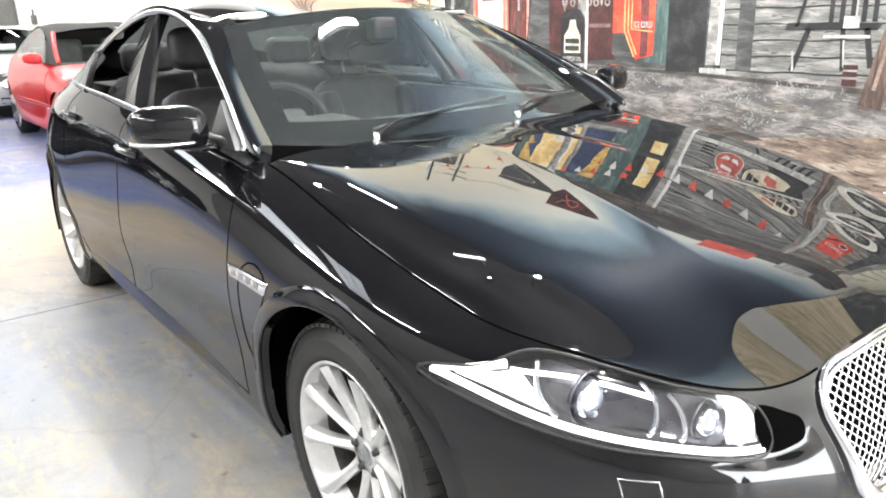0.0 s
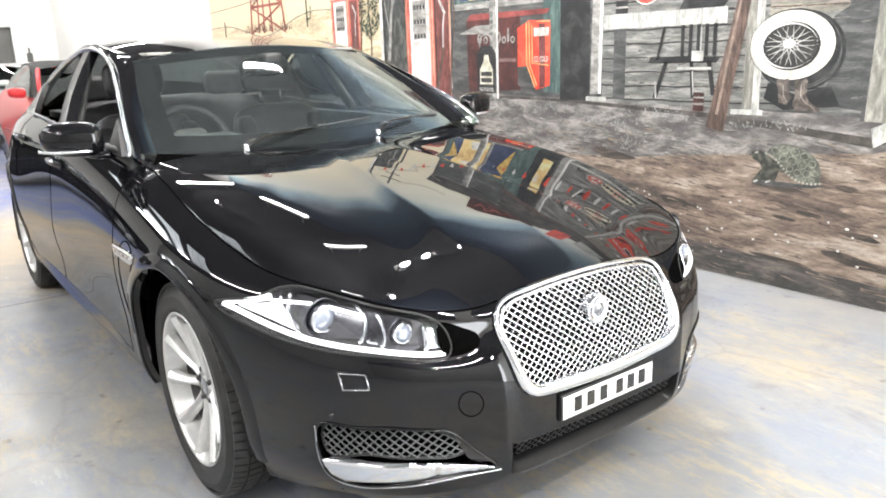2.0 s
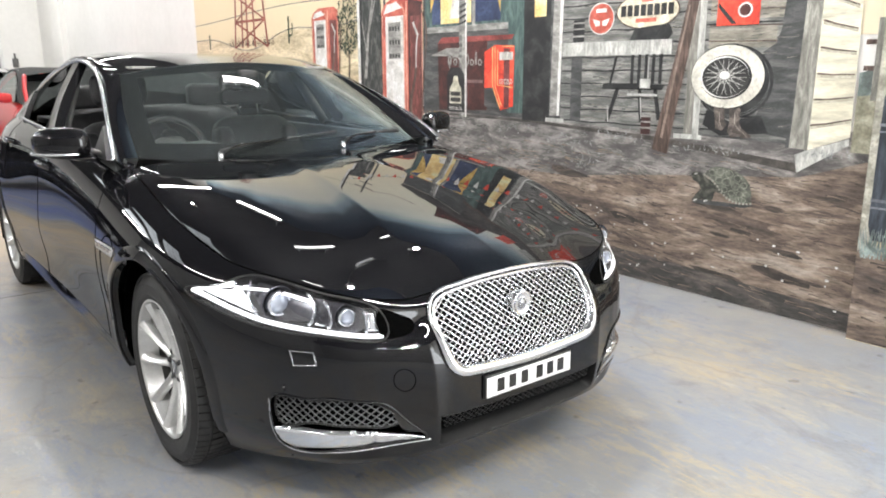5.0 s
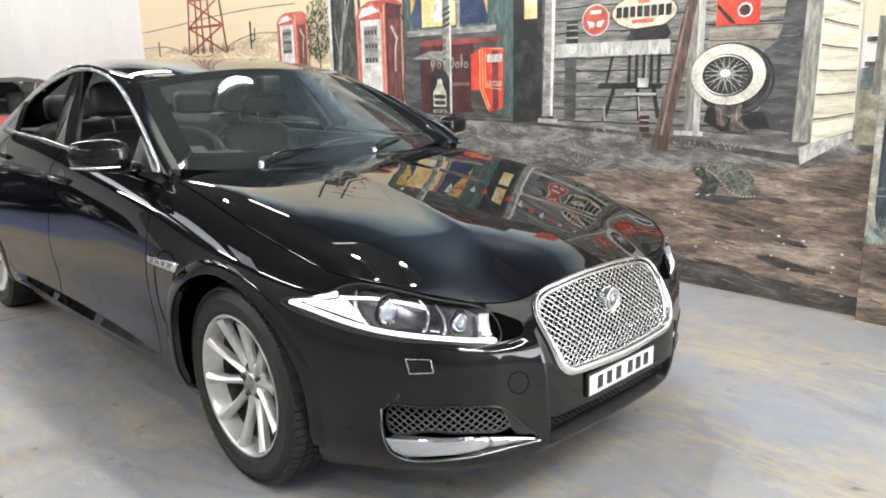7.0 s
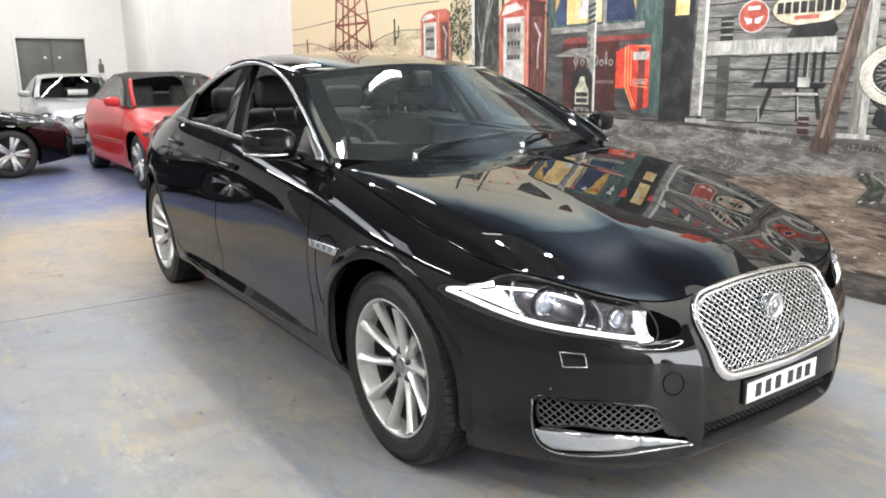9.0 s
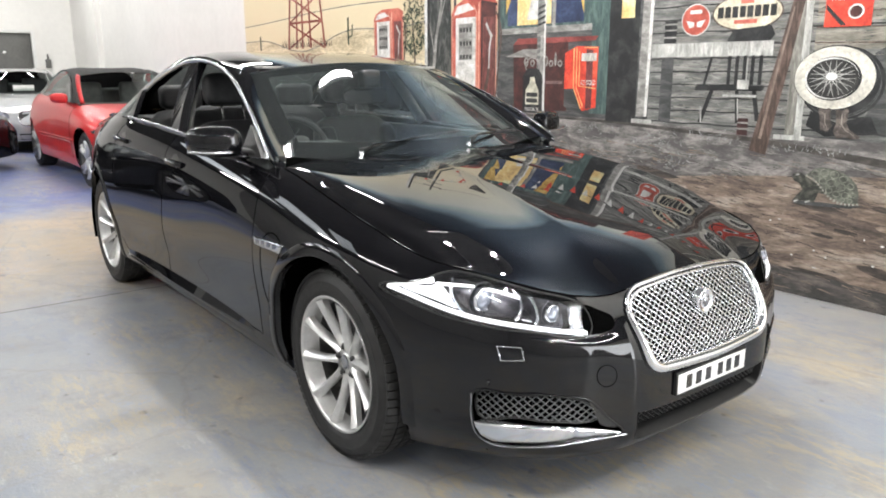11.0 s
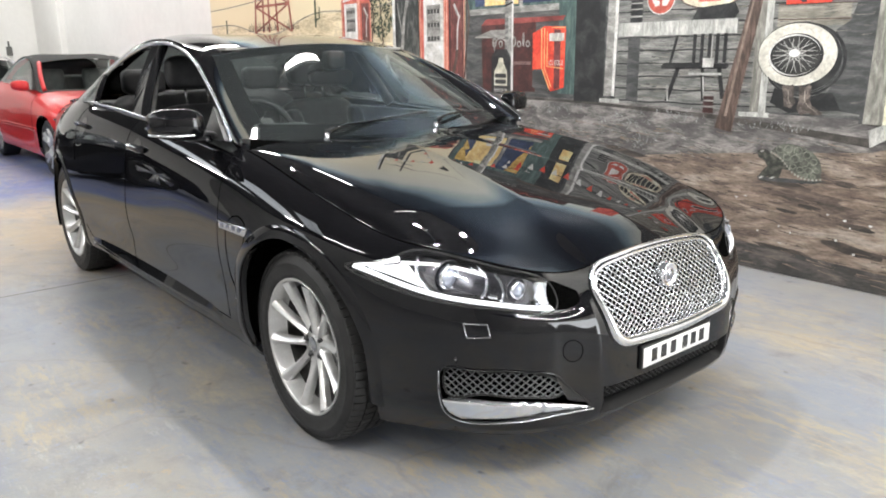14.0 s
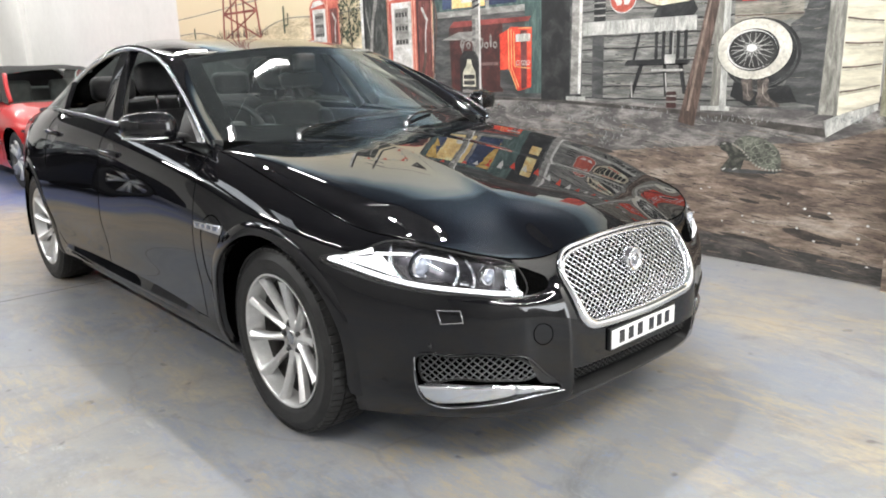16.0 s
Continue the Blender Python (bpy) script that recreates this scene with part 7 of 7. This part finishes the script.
def road_wheel(parent, cx, cy, cz, turn=0.0):
    """A ten-spoke wheel facing -y, built about its own centre."""
    w = new("wheel")
    w.location = (cx, cy, cz)
    w.parent = parent
    prof = [(.228, .115), (.250, .118), (.285, .121), (.315, .112), (.330, .098), (.3375, .080), (.3395, .05), (.340, 0), (.3395, -.05), (.3375, -.080), (.330, -.098), (.315, -.112), (.300, -.1165), (.298, -.1185), (.292, -.1185), (.290, -.117), (.265, -.118), (.250, -.113), (.243, -.104), (.236, -.100)]
    tyre = lathe(prof, (0, 0, 0), "y", 128)
    ty = part("tyre", tyre, RUBBER, None, "worn black tyre")
    ty.parent = w
    # tread: shoulder blocks and circumferential grooves
    bm = bmesh.new()
    for k in range(72):
        a = 2 * math.pi * k / 72
        for y0, y1, sl in ((-.108, -.072, .3), (-.064, -.024, .1), (-.017, .017, 0), (.024, .064, -.1), (.072, .108, -.3)):
            m = Matrix.Rotation(-a, 4, "Y")
            vs_ = []
            da = .0118
            for s in (-1, 1):
                for y in (y0, y1):
                    rr0 = .3400 - (abs(y) > .07) * max(0, abs(y) - .07) * .26
                    for r in (rr0 - .006, rr0 + .0035):
                        vs_.append(bm.verts.new(m @ Vector((s * da + y * .02 * sl * 10 * .1, y, r))))
            A_, B_, C_, D_, E_, F_, G_, H_ = vs_
            for f in ((B_, D_, H_, F_), (A_, B_, F_, E_), (C_, G_, H_, D_), (A_, C_, D_, B_), (E_, F_, H_, G_)):
                bm.faces.new(f)
    bmesh.ops.recalc_face_normals(bm, faces=bm.faces[:])
    tr = part("tread", bm, RUBBER, None, smooth=False)
    tr.parent = ty
    rim_p = [(.236, -.100), (.241, -.108), (.2445, -.112), (.240, -.1145), (.234, -.110), (.229, -.100), (.226, -.080), (.215, -.05), (.205, .0), (.205, .06), (.225, .10), (.236, .112)]
    rim_ = part("rim", lathe(rim_p[:8], (0, 0, 0), "y", 96), ALLOY, None, "silver alloy rim with ten spokes")
    rim_.parent = w
    # Barrel takes the darkened disc metal: shade behind the spokes put into its colour.
    barrel = part("barrel", lathe(rim_p[7:], (0, 0, 0), "y", 64), DISC, None)
    barrel.parent = rim_
    for k in range(10):
        s = part("spoke", spoke_mesh(turn + 2 * math.pi * k / 10, -.022), ALLOY, None, smooth=28)
        s.parent = rim_
    hub = part("hub", lathe([(.001, -.068), (.022, -.067), (.028, -.064), (.030, -.060), (.034, -.061), (.060, -.063), (.072, -.058), (.078, -.040), (.080, .0)], (0, 0, 0), "y", 48), ALLOY, None)
    hub.parent = rim_
    cap = part("hub_cap", lathe([(.001, -.0715), (.020, -.0705), (.026, -.068)], (0, 0, 0), "y", 32), REFLECTOR, None, "plain round hub cap")
    cap.parent = rim_
    for k in range(5):
        a = turn + .31 + 2 * math.pi * k / 5
        n = part("wheel_nut", lathe([(.001, -.072), (.007, -.072), (.009, -.066), (.014, -.0655), (.0145, -.058)], (.052 * math.cos(a), 0, .052 * math.sin(a)), "y", 12), DARK_METAL, None)
        n.parent = rim_
    d = part("brake_disc", lathe([(.05, .005), (.163, .005), (.163, .03), (.05, .03)], (0, 0, 0), "y", 48), DISC, None)
    d.parent = w
    bm = bmesh.new()
    box(bm, (.085, -.02, -.075), (.175, .05, .075), .012)
    c = part("brake_caliper", bm, DARK_METAL, None, smooth=30)
    c.parent = w
    drum = part("inner_barrel", lathe([(.200, .04), (.19, .045), (.02, .05)], (0, 0, 0), "y", 32), UNDER, None)
    drum.parent = w
    return w


for cx, cz in WHEELS:
    road_wheel(car, cx, -.758, .340, .17 if cx == 0 else .5)
    w = road_wheel(car, cx, .758, .340, .4)
    w.rotation_euler = (0, 0, math.pi)

# ---- the black saloon: cabin ----
def cushion(bm, lo, hi, bevel, turn=None, bulge=0.0):
    b2 = bmesh.new()
    box(b2, lo, hi)
    bmesh.ops.subdivide_edges(b2, edges=b2.edges[:], cuts=3, use_grid_fill=True)
    lo, hi = Vector(lo), Vector(hi)
    c, h = (lo + hi) / 2, (hi - lo) / 2
    for v in b2.verts:
        d = Vector(((v.co.x - c.x) / h.x, (v.co.y - c.y) / h.y, (v.co.z - c.z) / h.z))
        n = (abs(d.x) ** 5 + abs(d.y) ** 5 + abs(d.z) ** 5) ** .2
        s = 1 / max(n, 1e-6) * max(abs(d.x), abs(d.y), abs(d.z))
        v.co = c + Vector((d.x * h.x * s, d.y * h.y * s, d.z * h.z * s))
    if turn is not None:
        bmesh.ops.transform(b2, matrix=Matrix.Translation(c) @ turn @ Matrix.Translation(-c), verts=b2.verts[:])
    bmesh.ops.subdivide_edges(b2, edges=b2.edges[:], cuts=1, use_grid_fill=True, smooth=.6)
    me = bpy.data.meshes.new("cushion")
    b2.to_mesh(me)
    b2.free()
    bm.from_mesh(me)
    return bm


for y in (-.37, .37):
    bm = bmesh.new()
    cushion(bm, (-1.86, y - .26, .50), (-1.34, y + .26, .66), .05)
    seat = part("front_seat", bm, LEATHER, car, "black leather front seat")
    bm = bmesh.new()
    cushion(bm, (-1.96, y - .25, .58), (-1.81, y + .25, 1.07), .05, Matrix.Rotation(radians(-14), 4, "Y"))
    part("backrest", bm, LEATHER, seat)
    for s in (-1, 1):
        bm = bmesh.new()
        cushion(bm, (-1.92, y + s * .21 - .05, .64), (-1.76, y + s * .21 + .05, 1.01), .04, Matrix.Rotation(radians(-14), 4, "Y"))
        part("side_bolster", bm, LEATHER, seat)
    bm = bmesh.new()
    cushion(bm, (-2.06, y - .145, 1.145), (-1.945, y + .145, 1.325), .04, Matrix.Rotation(radians(-10), 4, "Y"))
    rest = part("head_rest", bm, LEATHER, seat)
    for dy in (-.062, .062):
        part("post", tube([(-1.945, y + dy, 1.06), (-1.972, y + dy, 1.17)], .0065, 8), CHROME, rest, "bright metal post")
bm = bmesh.new()
cushion(bm, (-2.60, -.66, .52), (-2.10, .66, .68), .05)
bench = part("rear_seat", bm, LEATHER, car, "black leather rear bench")
bm = bmesh.new()
cushion(bm, (-2.74, -.64, .62), (-2.59, .64, 1.12), .05, Matrix.Rotation(radians(-20), 4, "Y"))
part("backrest", bm, LEATHER, bench)
for y in (-.40, .40):
    bm = bmesh.new()
    cushion(bm, (-2.78, y - .13, 1.10), (-2.68, y + .13, 1.25), .04)
    part("head_rest", bm, LEATHER, bench)
# dashboard
sec = [(-.76, .955), (-.90, .985), (-1.00, .985), (-1.07, .955), (-1.10, .90), (-1.08, .78), (-1.00, .62), (-.80, .60)]
dash_p = np.stack([np.stack([np.array([x + .04 * abs(y) ** 2, y, z - .02 * y * y]) for x, z in curve(sec, 24)], 0) for y in np.linspace(-.72, .72, 20)], 0)
dash = part("dashboard", grid_mesh("dashboard", dash_p, flip=True), DASH, car, "dark grey dashboard")
bm = bmesh.new()
cushion(bm, (-1.10, -.53, .93), (-.90, -.21, 1.008), .03)
part("instrument_hood", bm, DASH, dash)
st = new("steering_wheel")
st.parent = car
st.location = (-1.20, -.37, .955)
st.rotation_euler = (0, radians(66), 0)
st["label"] = "black leather steering wheel"
r_ = part("wheel_rim", lathe([(.172 + .016 * math.cos(a), .016 * math.sin(a)) for a in np.linspace(0, 2 * math.pi, 11)], (0, 0, 0), "z", 48), LEATHER, None)
r_.parent = st
bm = bmesh.new()
cushion(bm, (-.07, -.075, -.03), (.07, .075, .03), .02)
h_ = part("wheel_hub", bm, CABIN_GREY, None)
h_.parent = st
for a in (radians(90), radians(-90), 0):
    s_ = part("wheel_spoke", tube([(.05 * math.cos(a), .05 * math.sin(a), 0), (.165 * math.cos(a), .165 * math.sin(a), .0)], 1, 8, flat=(.018, .008, (0, 0, 1))), LEATHER, None)
    s_.parent = st
# inner mirror and its foot
bm = bmesh.new()
cushion(bm, (-1.17, -.125, 1.17), (-1.125, .125, 1.25), .02)
im = part("inner_mirror", bm, GLOSS_BLACK, car, "black inner mirror on the windscreen")
bm = bmesh.new()
cushion(bm, (-1.15, -.05, 1.25), (-1.07, .05, 1.34), .02)
part("sensor_box", bm, BLACK_PLASTIC, im)
for y in (-.32, .32):
    bm = bmesh.new()
    box(bm, (-1.40, y - .19, 1.345), (-1.235, y + .19, 1.358), .005)
    part("sun_visor", bm, LINING, car, smooth=30)
# door linings, inner pillars, parcel shelf
for s in (-1, 1):
    bm = bmesh.new()
    box(bm, (-2.45, min(s * .79, s * .74), .40), (-.62, max(s * .79, s * .74), 1.0), .01)
    part("door_lining", bm, DASH, car, smooth=30)
    pts = [(-1.66, s * .735, 1.03), (-1.76, s * .655, 1.22), (-1.83, s * .590, 1.37)]
    part("pillar_lining", tube(curve(pts, 10), 1, 8, flat=(.045, .015, (0, s, 0))), CABIN_GREY, car)
    pts = [(-.74, s * .665, 1.0), (-1.02, s * .605, 1.15), (-1.35, s * .525, 1.295)]
    part("screen_pillar", tube(curve(pts, 10), 1, 8, flat=(.013, .012, (0, s, 0))), CABIN_GREY, car)
bm = bmesh.new()
box(bm, (-3.12, -.60, 1.01), (-2.66, .60, 1.05), .01)
part("parcel_shelf", bm, DASH, car, smooth=30)
bm = bmesh.new()
box(bm, (-1.75, -.11, .40), (-1.02, .11, .72), .03)
part("centre_console", bm, DASH, car, smooth=30)

# ---- the parked cars behind ----
def far_car(name, label, paint, roof_mat, scale, at, turn, soft=False, rims=ALLOY, trim=LEATHER):
    """Another parked car: body, bonnet, roof, screens, lamps, wheels."""
    t = thing(name, label, "car", "cars parked at the back of the hall")
    S = Matrix.Diagonal((*scale, 1))

    def add(n, mesh, mat, parent=t, lab="", two=False, smooth=True):
        out = None
        for m in ([mesh.copy(), mirrored(mesh)] if two else [mesh]):
            m.transform(S)
            out = part(n, m, mat, None, lab, smooth)
            out.parent = parent
        return out
    u = np.linspace(0, U_END, 150)
    v = np.linspace(0, V_END, 26)
    g = body_grid(u, v)
    kp = np.ones((len(v) - 1, len(u) - 1), bool)
    g, kp = cut_arches(g, kp)
    add("body_side", grid_mesh("body_side", g, kp, flip=True), paint, two=True)
    add("bonnet", grid_mesh("bonnet", whole(bonnet_grid(24, 16))), paint)
    add("boot_lid", grid_mesh("boot_lid", whole(dk)), paint)
    add("waist_panel", grid_mesh("waist", np.stack([shoulder_low, belt], 0), flip=True), paint, two=True)
    add("rear_pillar", grid_mesh("rear_pillar", np.stack([pillar_top, pillar_low], 0)), roof_mat, two=True)
    add("roof", grid_mesh("roof", rf[::3, ::3]), roof_mat)
    add("roof_rail", grid_mesh("roof_rail", rail[::4, ::3]), roof_mat if soft else paint, two=True)
    add("cowl", grid_mesh("cowl", whole(cw)), BLACK_PLASTIC)
    add("windscreen", grid_mesh("windscreen", ws[::2, ::2]), TINTED).visible_shadow = False
    add("rear_window", grid_mesh("rear_window", bl[::2, ::2]), TINTED)
    o = dense_poly([(-.70, 1.0), (-1.60, 1.04), (-2.40, 1.06), (-2.64, 1.08), (-2.42, 1.24), (-2.16, 1.338), (-1.84, 1.385), (-1.54, 1.364), (-1.26, 1.30), (-.95, 1.185)], .2)
    add("side_window", mesh_of("side_window", [(x, side_y(x, z) - .006, z) for x, z in o], [tuple(range(len(o)))]), CLEAR, two=True, smooth=False)
    lamp = add("head_lamp", skin(LAMP, .002, 0, .05), LAMP_GREY, two=True)
    for cu, cv in ((.80, .49), (.58, .50)):
        c = on_skin([(cu, cv)], .004)[0]
        add("lamp_glass", lathe([(.001, .012), (.025, .010), (.040, .0)], c, "x", 16), BULB_GLASS, two=True)
    add("grille", mesh_of("grille", front_points(ring_yz[::2], .004), [tuple(range(len(ring_yz[::2])))]), BLACK_PLASTIC, smooth=False)
    add("grille_frame", tube(front_points(ring_yz[::2], .006), .010, 6, closed=True), CHROME)
    add("lower_grille", mesh_of("lower", front_points(dense_poly(low_ring, .05), .004), [tuple(range(len(dense_poly(low_ring, .05))))]), GAP, smooth=False)
    add("door_mirror", door_mirror(), paint, two=True)
    add("door_gap", tube(uv_line([(U_DOOR_F + .05, .556), (U_DOOR_F, .47), (U_DOOR_F, .125)], 14, 0), .004, 5), GAP, two=True)
    add("rubbing_strip", tube(uv_line([(U_DOOR_F - .2, .33), (U_DOOR_M, .33), (U_DOOR_R - .1, .33)], 14, 0), .008, 5), paint, two=True)
    for cx, cz in WHEELS:
        an = np.linspace(radians(-22), radians(202), 30)
        well = np.stack([np.stack([cx + .385 * np.cos(an), np.full(30, y), cz + .385 * np.sin(an)], 1) for y in (.50, .87)], 0)
        add("wheel_well", grid_mesh("well", well), GAP, two=True)
        for s in (-1, 1):
            w = new("wheel")
            w.parent = t
            w.location = (cx * scale[0], s * .76 * scale[1], .335 * scale[2])
            w.rotation_euler = (0, 0, 0 if s < 0 else math.pi)
            ty = part("tyre", lathe([(.20, .10), (.29, .115), (.32, .095), (.335 * scale[2] * 1.0, .06), (.335 * scale[2], -.06), (.32, -.095), (.29, -.113), (.235, -.105)], (0, 0, 0), "y", 40), RUBBER, None)
            ty.parent = w
            rm = part("rim", lathe([(.235, -.105), (.228, -.09), (.21, -.03), (.05, -.02)], (0, 0, 0), "y", 40), DISC, None, "alloy wheel")
            rm.parent = w
            for k in range(10):
                a = 2 * math.pi * (k // 2) / 5 + (.16 if k % 2 else -.16)
                b = 2 * math.pi * (k // 2) / 5 + (.10 if k % 2 else -.10)
                s_ = part("spoke", tube([(.03 * math.cos(b), -.075, .03 * math.sin(b)), (.13 * math.cos(a), -.078, .13 * math.sin(a)), (.228 * math.cos(a), -.095, .228 * math.sin(a))], [.030, .026, .032], 6), rims, None)
                s_.parent = rm
            h = part("hub", lathe([(.001, -.09), (.04, -.085), (.055, -.06)], (0, 0, 0), "y", 20), rims, None)
            h.parent = rm
    bm = bmesh.new()
    box(bm, (-3.7, -.70, .22), (.60, .70, .62), .03)
    me = bpy.data.meshes.new("under")
    bm.to_mesh(me)
    bm.free()
    add("underside", me, UNDER)
    for n, lo_c, hi_c in (("dashboard", (-1.15, -.68, .60), (-.75, .68, .98)), ("seat", (-1.90, -.59, .60), (-1.74, -.13, 1.24)), ("seat", (-1.90, .13, .60), (-1.74, .59, 1.24)), ("rear_seat", (-2.80, -.6, .60), (-2.60, .6, 1.14))):
        bm = bmesh.new()
        box(bm, lo_c, hi_c, .05)
        me = bpy.data.meshes.new(n)
        bm.to_mesh(me)
        bm.free()
        add(n, me, trim)
    if soft:
        frame_line = curve(WS_SIDE, 14)
        add("screen_frame", tube(frame_line, .030, 8), paint, two=True)
    add("sheet_trim", tube(uv_line([(U_DOOR_F - .1, .30), (U_DOOR_M, .30), (U_DOOR_R - .1, .30)], 14, 0), .004, 5), CHROME_SATIN, two=True)
    t.location = at
    t.rotation_euler = (0, 0, radians(turn))
    return t


RED_CAR = mottled("red_paint", [(0.4, (0.52, 0.012, 0.014)), (0.6, (0.58, 0.016, 0.018))], 300.0, 0.40, coat=0.55)
SILVER_CAR = mottled("silver_paint", [(0.4, (0.36, 0.375, 0.385)), (0.6, (0.42, 0.435, 0.445))], 500.0, 0.35, metal=0.5, coat=1.0)
SOFT_TOP = mottled("black_canvas", [(0.3, (0.018, 0.018, 0.018)), (0.7, (0.035, 0.034, 0.033))], 30.0, 0.85, bump=0.3, bump_scale=300)
far_car("convertible_car", "bright red convertible with closed black soft top, parked", RED_CAR, SOFT_TOP, (.933, .93, .965), (-7.40, .83, 0), 1.0, True, trim=CABIN_GREY)
far_car("coupe_car", "silver two-door coupe parked behind the red car", SILVER_CAR, SILVER_CAR, (.95, .94, .98), (-12.9, .42, 0), -2.0)
far_car("dark_car", "black car parked crosswise with silver alloy wheels", PAINT, PAINT, (.95, .94, .97), (-10.33, -1.13, 0), 91.0)
# paper behind the silver car's screen
note = thing("price_sheet", "white paper sheet behind the silver car's windscreen", "paper sheet")
bm = bmesh.new()
box(bm, (-13.60, .28, 1.00), (-13.59, .62, 1.10))
part("sheet", bm, FRAME_WHITE, note, smooth=False)
far_car("estate_car", "grey car parked opposite with silver alloy wheels", SILVER_CAR, SILVER_CAR, (.95, .94, 1.0), (-4.2, -6.6, 0), 3.0)
